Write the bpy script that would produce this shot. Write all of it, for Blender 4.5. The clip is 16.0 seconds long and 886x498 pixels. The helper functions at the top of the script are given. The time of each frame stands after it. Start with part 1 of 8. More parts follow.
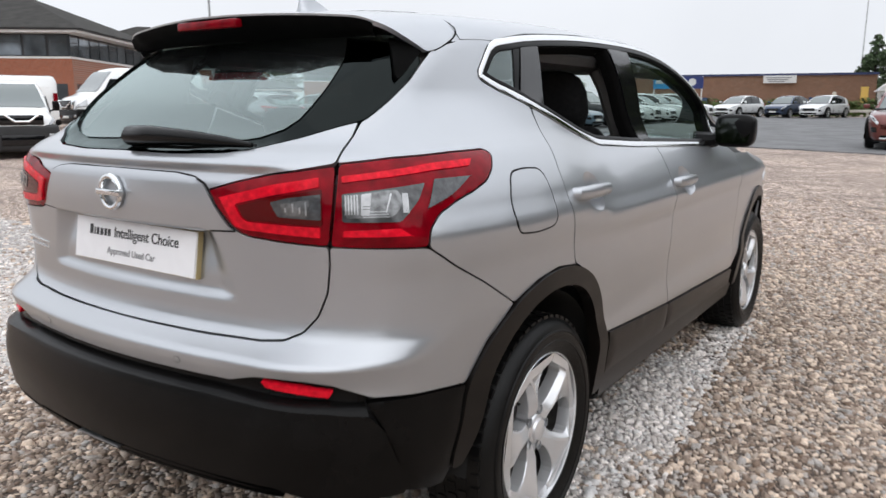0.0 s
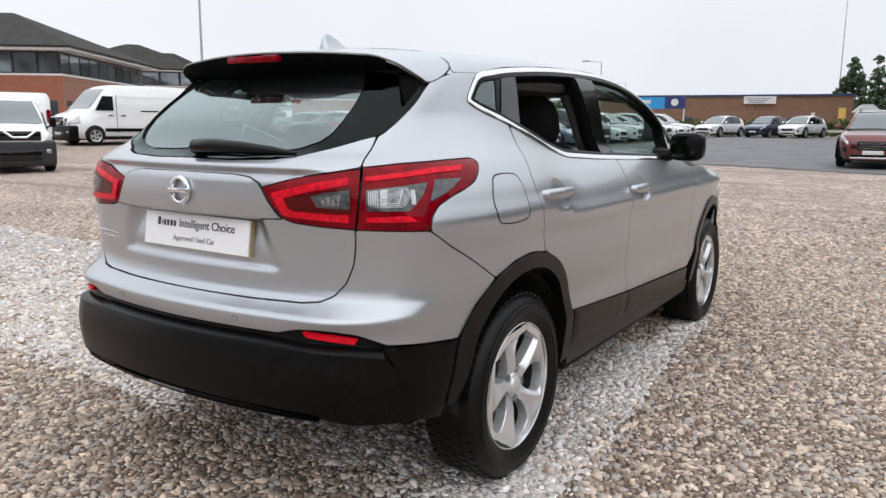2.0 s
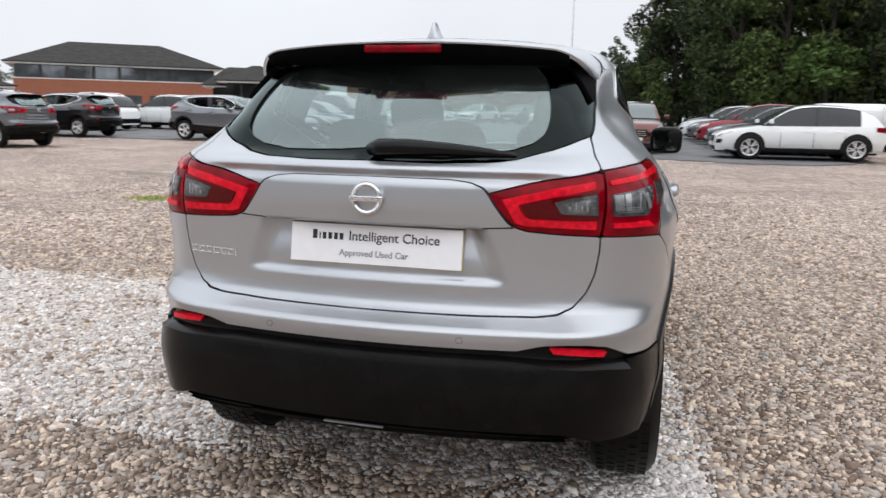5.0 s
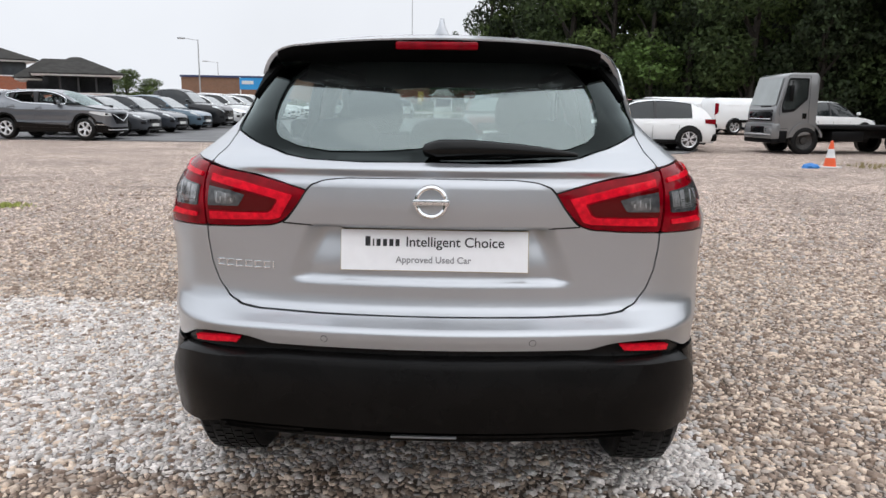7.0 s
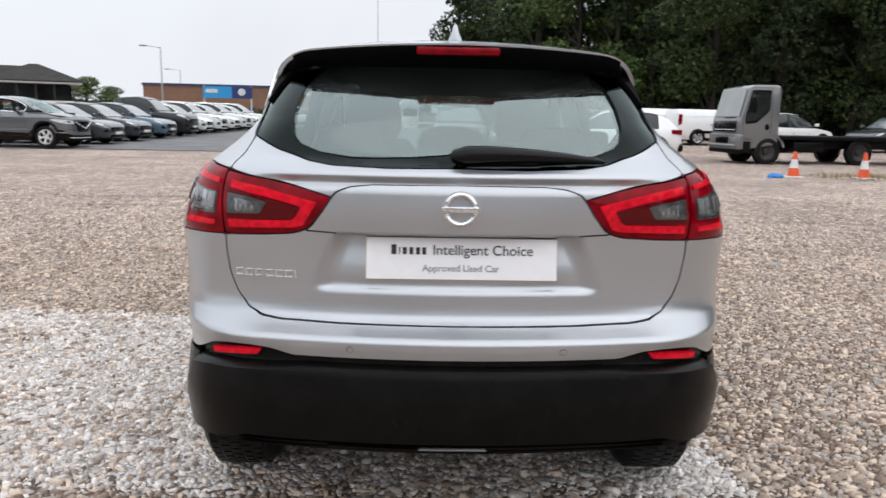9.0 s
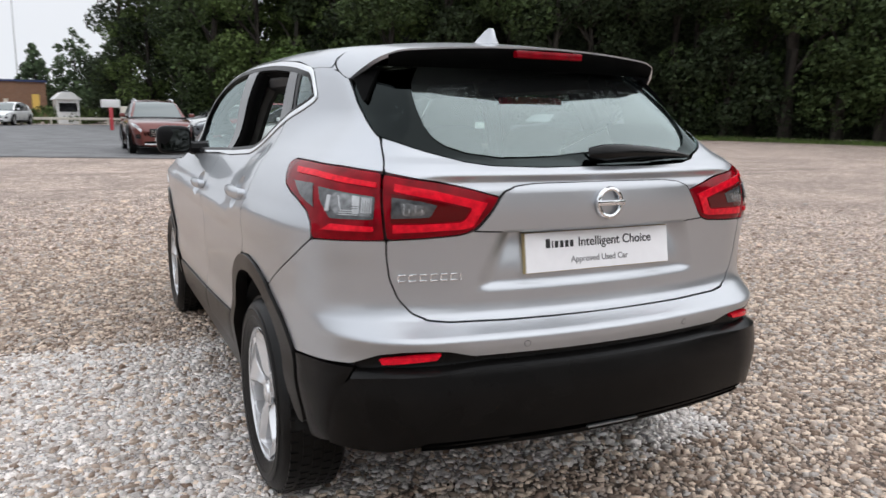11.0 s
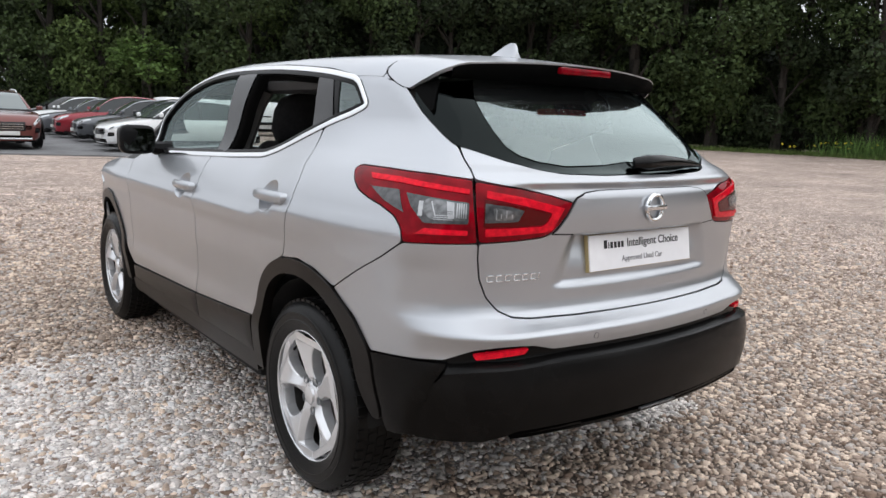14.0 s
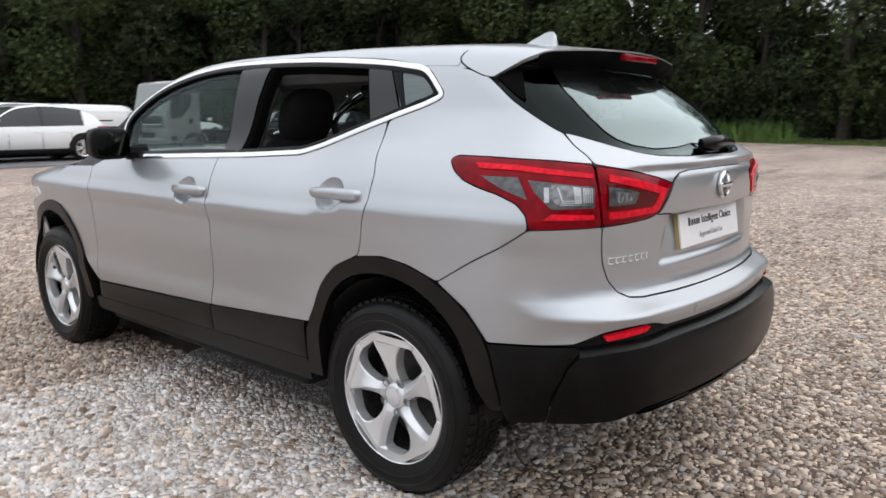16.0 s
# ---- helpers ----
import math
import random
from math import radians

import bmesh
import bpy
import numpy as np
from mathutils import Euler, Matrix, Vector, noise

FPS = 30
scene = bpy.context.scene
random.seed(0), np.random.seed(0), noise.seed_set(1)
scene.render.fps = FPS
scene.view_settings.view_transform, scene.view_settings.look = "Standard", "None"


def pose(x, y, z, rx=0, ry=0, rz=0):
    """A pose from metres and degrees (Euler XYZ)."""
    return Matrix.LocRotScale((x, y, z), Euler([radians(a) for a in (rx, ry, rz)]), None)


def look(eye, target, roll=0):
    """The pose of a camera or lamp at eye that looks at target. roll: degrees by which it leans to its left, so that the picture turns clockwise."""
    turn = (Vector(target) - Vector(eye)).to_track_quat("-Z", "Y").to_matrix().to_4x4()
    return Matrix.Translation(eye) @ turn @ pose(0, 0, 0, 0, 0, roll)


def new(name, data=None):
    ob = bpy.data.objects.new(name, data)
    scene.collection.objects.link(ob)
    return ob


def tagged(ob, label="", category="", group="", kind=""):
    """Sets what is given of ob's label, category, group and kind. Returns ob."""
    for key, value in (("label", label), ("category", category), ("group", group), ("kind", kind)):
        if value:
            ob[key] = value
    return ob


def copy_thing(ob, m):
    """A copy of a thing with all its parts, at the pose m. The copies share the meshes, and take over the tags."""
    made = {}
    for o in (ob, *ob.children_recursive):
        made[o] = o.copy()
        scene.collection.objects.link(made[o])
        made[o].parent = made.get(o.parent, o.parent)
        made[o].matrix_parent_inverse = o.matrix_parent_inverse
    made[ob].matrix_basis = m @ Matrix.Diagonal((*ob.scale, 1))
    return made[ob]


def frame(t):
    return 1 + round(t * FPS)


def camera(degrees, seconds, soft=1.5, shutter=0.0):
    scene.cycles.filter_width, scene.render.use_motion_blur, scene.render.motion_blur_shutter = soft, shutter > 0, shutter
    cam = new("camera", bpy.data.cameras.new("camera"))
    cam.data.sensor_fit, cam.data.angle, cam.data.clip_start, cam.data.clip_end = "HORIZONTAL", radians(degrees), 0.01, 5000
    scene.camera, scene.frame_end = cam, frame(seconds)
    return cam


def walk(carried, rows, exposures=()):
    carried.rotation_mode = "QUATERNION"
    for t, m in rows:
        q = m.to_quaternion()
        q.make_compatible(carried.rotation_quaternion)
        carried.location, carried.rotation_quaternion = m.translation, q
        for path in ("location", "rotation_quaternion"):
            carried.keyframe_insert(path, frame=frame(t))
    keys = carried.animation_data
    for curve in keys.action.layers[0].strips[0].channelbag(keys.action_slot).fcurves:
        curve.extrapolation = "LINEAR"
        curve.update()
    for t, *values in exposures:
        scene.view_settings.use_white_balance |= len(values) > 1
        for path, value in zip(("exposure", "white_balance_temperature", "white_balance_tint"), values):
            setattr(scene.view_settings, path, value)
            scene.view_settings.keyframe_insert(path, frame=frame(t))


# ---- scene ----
from mathutils.geometry import delaunay_2d_cdt
cam = camera(62.2, 16.0, shutter=0.5)
PATH = [
    (0, (1.742, -1.836, 1.279), (0.633, -0.216, 0.898), 0.1),
    (0.5, (1.821, -2.063, 1.27), (0.749, -0.417, 0.891), -1.1),
    (1, (1.933, -2.21, 1.27), (0.839, -0.573, 0.913), -0.5),
    (1.5, (2.01, -2.279, 1.28), (0.933, -0.629, 0.934), 0.0),
    (2, (2.016, -2.297, 1.279), (0.933, -0.65, 0.946), 0.4),
    (2.5, (1.985, -2.298, 1.283), (0.894, -0.655, 0.95), 0.1),
    (3, (1.77, -2.335, 1.265), (0.72, -0.669, 0.914), 0.8),
    (3.5, (1.479, -2.428, 1.284), (0.63, -0.658, 0.902), 0.1),
    (4, (1.206, -2.575, 1.295), (0.471, -0.753, 0.92), -1.2),
    (4.2, (1.113, -2.624, 1.305), (0.421, -0.784, 0.938), -0.5),
    (6.3, (0.156, -2.746, 1.304), (0.063, -0.785, 0.922), 0.3),
    (6.5, (0.115, -2.739, 1.308), (0.06, -0.777, 0.921), 0.3),
    (7, (0.102, -2.744, 1.312), (0.037, -0.78, 0.938), 0.7),
    (7.5, (0.099, -2.762, 1.31), (0.024, -0.8, 0.93), 0.2),
    (8, (0.09, -2.765, 1.31), (0.012, -0.802, 0.932), -0.1),
    (8.5, (0.077, -2.765, 1.31), (0.012, -0.799, 0.945), -0.2),
    (9, (-0.07, -2.709, 1.299), (-0.04, -0.74, 0.952), 1.0),
    (9.2, (-0.211, -2.687, 1.293), (-0.108, -0.722, 0.936), -0.7),
    (11.3, (-1.521, -2.457, 1.299), (-0.585, -0.724, 0.952), 1.3),
    (11.5, (-1.625, -2.446, 1.315), (-0.654, -0.734, 0.964), 1.3),
    (12, (-1.828, -2.342, 1.311), (-0.735, -0.7, 0.98), 2.0),
    (12.5, (-1.946, -2.231, 1.314), (-0.765, -0.655, 0.964), 2.1),
    (13, (-1.968, -2.237, 1.313), (-0.769, -0.674, 0.968), 2.0),
    (13.5, (-1.972, -2.252, 1.314), (-0.772, -0.69, 0.964), 2.1),
    (14, (-1.983, -2.248, 1.315), (-0.781, -0.687, 0.974), 2.0),
    (14.5, (-2.004, -2.255, 1.313), (-0.81, -0.687, 0.973), 1.7),
    (15, (-2.103, -2.146, 1.295), (-0.928, -0.569, 0.934), 3.6),
    (15.5, (-2.288, -1.891, 1.279), (-0.942, -0.463, 0.89), 1.7),
    (16, (-2.543, -1.697, 1.279), (-1.048, -0.413, 0.935), 0.1),
]
walk(cam, [(t, look(eye, target, roll)) for t, eye, target, roll in PATH])

# ---- light ----
world = bpy.data.worlds.new("overcast")
scene.world = world
world.use_nodes = True
wn, wl = world.node_tree.nodes, world.node_tree.links
sky = wn.new("ShaderNodeTexSky")
sky.sky_type, sky.sun_disc = "NISHITA", False
sky.sun_elevation, sky.sun_rotation = radians(50), radians(130)
sky.air_density, sky.dust_density = 1.0, 4.0
grey = wn.new("ShaderNodeHueSaturation")
grey.inputs["Saturation"].default_value = 0.15
wl.new(sky.outputs[0], grey.inputs["Color"])
dim = wn.new("ShaderNodeVectorMath")
dim.operation = "SCALE"
dim.inputs["Scale"].default_value = 0.08
wl.new(grey.outputs[0], dim.inputs[0])
# a closed layer of cloud over the sky, a little brighter overhead
tex = wn.new("ShaderNodeTexCoord")
sep = wn.new("ShaderNodeSeparateXYZ")
wl.new(tex.outputs["Generated"], sep.inputs[0])
cloud = wn.new("ShaderNodeMapRange")
cloud.interpolation_type = "SMOOTHSTEP"
cloud.inputs["From Min"].default_value, cloud.inputs["From Max"].default_value = 0.10, 0.80
cloud.inputs["To Min"].default_value, cloud.inputs["To Max"].default_value = 0.98, 1.62
wl.new(sep.outputs["Z"], cloud.inputs["Value"])
puff = wn.new("ShaderNodeTexNoise")
puff.inputs["Scale"].default_value, puff.inputs["Detail"].default_value = 2.2, 5
wl.new(tex.outputs["Generated"], puff.inputs["Vector"])
soft_puff = wn.new("ShaderNodeMapRange")
soft_puff.inputs["From Min"].default_value, soft_puff.inputs["From Max"].default_value = 0.3, 0.7
soft_puff.inputs["To Min"].default_value, soft_puff.inputs["To Max"].default_value = 0.93, 1.05
wl.new(puff.outputs["Fac"], soft_puff.inputs["Value"])
amount = wn.new("ShaderNodeMath")
amount.operation = "MULTIPLY"
wl.new(cloud.outputs[0], amount.inputs[0])
wl.new(soft_puff.outputs[0], amount.inputs[1])
layer = wn.new("ShaderNodeVectorMath")
layer.operation = "SCALE"
layer.inputs[0].default_value = (0.965, 1.0, 1.065)
wl.new(amount.outputs[0], layer.inputs["Scale"])
veil = wn.new("ShaderNodeMix")
veil.data_type = "RGBA"
veil.inputs["Factor"].default_value = 0.9
wl.new(dim.outputs[0], veil.inputs["A"])
wl.new(layer.outputs[0], veil.inputs["B"])
wl.new(veil.outputs["Result"], wn["Background"].inputs["Color"])
wn["Background"].inputs["Strength"].default_value = 1.0
sun_data = bpy.data.lights.new("sun", "SUN")
sun_data.energy, sun_data.angle, sun_data.color = 0.62, radians(100), (1.0, 0.97, 0.93)
sun = new("sun", sun_data)
sun.matrix_world = look((26, -22, 40), (0, 0, 0))
scene.view_settings.exposure = 0.0


# ---- materials ----
def material(name, color, rough=0.5, metal=0.0, vary=0.0, scale=20.0, bump=0.0, bump_scale=200.0, coat=0.0, rand=0.0, rand_by="object", fine=0.0, spec=0.5):
    """A principled material whose colour varies at two scales, with a fine relief."""
    m = bpy.data.materials.new(name)
    m.use_nodes = True
    n, l = m.node_tree.nodes, m.node_tree.links
    b = n["Principled BSDF"]
    b.inputs["Base Color"].default_value = (*color, 1)
    b.inputs["Roughness"].default_value = rough
    b.inputs["Metallic"].default_value = metal
    b.inputs["Coat Weight"].default_value = coat
    b.inputs["Coat Roughness"].default_value = 0.05
    b.inputs["Specular IOR Level"].default_value = spec
    geo = n.new("ShaderNodeNewGeometry")
    out = None
    if vary:
        t = n.new("ShaderNodeTexNoise")
        t.inputs["Scale"].default_value, t.inputs["Detail"].default_value = scale, 6
        l.new(geo.outputs["Position"], t.inputs["Vector"])
        ramp = n.new("ShaderNodeMapRange")
        ramp.inputs["From Min"].default_value, ramp.inputs["From Max"].default_value = 0.3, 0.7
        ramp.inputs["To Min"].default_value, ramp.inputs["To Max"].default_value = 1 - vary, 1 + vary
        l.new(t.outputs["Fac"], ramp.inputs["Value"])
        out = ramp.outputs[0]
    if rand:
        r = n.new("ShaderNodeMapRange")
        r.inputs["To Min"].default_value, r.inputs["To Max"].default_value = 1 - rand, 1 + rand
        if rand_by == "island":
            l.new(geo.outputs["Random Per Island"], r.inputs["Value"])
        else:
            info = n.new("ShaderNodeObjectInfo")
            l.new(info.outputs["Random"], r.inputs["Value"])
        if out:
            mul = n.new("ShaderNodeMath")
            mul.operation = "MULTIPLY"
            l.new(out, mul.inputs[0]), l.new(r.outputs[0], mul.inputs[1])
            out = mul.outputs[0]
        else:
            out = r.outputs[0]
    if out:
        sc = n.new("ShaderNodeVectorMath")
        sc.operation = "SCALE"
        sc.inputs[0].default_value = color
        l.new(out, sc.inputs["Scale"])
        l.new(sc.outputs[0], b.inputs["Base Color"])
    if bump:
        t2 = n.new("ShaderNodeTexNoise")
        t2.inputs["Scale"].default_value, t2.inputs["Detail"].default_value = bump_scale, 3
        l.new(geo.outputs["Position"], t2.inputs["Vector"])
        bp = n.new("ShaderNodeBump")
        bp.inputs["Strength"].default_value, bp.inputs["Distance"].default_value = bump, 0.01
        l.new(t2.outputs["Fac"], bp.inputs["Height"])
        l.new(bp.outputs[0], b.inputs["Normal"])
    return m


def glass(name, tint=(0.80, 0.86, 0.84), haze=0.0, mirror=0.08, wet=0.0, rise=4.8):
    """A thin pane: clear but tinted, glossier towards a grazing look; haze: a film of rain and dust."""
    m = material(name, (0.75, 0.77, 0.78), 0.6)
    n, l = m.node_tree.nodes, m.node_tree.links
    clear, gloss, edge = n.new("ShaderNodeBsdfTransparent"), n.new("ShaderNodeBsdfGlossy"), n.new("ShaderNodeLayerWeight")
    clear.inputs["Color"].default_value = (*tint, 1)
    gloss.inputs["Roughness"].default_value = 0.01
    gloss.inputs["Color"].default_value = (0.86, 1.0, 0.99, 1)
    edge.inputs["Blend"].default_value = 0.5
    fifth = n.new("ShaderNodeMath")
    fifth.operation = "POWER"
    fifth.inputs[1].default_value = rise
    l.new(edge.outputs["Facing"], fifth.inputs[0])
    twice = n.new("ShaderNodeMapRange")
    twice.inputs["To Min"].default_value, twice.inputs["To Max"].default_value = mirror, 1.0
    l.new(fifth.outputs[0], twice.inputs["Value"])
    mix = n.new("ShaderNodeMixShader")
    l.new(twice.outputs[0], mix.inputs[0])
    l.new(clear.outputs[0], mix.inputs[1])
    l.new(gloss.outputs[0], mix.inputs[2])
    film = n.new("ShaderNodeMixShader")
    geo = n.new("ShaderNodeNewGeometry")
    spots = n.new("ShaderNodeTexVoronoi")
    spots.inputs["Scale"].default_value = 95
    l.new(geo.outputs["Position"], spots.inputs["Vector"])
    wide = n.new("ShaderNodeTexNoise")
    wide.inputs["Scale"].default_value = 7
    l.new(geo.outputs["Position"], wide.inputs["Vector"])
    drop = n.new("ShaderNodeMapRange")
    drop.inputs["From Min"].default_value, drop.inputs["From Max"].default_value = 0.16, 0.28
    drop.inputs["To Min"].default_value, drop.inputs["To Max"].default_value = haze * 1.9, haze * 0.8
    l.new(spots.outputs["Distance"], drop.inputs["Value"])
    amount = n.new("ShaderNodeMath")
    amount.operation = "MULTIPLY"
    l.new(drop.outputs[0], amount.inputs[0])
    scaled = n.new("ShaderNodeMapRange")
    scaled.inputs["To Min"].default_value, scaled.inputs["To Max"].default_value = 0.4, 1.6
    l.new(wide.outputs["Fac"], scaled.inputs["Value"])
    l.new(scaled.outputs[0], amount.inputs[1])
    l.new(amount.outputs[0], film.inputs[0])
    l.new(mix.outputs[0], film.inputs[1])
    l.new(n["Principled BSDF"].outputs[0], film.inputs[2])
    l.new(film.outputs[0], n["Material Output"].inputs["Surface"])
    if wet:
        # beads of rain, thick in some places and few in others
        bead = n.new("ShaderNodeTexVoronoi")
        bead.inputs["Scale"].default_value = 210
        l.new(geo.outputs["Position"], bead.inputs["Vector"])
        some = n.new("ShaderNodeSeparateColor")
        l.new(bead.outputs["Color"], some.inputs[0])
        where = n.new("ShaderNodeMapRange")
        where.inputs["From Min"].default_value, where.inputs["From Max"].default_value = 0.42, 0.66
        where.inputs["To Min"].default_value, where.inputs["To Max"].default_value = 0.06, 0.75
        l.new(wide.outputs["Fac"], where.inputs["Value"])
        chosen = n.new("ShaderNodeMath")
        chosen.operation = "LESS_THAN"
        l.new(some.outputs[0], chosen.inputs[0])
        l.new(where.outputs[0], chosen.inputs[1])
        dome = n.new("ShaderNodeMapRange")
        dome.interpolation_type = "SMOOTHSTEP"
        dome.inputs["From Min"].default_value, dome.inputs["From Max"].default_value = 0.0, 0.42
        dome.inputs["To Min"].default_value, dome.inputs["To Max"].default_value = 1.0, 0.0
        l.new(bead.outputs["Distance"], dome.inputs["Value"])
        height = n.new("ShaderNodeMath")
        height.operation = "MULTIPLY"
        l.new(dome.outputs[0], height.inputs[0])
        l.new(chosen.outputs[0], height.inputs[1])
        relief = n.new("ShaderNodeBump")
        relief.inputs["Strength"].default_value, relief.inputs["Distance"].default_value = wet, 0.004
        l.new(height.outputs[0], relief.inputs["Height"])
        l.new(relief.outputs[0], gloss.inputs["Normal"])
    return m


SILVER = material("silver_paint", (0.457, 0.474, 0.500), 0.33, 0.76, vary=0.02, scale=3, coat=0.7)
BLACK_PLASTIC = material("black_plastic", (0.0042, 0.0039, 0.0038), 0.27, vary=0.3, scale=12, bump=0.03, bump_scale=900, spec=0.14)
# a browner, lighter black for sills, door cladding and arch trim
BROWNISH_PLASTIC = material("brownish_black_plastic", (0.0075, 0.0062, 0.0055), 0.30, vary=0.35, scale=9, bump=0.03, bump_scale=900, spec=0.22)
GLOSS_BLACK = material("gloss_black", (0.005, 0.005, 0.006), 0.06, spec=0.5)
SATIN_BLACK = material("satin_black", (0.005, 0.005, 0.0055), 0.34, spec=0.12)
WIPER_BLACK = material("wiper_black", (0.004, 0.004, 0.004), 0.22, spec=0.22)
UNDER_BLACK = material("underside_black", (0.004, 0.004, 0.004), 0.6, spec=0.02, vary=0.2)
DARK = material("dark_void", (0.006, 0.006, 0.006), 0.9, vary=0.3)
CHROME = material("chrome", (0.82, 0.83, 0.84), 0.08, 1.0, vary=0.02)
RUBBER = material("tyre_rubber", (0.0055, 0.0055, 0.0055), 0.40, vary=0.4, scale=15, bump=0.12, bump_scale=400, spec=0.22)
ALLOY = material("alloy", (0.76, 0.765, 0.78), 0.24, 0.6, vary=0.04, scale=8)
ALLOY_DARK = material("alloy_shaded", (0.30, 0.31, 0.32), 0.35, 0.85, vary=0.1)
RED_LENS = material("red_lens", (0.20, 0.0013, 0.007), 0.05, vary=0.35, scale=22, spec=0.14)
RED_GUIDE = material("red_light_guide", (0.70, 0.008, 0.024), 0.07, vary=0.25, scale=60, spec=0.14)
RED_DEEP = material("deep_red_lens", (0.09, 0.001, 0.002), 0.06, spec=0.25)
LAMP_GREY = material("smoked_lens", (0.055, 0.057, 0.061), 0.08, coat=0.4, vary=0.45, scale=45)
LAMP_BOWL = material("lamp_bowl", (0.19, 0.195, 0.20), 0.15, 0.6, coat=0.5, vary=0.45, scale=60)
LAMP_WHITE = material("headlamp_glass", (0.75, 0.78, 0.80), 0.1, 0.3, coat=1.0, vary=0.3, scale=14)
LAMP_CLEAR = material("clear_lamp", (0.42, 0.43, 0.44), 0.12, 0.5, coat=1.0, vary=0.2, scale=40)
GLASS_REAR = glass("rear_glass", (0.46, 0.56, 0.54), 0.008, 0.18, 0.16, 3.6)
GLASS_EDGE_BLACK = glass("printed_glass", (0.012, 0.013, 0.013), 0.0, 0.018, 0.0, 5.4)
GLASS_DOOR = glass("door_glass", (0.74, 0.83, 0.80), 0.002, 0.02, 0.0, 6.0)
GLASS_CLEAR = glass("screen_glass", (0.80, 0.87, 0.85), 0.02)
GLASS_DARK = glass("quarter_glass", (0.72, 0.80, 0.80), 0.03, 0.14)
FABRIC = material("seat_fabric", (0.018, 0.018, 0.02), 0.9, vary=0.3, scale=60, bump=0.4, bump_scale=500)
TRIM_GREY = material("grey_trim", (0.13, 0.125, 0.12), 0.7, vary=0.1, scale=20)
TRIM_DARK = material("dark_trim", (0.03, 0.03, 0.031), 0.6, vary=0.2)
PLATE_WHITE = material("plate_white", (0.88, 0.88, 0.90), 0.25, vary=0.02, scale=30)
PLATE_EDGE = material("plate_edge", (0.42, 0.33, 0.16), 0.4)
INK = material("plate_ink", (0.014, 0.015, 0.018), 0.5)
INK_GREY = material("plate_ink_grey", (0.25, 0.25, 0.26), 0.5)
MIRROR = material("mirror_glass", (0.075, 0.082, 0.08), 0.03, 1.0)
DARK_METAL = material("brake_steel", (0.045, 0.042, 0.04), 0.5, 0.6, vary=0.4, scale=30)


# ---- building helpers ----
def mesh_object(name, verts, faces, mat, parent=None, label="", smooth=True, sharp=None):
    me = bpy.data.meshes.new(name)
    me.from_pydata([tuple(map(float, v)) for v in verts], [], [tuple(int(i) for i in f) for f in faces])
    if smooth:
        me.polygons.foreach_set("use_smooth", [True] * len(me.polygons))
        if sharp:
            me.set_sharp_from_angle(angle=radians(sharp))
    me.materials.append(mat)
    me.update()
    ob = new(name, me)
    if parent:
        ob.parent = parent
    if label:
        ob["label"] = label
    return ob


def part(name, bm, mat, parent, label="", smooth=True, sharp=40):
    """Links a bmesh as one mesh object under a thing or a part."""
    bmesh.ops.recalc_face_normals(bm, faces=bm.faces)
    me = bpy.data.meshes.new(name)
    bm.to_mesh(me)
    bm.free()
    if smooth:
        me.polygons.foreach_set("use_smooth", [True] * len(me.polygons))
        me.set_sharp_from_angle(angle=radians(sharp))
    me.materials.append(mat)
    ob = new(name, me)
    if parent:
        ob.parent = parent
    if label:
        ob["label"] = label
    return ob


def box(bm, lo, hi, bevel=0.0, segments=2):
    """Adds a box, with rounded edges, to a bmesh."""
    made = bmesh.ops.create_cube(bm, size=1.0, matrix=Matrix.Translation((Vector(lo) + Vector(hi)) / 2) @ Matrix.Diagonal((*(Vector(hi) - Vector(lo)), 1)))
    if bevel:
        edges = {e for v in made["verts"] for e in v.link_edges}
        bmesh.ops.bevel(bm, geom=list(edges), offset=bevel, segments=segments, affect="EDGES", profile=0.5)
    return bm


def tube(bm, points, radius, sides=8):
    """Adds a round tube along points; radius is one number or one a point."""
    points = [Vector(p) for p in points]
    radii = radius if hasattr(radius, "__len__") else [radius] * len(points)
    rings = []
    for i, p in enumerate(points):
        way = (points[min(i + 1, len(points) - 1)] - points[max(i - 1, 0)]).normalized()
        q = way.to_track_quat("Z", "Y")
        rings.append([bm.verts.new(p + q @ Vector((radii[i] * math.cos(a), radii[i] * math.sin(a), 0))) for a in [2 * math.pi * k / sides for k in range(sides)]])
    for a, b in zip(rings, rings[1:]):
        for k in range(sides):
            bm.faces.new((a[k], a[(k + 1) % sides], b[(k + 1) % sides], b[k]))
    bm.faces.new(rings[0][::-1])
    bm.faces.new(rings[-1])
    return bm


def lathe(bm, profile, sides=32, m=Matrix()):
    """Adds a solid of revolution about local x to a bmesh; profile: (x, radius)."""
    rings = [[bm.verts.new(m @ Vector((x, r * math.cos(a), r * math.sin(a)))) for a in [2 * math.pi * k / sides for k in range(sides)]] for x, r in profile]
    for a, b in zip(rings, rings[1:]):
        for k in range(sides):
            bm.faces.new((a[k], a[(k + 1) % sides], b[(k + 1) % sides], b[k]))
    return bm


def thing(name, m, label, category, group=""):
    ob = new(name)
    ob.matrix_basis = m
    ob.empty_display_size = 0.1
    return tagged(ob, label, category, group)


def ground_height(x, y):
    """The gravel lies level round the car and rises gently ahead of it, and towards the offices."""
    verge = np.clip(0.05 * np.log1p(np.exp(np.clip(-np.asarray(x, float) - 23.0, -30, 30))), 0, 0.45)
    return 0.0105 * np.log1p(np.exp((np.asarray(y, float) - 4.0) / 1.5)) * 1.5 + verge


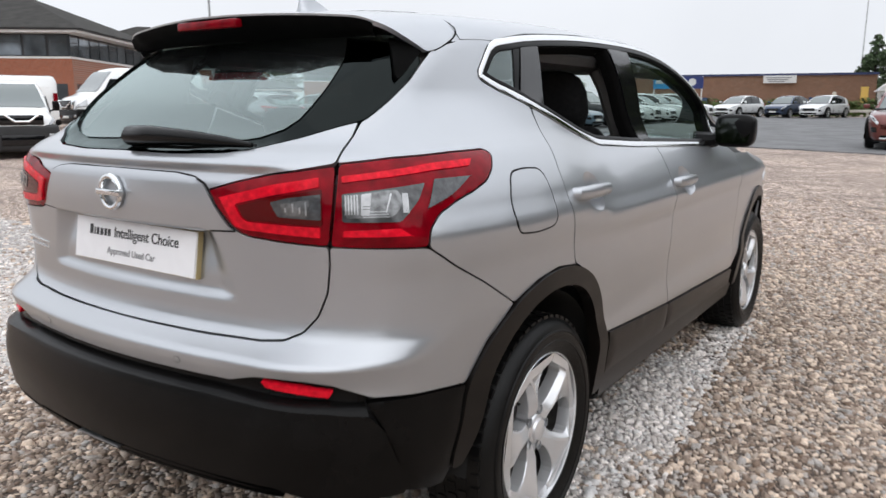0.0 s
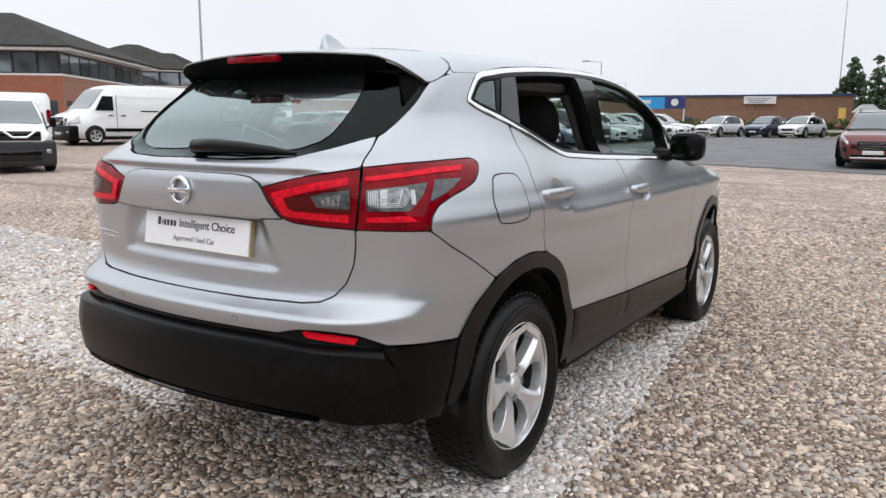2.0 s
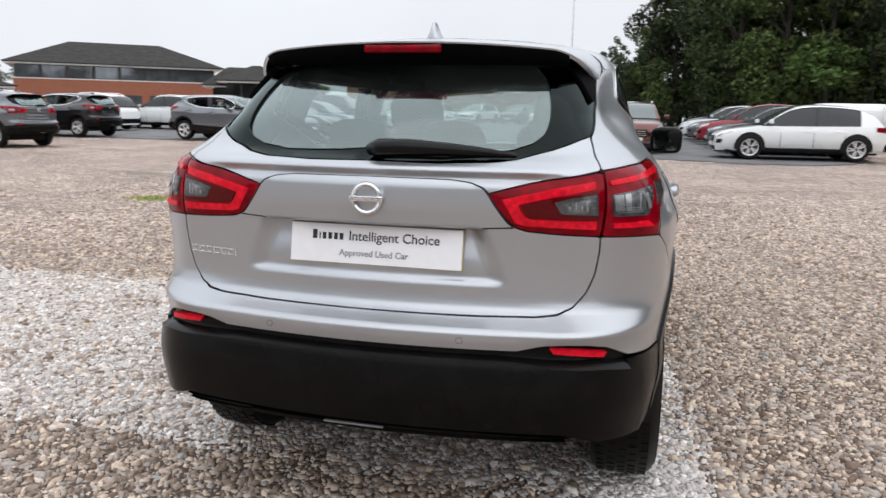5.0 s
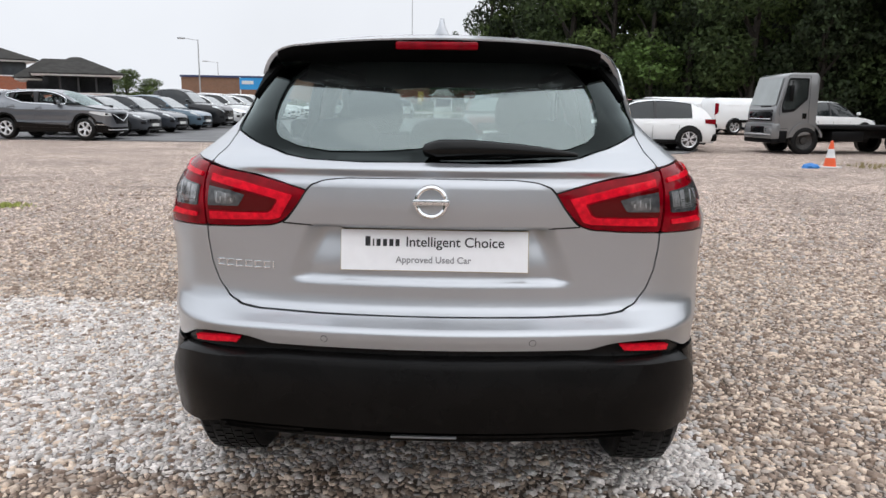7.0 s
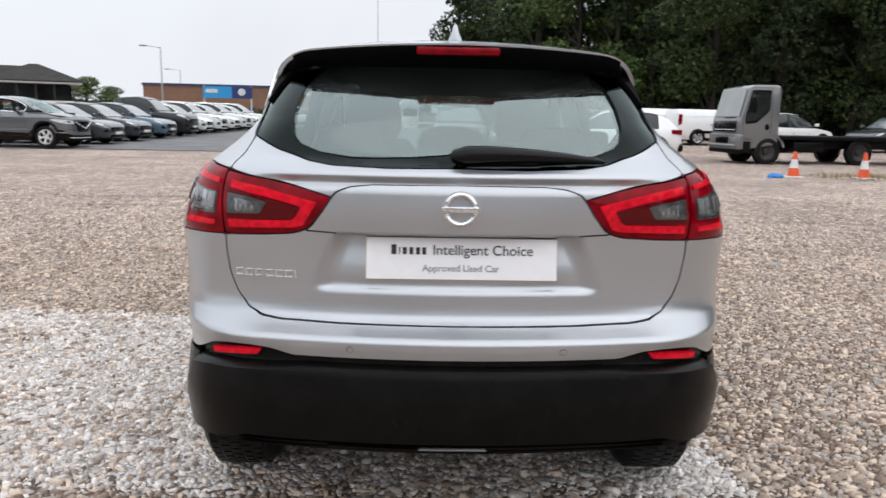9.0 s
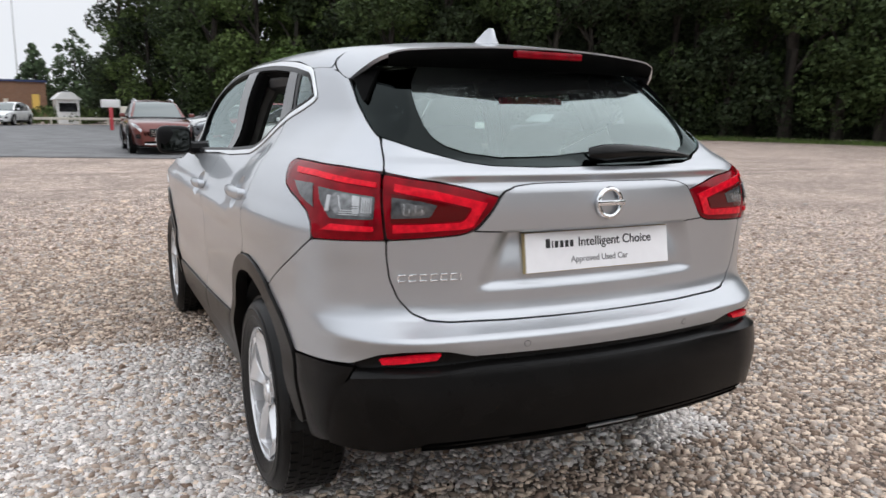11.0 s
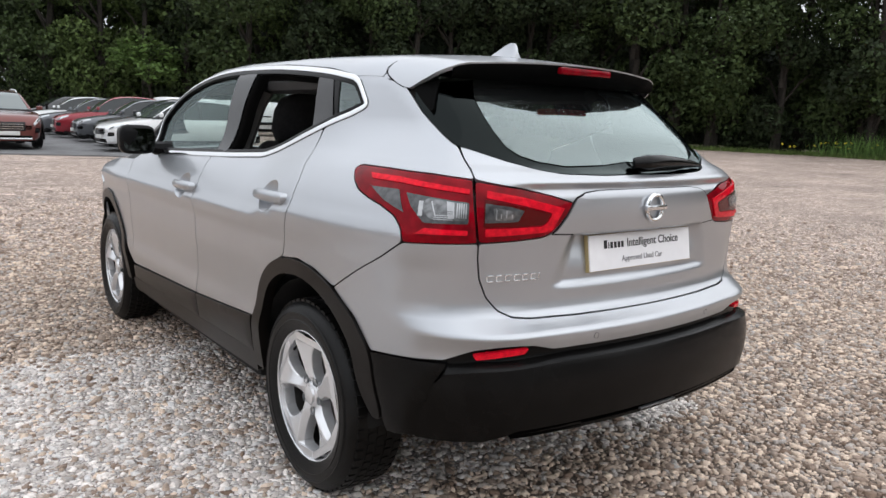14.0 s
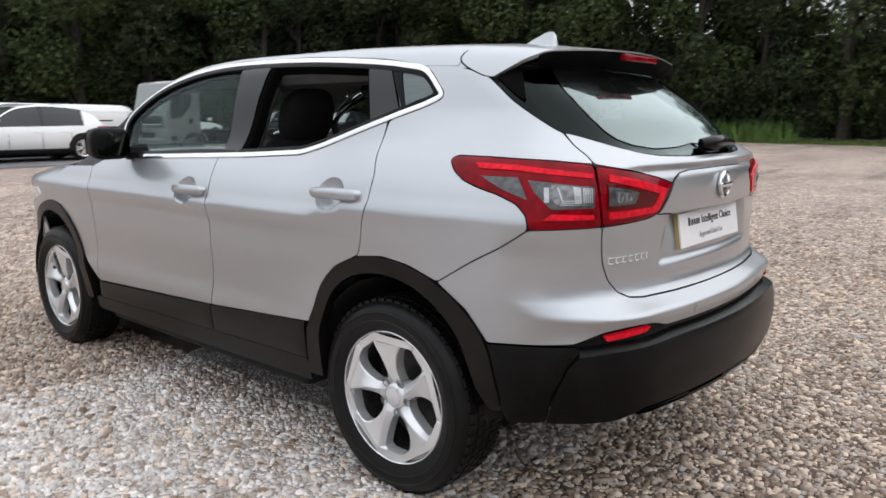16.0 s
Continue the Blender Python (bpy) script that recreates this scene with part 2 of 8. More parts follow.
# ---- the silver car's surface, and sheets on it ----
def curve(knots, values):
    """A smooth function through the knots (cubic Hermite, slopes limited)."""
    k, v = np.array(knots, float), np.array(values, float)
    d = np.diff(v) / np.diff(k)
    m = np.r_[d[0], np.where(d[:-1] * d[1:] > 0, 2 * d[:-1] * d[1:] / np.where(d[:-1] + d[1:] == 0, 1, d[:-1] + d[1:]), 0), d[-1]]
    def f(x):
        x = np.clip(np.asarray(x, float), k[0], k[-1])
        i = np.clip(np.searchsorted(k, x) - 1, 0, len(k) - 2)
        h = k[i + 1] - k[i]
        t = (x - k[i]) / h
        return ((1 + 2 * t) * (1 - t) ** 2 * v[i] + t * (1 - t) ** 2 * h * m[i] + t * t * (3 - 2 * t) * v[i + 1] + t * t * (t - 1) * h * m[i + 1])
    return f
def smax(a, b, r):
    h = np.maximum(r - np.abs(a - b), 0) / r
    return np.maximum(a, b) + h * h * r / 4
SECTION = curve([.15,.3,.45,.53,.60,.68,.78,.88,.955,.985,1.005,1.03,1.08,1.15,1.22,1.30,1.40,1.48,1.58],[.78,.83,.858,.868,.862,.868,.876,.876,.884,.8845,.879,.867,.845,.800,.742,.703,.668,.640,.605])
PLAN = curve([-.9,-.7,-.5,-.4,-.24,0,.5,2.2,2.8,3.2,3.5],[.80,.87,.935,.96,.985,1,1.0,1.0,.965,.87,.70])
REAR = curve([.15,.25,.32,.42,.55,.62,.66,.695,.707,.717,.735,.75,.766,.80,.86,.95,1.0,1.05,1.1,1.14,1.17,1.20,1.3,1.4,1.5,1.6],
             [-.66,-.74,-.81,-.845,-.862,-.850,-.836,-.841,-.8415,-.834,-.803,-.782,-.766,-.760,-.761,-.765,-.769,-.773,-.770,-.762,-.730,-.672,-.583,-.454,-.305,-.17])
ROOF = curve([-.9,-.5,0,.6,1.1,1.40,1.65,1.844,2.06,2.30,2.6,2.75,3.1,3.4,3.55],[1.44,1.514,1.57,1.588,1.589,1.578,1.540,1.478,1.378,1.255,1.125,1.10,1.05,.95,.80])
def step(x, a, b):
    t = np.clip((x - a) / (b - a), 0, 1)
    return t * t * (3 - 2 * t)
def side_x(y, z): return SECTION(z + .06 * step(y, .05, .55) * step(z, .8, 1.0) * (1 - step(z, 1.2, 1.4))) * PLAN(y) * (1 - .100 * step(z, 1.15, 1.32) * (1 - step(y, -.30, .12)))
def rear_y(x, z):
    x = np.abs(x)
    half = .33 + (1.0 - z) * .42
    bowl = step(z, .826, .850) * (1 - step(z, .990, .996)) * (1 - step(x, half - .055, half + .015))
    # a ridge under the window, undercut above the garnish
    ridge = (.013 * np.exp(-((z - 1.129) / .013) ** 2) - .009 * np.exp(-((z - 1.153) / .012) ** 2)) * (1 - step(x, .44, .60))
    haunch = .014 * step(x, .40, .66) * np.exp(-((z - .722) / np.where(z > .722, .055, .03)) ** 2)
    return REAR(z) - haunch + .2 * x * x + (.016 + .024 * step(z, .87, .985)) * bowl + ridge
def roof_z(x, y): return ROOF(y) - .13 * x * x
def F_open(x, y, z):
    """Sides and roof alone, with the tail left open."""
    return smax(np.abs(x) - side_x(y, z), z - roof_z(x, y), .10)
def F(x, y, z):
    x = np.abs(x)
    a = smax(x - side_x(y, z), rear_y(x, z) - y, .2)
    a = smax(a, y - (3.48 - .30 * x * x), .25)
    return smax(a, z - roof_z(x, y), .08)
HALF = 0.85 * math.pi / 2
def wrap(p, z):
    """The body's surface at p along its waist (metres ahead of the rear axle; behind it an angle) and height z."""
    p, z = np.broadcast_arrays(np.asarray(p, float), np.asarray(z, float))
    ang = np.where(p < 0, p / .85, 0)
    dx, dy, oy = np.cos(ang), np.sin(ang), np.where(p < 0, 0, p)
    lo, hi = np.zeros(p.shape), np.full(p.shape, 1.4)
    for _ in range(40):
        mid = (lo + hi) / 2
        out = F(mid * dx, oy + mid * dy, z) > 0
        lo, hi = np.where(out, lo, mid), np.where(out, mid, hi)
    return np.stack([lo * dx, oy + lo * dy, z], -1)
def top(x, y):
    x, y = np.broadcast_arrays(np.asarray(x, float), np.asarray(y, float))
    lo, hi = np.full(x.shape, .5), np.full(x.shape, 1.8)
    for _ in range(40):
        mid = (lo + hi) / 2
        out = F(x, y, mid) > 0
        lo, hi = np.where(out, lo, mid), np.where(out, mid, hi)
    return np.stack([x, y, lo], -1)


def normal_of(q, field=None):
    """Outward normals of the body's surface at places q."""
    F = field or body_field
    e = 1e-3
    x, y, z = q[..., 0], q[..., 1], q[..., 2]
    g = np.stack([F(x + e, y, z) - F(x - e, y, z), F(x, y + e, z) - F(x, y - e, z), F(x, y, z + e) - F(x, y, z - e)], -1)
    return g / np.maximum(np.linalg.norm(g, axis=-1, keepdims=True), 1e-9)


def body_field(x, y, z):
    return F(x, y, z)


def side_lift(uv):
    return wrap(uv[:, 0], uv[:, 1])


def rear_lift(uv):
    """u: metres round the tail from its middle, to the right; v: height."""
    q = wrap(np.abs(uv[:, 0]) - HALF, uv[:, 1])
    q[:, 0] *= np.where(uv[:, 0] < 0, -1, 1)
    return q


def arch_lift(uv, F=F):
    """u: metres ahead of the rear axle; v: angle over the roof, from the right-hand side."""
    y, a = uv[:, 0], uv[:, 1]
    dx, dz = np.cos(a), np.sin(a)
    lo, hi = np.zeros(len(uv)), np.full(len(uv), 1.0)
    for _ in range(34):
        mid = (lo + hi) / 2
        out = F(mid * dx, y, 1.15 + mid * dz) > 0
        lo, hi = np.where(out, lo, mid), np.where(out, mid, hi)
    return np.stack([lo * dx, y, 1.15 + lo * dz], -1)


def rounded(points, radius, n=4):
    """A closed outline with its corners rounded."""
    out = []
    pts = [np.array(p[:2], float) for p in points]
    for i, p in enumerate(pts):
        r = points[i][2] if len(points[i]) > 2 else radius
        a, b = pts[i - 1] - p, pts[(i + 1) % len(pts)] - p
        la, lb = np.linalg.norm(a), np.linalg.norm(b)
        ra, rb = min(r, 0.48 * la), min(r, 0.48 * lb)
        if r <= 0:
            out.append(p)
            continue
        p0, p1 = p + a / la * ra, p + b / lb * rb
        for k in range(n + 1):
            t = k / n
            out.append((1 - t) ** 2 * p0 + 2 * t * (1 - t) * p + t * t * p1)
    return np.array(out)


def resampled(pts, step):
    out = []
    for a, b in zip(pts, np.roll(pts, -1, 0)):
        n = max(1, int(math.ceil(np.linalg.norm(b - a) / step)))
        out += [a + (b - a) * k / n for k in range(n)]
    out = np.array(out)
    keep = np.linalg.norm(out - np.roll(out, 1, 0), axis=1) > 1e-4
    return out[keep]


def area2(pts):
    q = np.roll(pts, -1, 0)
    return (pts[:, 0] * q[:, 1] - q[:, 0] * pts[:, 1]).sum()


def inset(pts, d):
    """An outline moved inwards by d."""
    if area2(pts) < 0:
        pts = pts[::-1]
    t = np.roll(pts, -1, 0) - np.roll(pts, 1, 0)
    t /= np.maximum(np.linalg.norm(t, axis=1, keepdims=True), 1e-9)
    return pts + d * np.stack([-t[:, 1], t[:, 0]], 1)


def inside(pts, poly):
    x, y = pts[:, 0], pts[:, 1]
    odd = np.zeros(len(pts), bool)
    for (x1, y1), (x2, y2) in zip(poly, np.roll(poly, -1, 0)):
        cross = (y1 > y) != (y2 > y)
        odd ^= cross & (x < (x2 - x1) * (y - y1) / (y2 - y1 if y2 != y1 else 1e-12) + x1)
    return odd


LEDGE = [(-HALF, 0.652), (-0.95, 0.652), (-0.70, 0.642), (-0.625, 0.630)]
EDGE = [(p, z - 0.024) for p, z in LEDGE]


def ledge_lift(uv):
    """The top of the black bumper, running out from the recess to its edge."""
    q = rear_lift(uv)
    p = np.abs(uv[:, 0]) - HALF
    out = (np.interp(p, [k[0] for k in LEDGE], [k[1] for k in LEDGE]) - uv[:, 1]) / 0.024
    return q + normal_of(q) * (-0.012 + 0.034 * np.clip(out, 0, 1) ** 0.8)[:, None]


def panel(name, points, mat, parent, lift=side_lift, radius=0.02, gap=0.0022, step=0.035, depth=0.012, proud=0.0, mirror=False, label="", crown=0.0, ready=False, field=None, holes=()):
    """A sheet of bodywork: an outline on the body's surface, filled, lifted onto it, with a turned-in rim. crown: how far its middle stands out."""
    outline = resampled(inset(np.array(points) if ready else rounded(points, radius), gap), step)
    if area2(outline) < 0:
        outline = outline[::-1]
    lo, hi = outline.min(0), outline.max(0)
    gx, gy = np.meshgrid(np.arange(lo[0] + step / 2, hi[0], step), np.arange(lo[1] + step / 2, hi[1], step))
    gx[1::2] += step / 2
    grid = np.stack([gx.ravel(), gy.ravel()], 1)
    if len(grid):
        grid = grid[inside(grid, outline)]
    if len(grid):
        far = np.min(np.linalg.norm(grid[:, None] - outline[None], axis=2), axis=1)
        grid, far = grid[far > 0.45 * step], far[far > 0.45 * step]
    else:
        far = np.zeros(0)
    n = len(outline)
    loops, edges, at_n = [outline], [(i, (i + 1) % n) for i in range(n)], n
    for hole in holes:
        hole = resampled(np.array(hole), step)
        grid = grid[~inside(grid, hole) & (np.min(np.linalg.norm(grid[:, None] - hole[None], axis=2), axis=1) > 0.45 * step)]
        edges += [(at_n + i, at_n + (i + 1) % len(hole)) for i in range(len(hole))]
        at_n += len(hole)
        loops.append(hole)
    uv = [Vector(p) for p in np.concatenate(loops + [grid.reshape(-1, 2)])]
    vs, es, fs, vo, *_ = delaunay_2d_cdt(uv, edges, [], 1, 1e-7)
    flat = np.array([tuple(v) for v in vs])
    for hole in loops[1:]:
        middle = np.array([flat[list(f)].mean(0) for f in fs])
        fs = [f for f, gone in zip(fs, inside(middle, hole)) if not gone]
    q = lift(flat)
    nrm = normal_of(q, field)
    rise = np.full(len(q), proud)
    if crown:
        d = np.min(np.linalg.norm(flat[:, None] - outline[None], axis=2), axis=1)
        rise += crown * (1 - np.exp(-d / 0.02))
    q = q + nrm * rise[:, None]
    first = {}
    for k, o in enumerate(vo):
        for i in o:
            first.setdefault(i, k)
    rim = [first[i] for i in range(n) if i in first]
    verts = q.tolist()
    high, deep = {}, {}
    for r in rim:
        high[r] = len(verts)
        verts.append(q[r].tolist())
        deep[r] = len(verts)
        verts.append((q[r] - nrm[r] * (depth + proud)).tolist())
    faces = [tuple(f) for f in fs]
    e0 = q[faces[0][1]] - q[faces[0][0]]
    e1 = q[faces[0][2]] - q[faces[0][0]]
    if np.dot(np.cross(e0, e1), nrm[faces[0][0]]) < 0:
        faces = [f[::-1] for f in faces]
        rim = rim[::-1]
    for a, b in zip(rim, rim[1:] + rim[:1]):
        faces.append((high[b], high[a], deep[a], deep[b]))
    flip = -1 if mirror else 1
    if mirror:
        verts = [(-x, y, z) for x, y, z in verts]
        faces = [f[::-1] for f in faces]
    ob = mesh_object(name, verts, faces, mat, parent, label, sharp=35)
    if not crown and lift is not ledge_lift:
        # the sheet shades by the true surface, its rim by its own faces
        ob.data.normals_split_custom_set_from_vertices([(flip * a, b, c) for a, b, c in nrm.tolist()] + [(0, 0, 0)] * (len(verts) - len(q)))
    return ob


def band(name, points, width, mat, parent, lift=side_lift, radius=0.02, proud=0.004, mirror=False, label="", step=0.03):
    """A strip that follows an outline on its inner side."""
    outer = resampled(rounded(points, radius, 6), step)
    if area2(outer) < 0:
        outer = outer[::-1]
    inner = inset(outer, width)
    n = len(outer)
    rows = []
    for flat, rise in ((outer, -0.004), (outer, proud), (inset(outer, width / 2), proud + 0.002), (inner, proud), (inner, -0.012)):
        q = lift(flat)
        rows.append(q + normal_of(q) * rise)
    verts = np.concatenate(rows)
    faces = [(r * n + k, r * n + (k + 1) % n, (r + 1) * n + (k + 1) % n, (r + 1) * n + k) for r in range(4) for k in range(n)]
    if mirror:
        verts[:, 0] *= -1
        faces = [f[::-1] for f in faces]
    return mesh_object(name, verts, faces, mat, parent, label, sharp=50)


# ---- ground ----
def gravel_material(name, tint, other, dirt, cell=42.0):
    """Crushed stone: cells of uneven colour with dark joints, and broad patches."""
    m = bpy.data.materials.new(name)
    m.use_nodes = True
    n, l = m.node_tree.nodes, m.node_tree.links
    b = n["Principled BSDF"]
    b.inputs["Roughness"].default_value = 0.85
    geo = n.new("ShaderNodeNewGeometry")
    v = n.new("ShaderNodeTexVoronoi")
    v.inputs["Scale"].default_value = cell
    v2 = n.new("ShaderNodeTexVoronoi")
    v2.feature, v2.inputs["Scale"].default_value = "DISTANCE_TO_EDGE", cell
    big = n.new("ShaderNodeTexNoise")
    big.inputs["Scale"].default_value, big.inputs["Detail"].default_value = 0.45, 5
    for t in (v, v2, big):
        l.new(geo.outputs["Position"], t.inputs["Vector"])
    ramp = n.new("ShaderNodeValToRGB")
    ramp.color_ramp.elements[0].color, ramp.color_ramp.elements[1].color = (*tint, 1), (*other, 1)
    sep = n.new("ShaderNodeSeparateColor")
    l.new(v.outputs["Color"], sep.inputs[0])
    l.new(sep.outputs[0], ramp.inputs[0])
    mix = n.new("ShaderNodeMix")
    mix.data_type = "RGBA"
    mix.inputs["B"].default_value = (*dirt, 1)
    edge = n.new("ShaderNodeMapRange")
    edge.inputs["From Max"].default_value, edge.inputs["To Min"].default_value, edge.inputs["To Max"].default_value = 0.15, 0.95, 0.0
    l.new(v2.outputs["Distance"], edge.inputs["Value"])
    l.new(edge.outputs[0], mix.inputs["Factor"])
    l.new(ramp.outputs[0], mix.inputs["A"])
    patch = n.new("ShaderNodeMapRange")
    patch.inputs["From Min"].default_value, patch.inputs["From Max"].default_value = 0.35, 0.65
    patch.inputs["To Min"].default_value, patch.inputs["To Max"].default_value = 0.84, 1.14
    l.new(big.outputs["Fac"], patch.inputs["Value"])
    # clumps of a hand's width, darker and paler, that still show far off
    clump = n.new("ShaderNodeTexNoise")
    clump.inputs["Scale"].default_value, clump.inputs["Detail"].default_value, clump.inputs["Roughness"].default_value = 5.5, 7, 0.75
    l.new(geo.outputs["Position"], clump.inputs["Vector"])
    clumped = n.new("ShaderNodeMapRange")
    clumped.inputs["From Min"].default_value, clumped.inputs["From Max"].default_value = 0.33, 0.67
    clumped.inputs["To Min"].default_value, clumped.inputs["To Max"].default_value = 0.74, 1.26
    l.new(clump.outputs["Fac"], clumped.inputs["Value"])
    cobble = n.new("ShaderNodeTexVoronoi")
    cobble.inputs["Scale"].default_value = 11
    l.new(geo.outputs["Position"], cobble.inputs["Vector"])
    cobble_grey = n.new("ShaderNodeSeparateColor")
    l.new(cobble.outputs["Color"], cobble_grey.inputs[0])
    spread = n.new("ShaderNodeMapRange")
    spread.inputs["To Min"].default_value, spread.inputs["To Max"].default_value = 0.82, 1.18
    l.new(cobble_grey.outputs[1], spread.inputs["Value"])
    mottled = n.new("ShaderNodeMath")
    mottled.operation = "MULTIPLY"
    l.new(spread.outputs[0], mottled.inputs[0])
    l.new(clumped.outputs[0], mottled.inputs[1])
    both_scales = n.new("ShaderNodeMath")
    both_scales.operation = "MULTIPLY"
    l.new(patch.outputs[0], both_scales.inputs[0])
    l.new(mottled.outputs[0], both_scales.inputs[1])
    # faint damp tracks, long and thin
    along = n.new("ShaderNodeMapping")
    along.inputs["Rotation"].default_value, along.inputs["Scale"].default_value = (0, 0, radians(8)), (0.16, 1.7, 1.0)
    l.new(geo.outputs["Position"], along.inputs["Vector"])
    track = n.new("ShaderNodeTexNoise")
    track.inputs["Scale"].default_value, track.inputs["Detail"].default_value = 1.0, 6
    l.new(along.outputs[0], track.inputs["Vector"])
    damp = n.new("ShaderNodeMapRange")
    damp.inputs["From Min"].default_value, damp.inputs["From Max"].default_value = 0.32, 0.42
    damp.inputs["To Min"].default_value, damp.inputs["To Max"].default_value = 0.66, 1.0
    l.new(track.outputs["Fac"], damp.inputs["Value"])
    tracked = n.new("ShaderNodeMath")
    tracked.operation = "MULTIPLY"
    l.new(both_scales.outputs[0], tracked.inputs[0])
    l.new(damp.outputs[0], tracked.inputs[1])
    sc = n.new("ShaderNodeVectorMath")
    sc.operation = "SCALE"
    l.new(mix.outputs["Result"], sc.inputs[0])
    l.new(tracked.outputs[0], sc.inputs["Scale"])
    l.new(sc.outputs[0], b.inputs["Base Color"])
    bp = n.new("ShaderNodeBump")
    bp.inputs["Strength"].default_value, bp.inputs["Distance"].default_value = 0.9, 0.02
    l.new(v2.outputs["Distance"], bp.inputs["Height"])
    l.new(bp.outputs[0], b.inputs["Normal"])
    return m


def stone_material(name, tint, other):
    """Loose stones, each of its own shade."""
    m = material(name, tint, 0.85, vary=0.18, scale=90, bump=0.3, bump_scale=160)
    n, l = m.node_tree.nodes, m.node_tree.links
    ramp = n.new("ShaderNodeValToRGB")
    e = ramp.color_ramp.elements
    e[0].color, e[1].color = (*tint, 1), (*other, 1)
    for at_, f, grey in ((0.30, 0.30, 0.15), (0.48, 0.42, 0.0), (0.52, 0.50, 0.75), (0.74, 0.55, 0.2), (0.76, 0.72, 0.0)):
        mid = e.new(at_)
        c = [(1 - f) * a + f * b for a, b in zip(tint, other)]
        g_ = sum(c) / 3
        mid.color = (*[k * (1 - grey) + g_ * grey for k in c], 1)
    geo = n.new("ShaderNodeNewGeometry")
    l.new(geo.outputs["Random Per Island"], ramp.inputs[0])
    for k in n:
        if k.bl_idname == "ShaderNodeVectorMath":
            l.new(ramp.outputs[0], k.inputs[0])
    return m


GRAVEL = gravel_material("crushed_stone", (0.195, 0.127, 0.096), (0.97, 0.80, 0.692), (0.055, 0.037, 0.027))
STONES = stone_material("brown_stones", (0.205, 0.137, 0.098), (0.80, 0.648, 0.520))
PALE_STONES = stone_material("pale_stones", (0.51, 0.455, 0.42), (0.95, 0.88, 0.83))
ASPHALT = material("asphalt", (0.15, 0.15, 0.153), 0.75, vary=0.25, scale=1.2, bump=0.5, bump_scale=150)
axis = np.concatenate([np.linspace(-600, -60, 10)[:-1], np.linspace(-60, 90, 101), np.linspace(90, 600, 10)[1:]])
n = len(axis)
verts = [(x, y, float(ground_height(x, min(y, 80)))) for x in axis for y in axis]
tagged(mesh_object("ground", verts, [(i * n + j, (i + 1) * n + j, (i + 1) * n + j + 1, i * n + j + 1) for i in range(n - 1) for j in range(n - 1)], GRAVEL), "brown crushed-stone surface of the car park", "ground", kind="structure")


def sheet(name, outline, mat, lift=0.012, step=2.0):
    """A flat area laid on the ground, with a real edge."""
    edge = resampled(np.array(outline, float), step)
    lo, hi = edge.min(0), edge.max(0)
    gx, gy = np.meshgrid(np.arange(lo[0], hi[0], step), np.arange(lo[1], hi[1], step))
    grid = np.stack([gx.ravel(), gy.ravel()], 1)
    grid = grid[inside(grid, edge)]
    m = len(edge)
    vs, es, fs, vo, *_ = delaunay_2d_cdt([Vector(p) for p in np.concatenate([edge, grid])], [(i, (i + 1) % m) for i in range(m)], [], 1, 1e-6)
    verts = [(v.x, v.y, float(ground_height(v.x, min(v.y, 80))) + lift) for v in vs]
    k = len(verts)
    rim = [i for i, o in enumerate(vo) if any(a < m for a in o)]
    order = sorted(rim, key=lambda i: min(vo[i]))
    verts += [(verts[i][0], verts[i][1], verts[i][2] - lift - 0.05) for i in order]
    faces = [f if (Vector(verts[f[1]]) - Vector(verts[f[0]])).cross(Vector(verts[f[2]]) - Vector(verts[f[0]])).z > 0 else f[::-1] for f in map(tuple, fs)]
    faces += [(order[i], order[(i + 1) % len(order)], k + (i + 1) % len(order), k + i) for i in range(len(order))]
    return mesh_object(name, verts, faces, mat, smooth=False)


rag = random.Random(4)
edge_line = [(-26, 21.3), (-20, 21.0), (-13, 20.8), (-8.7, 20.9), (-5.5, 20.6), (-2.8, 19.9), (0.4, 18.7), (3.6, 17.5), (5.2, 17.6), (6.3, 18.5), (7.1, 20.2), (8.2, 27), (8.6, 48), (6, 57), (-24, 57), (-26, 40)]
line = resampled(np.array(edge_line, float), 0.35)
line = line + np.array([(rag.uniform(-1, 1) * 0.06, rag.uniform(-1, 1) * 0.06) for _ in line])
asphalt = tagged(sheet("road", line, ASPHALT, 0.03), "worn grey asphalt car park with a ragged edge", "road", kind="structure")

# the white bay: a band of stones whitened with paint, under and beside the car
def bay_edge(x, y):
    """How far a place lies inside the whitened band; negative outside."""
    wob = 0.07 * noise.noise((x * 0.9, y * 0.9, 3.1)) + 0.06 * noise.noise((x * 4, y * 4, 7.7))
    far = 1.95 - y if x < 0.72 else 2.75 - y
    return min(1.078 - x - 0.082 * y + 0.5 * wob, y + 0.36 + 0.02 * x + wob, far - 0.045 * (x + 1.0) + wob, x + 9.5)


# a flat-topped chip: four corners above, four wider ones below
unit_v = np.array([(0.88, 0.10, 1), (0.05, 0.86, 1), (-0.88, -0.06, 1), (-0.10, -0.84, 1), (1, 0.05, -0.6), (0, 1, -0.6), (-1, 0, -0.6), (0, -1, -0.6)])
unit_f = np.array([(0, 1, 2), (0, 2, 3), (4, 5, 1), (4, 1, 0), (5, 6, 2), (5, 2, 1), (6, 7, 3), (6, 3, 2), (7, 4, 0), (7, 0, 3)])


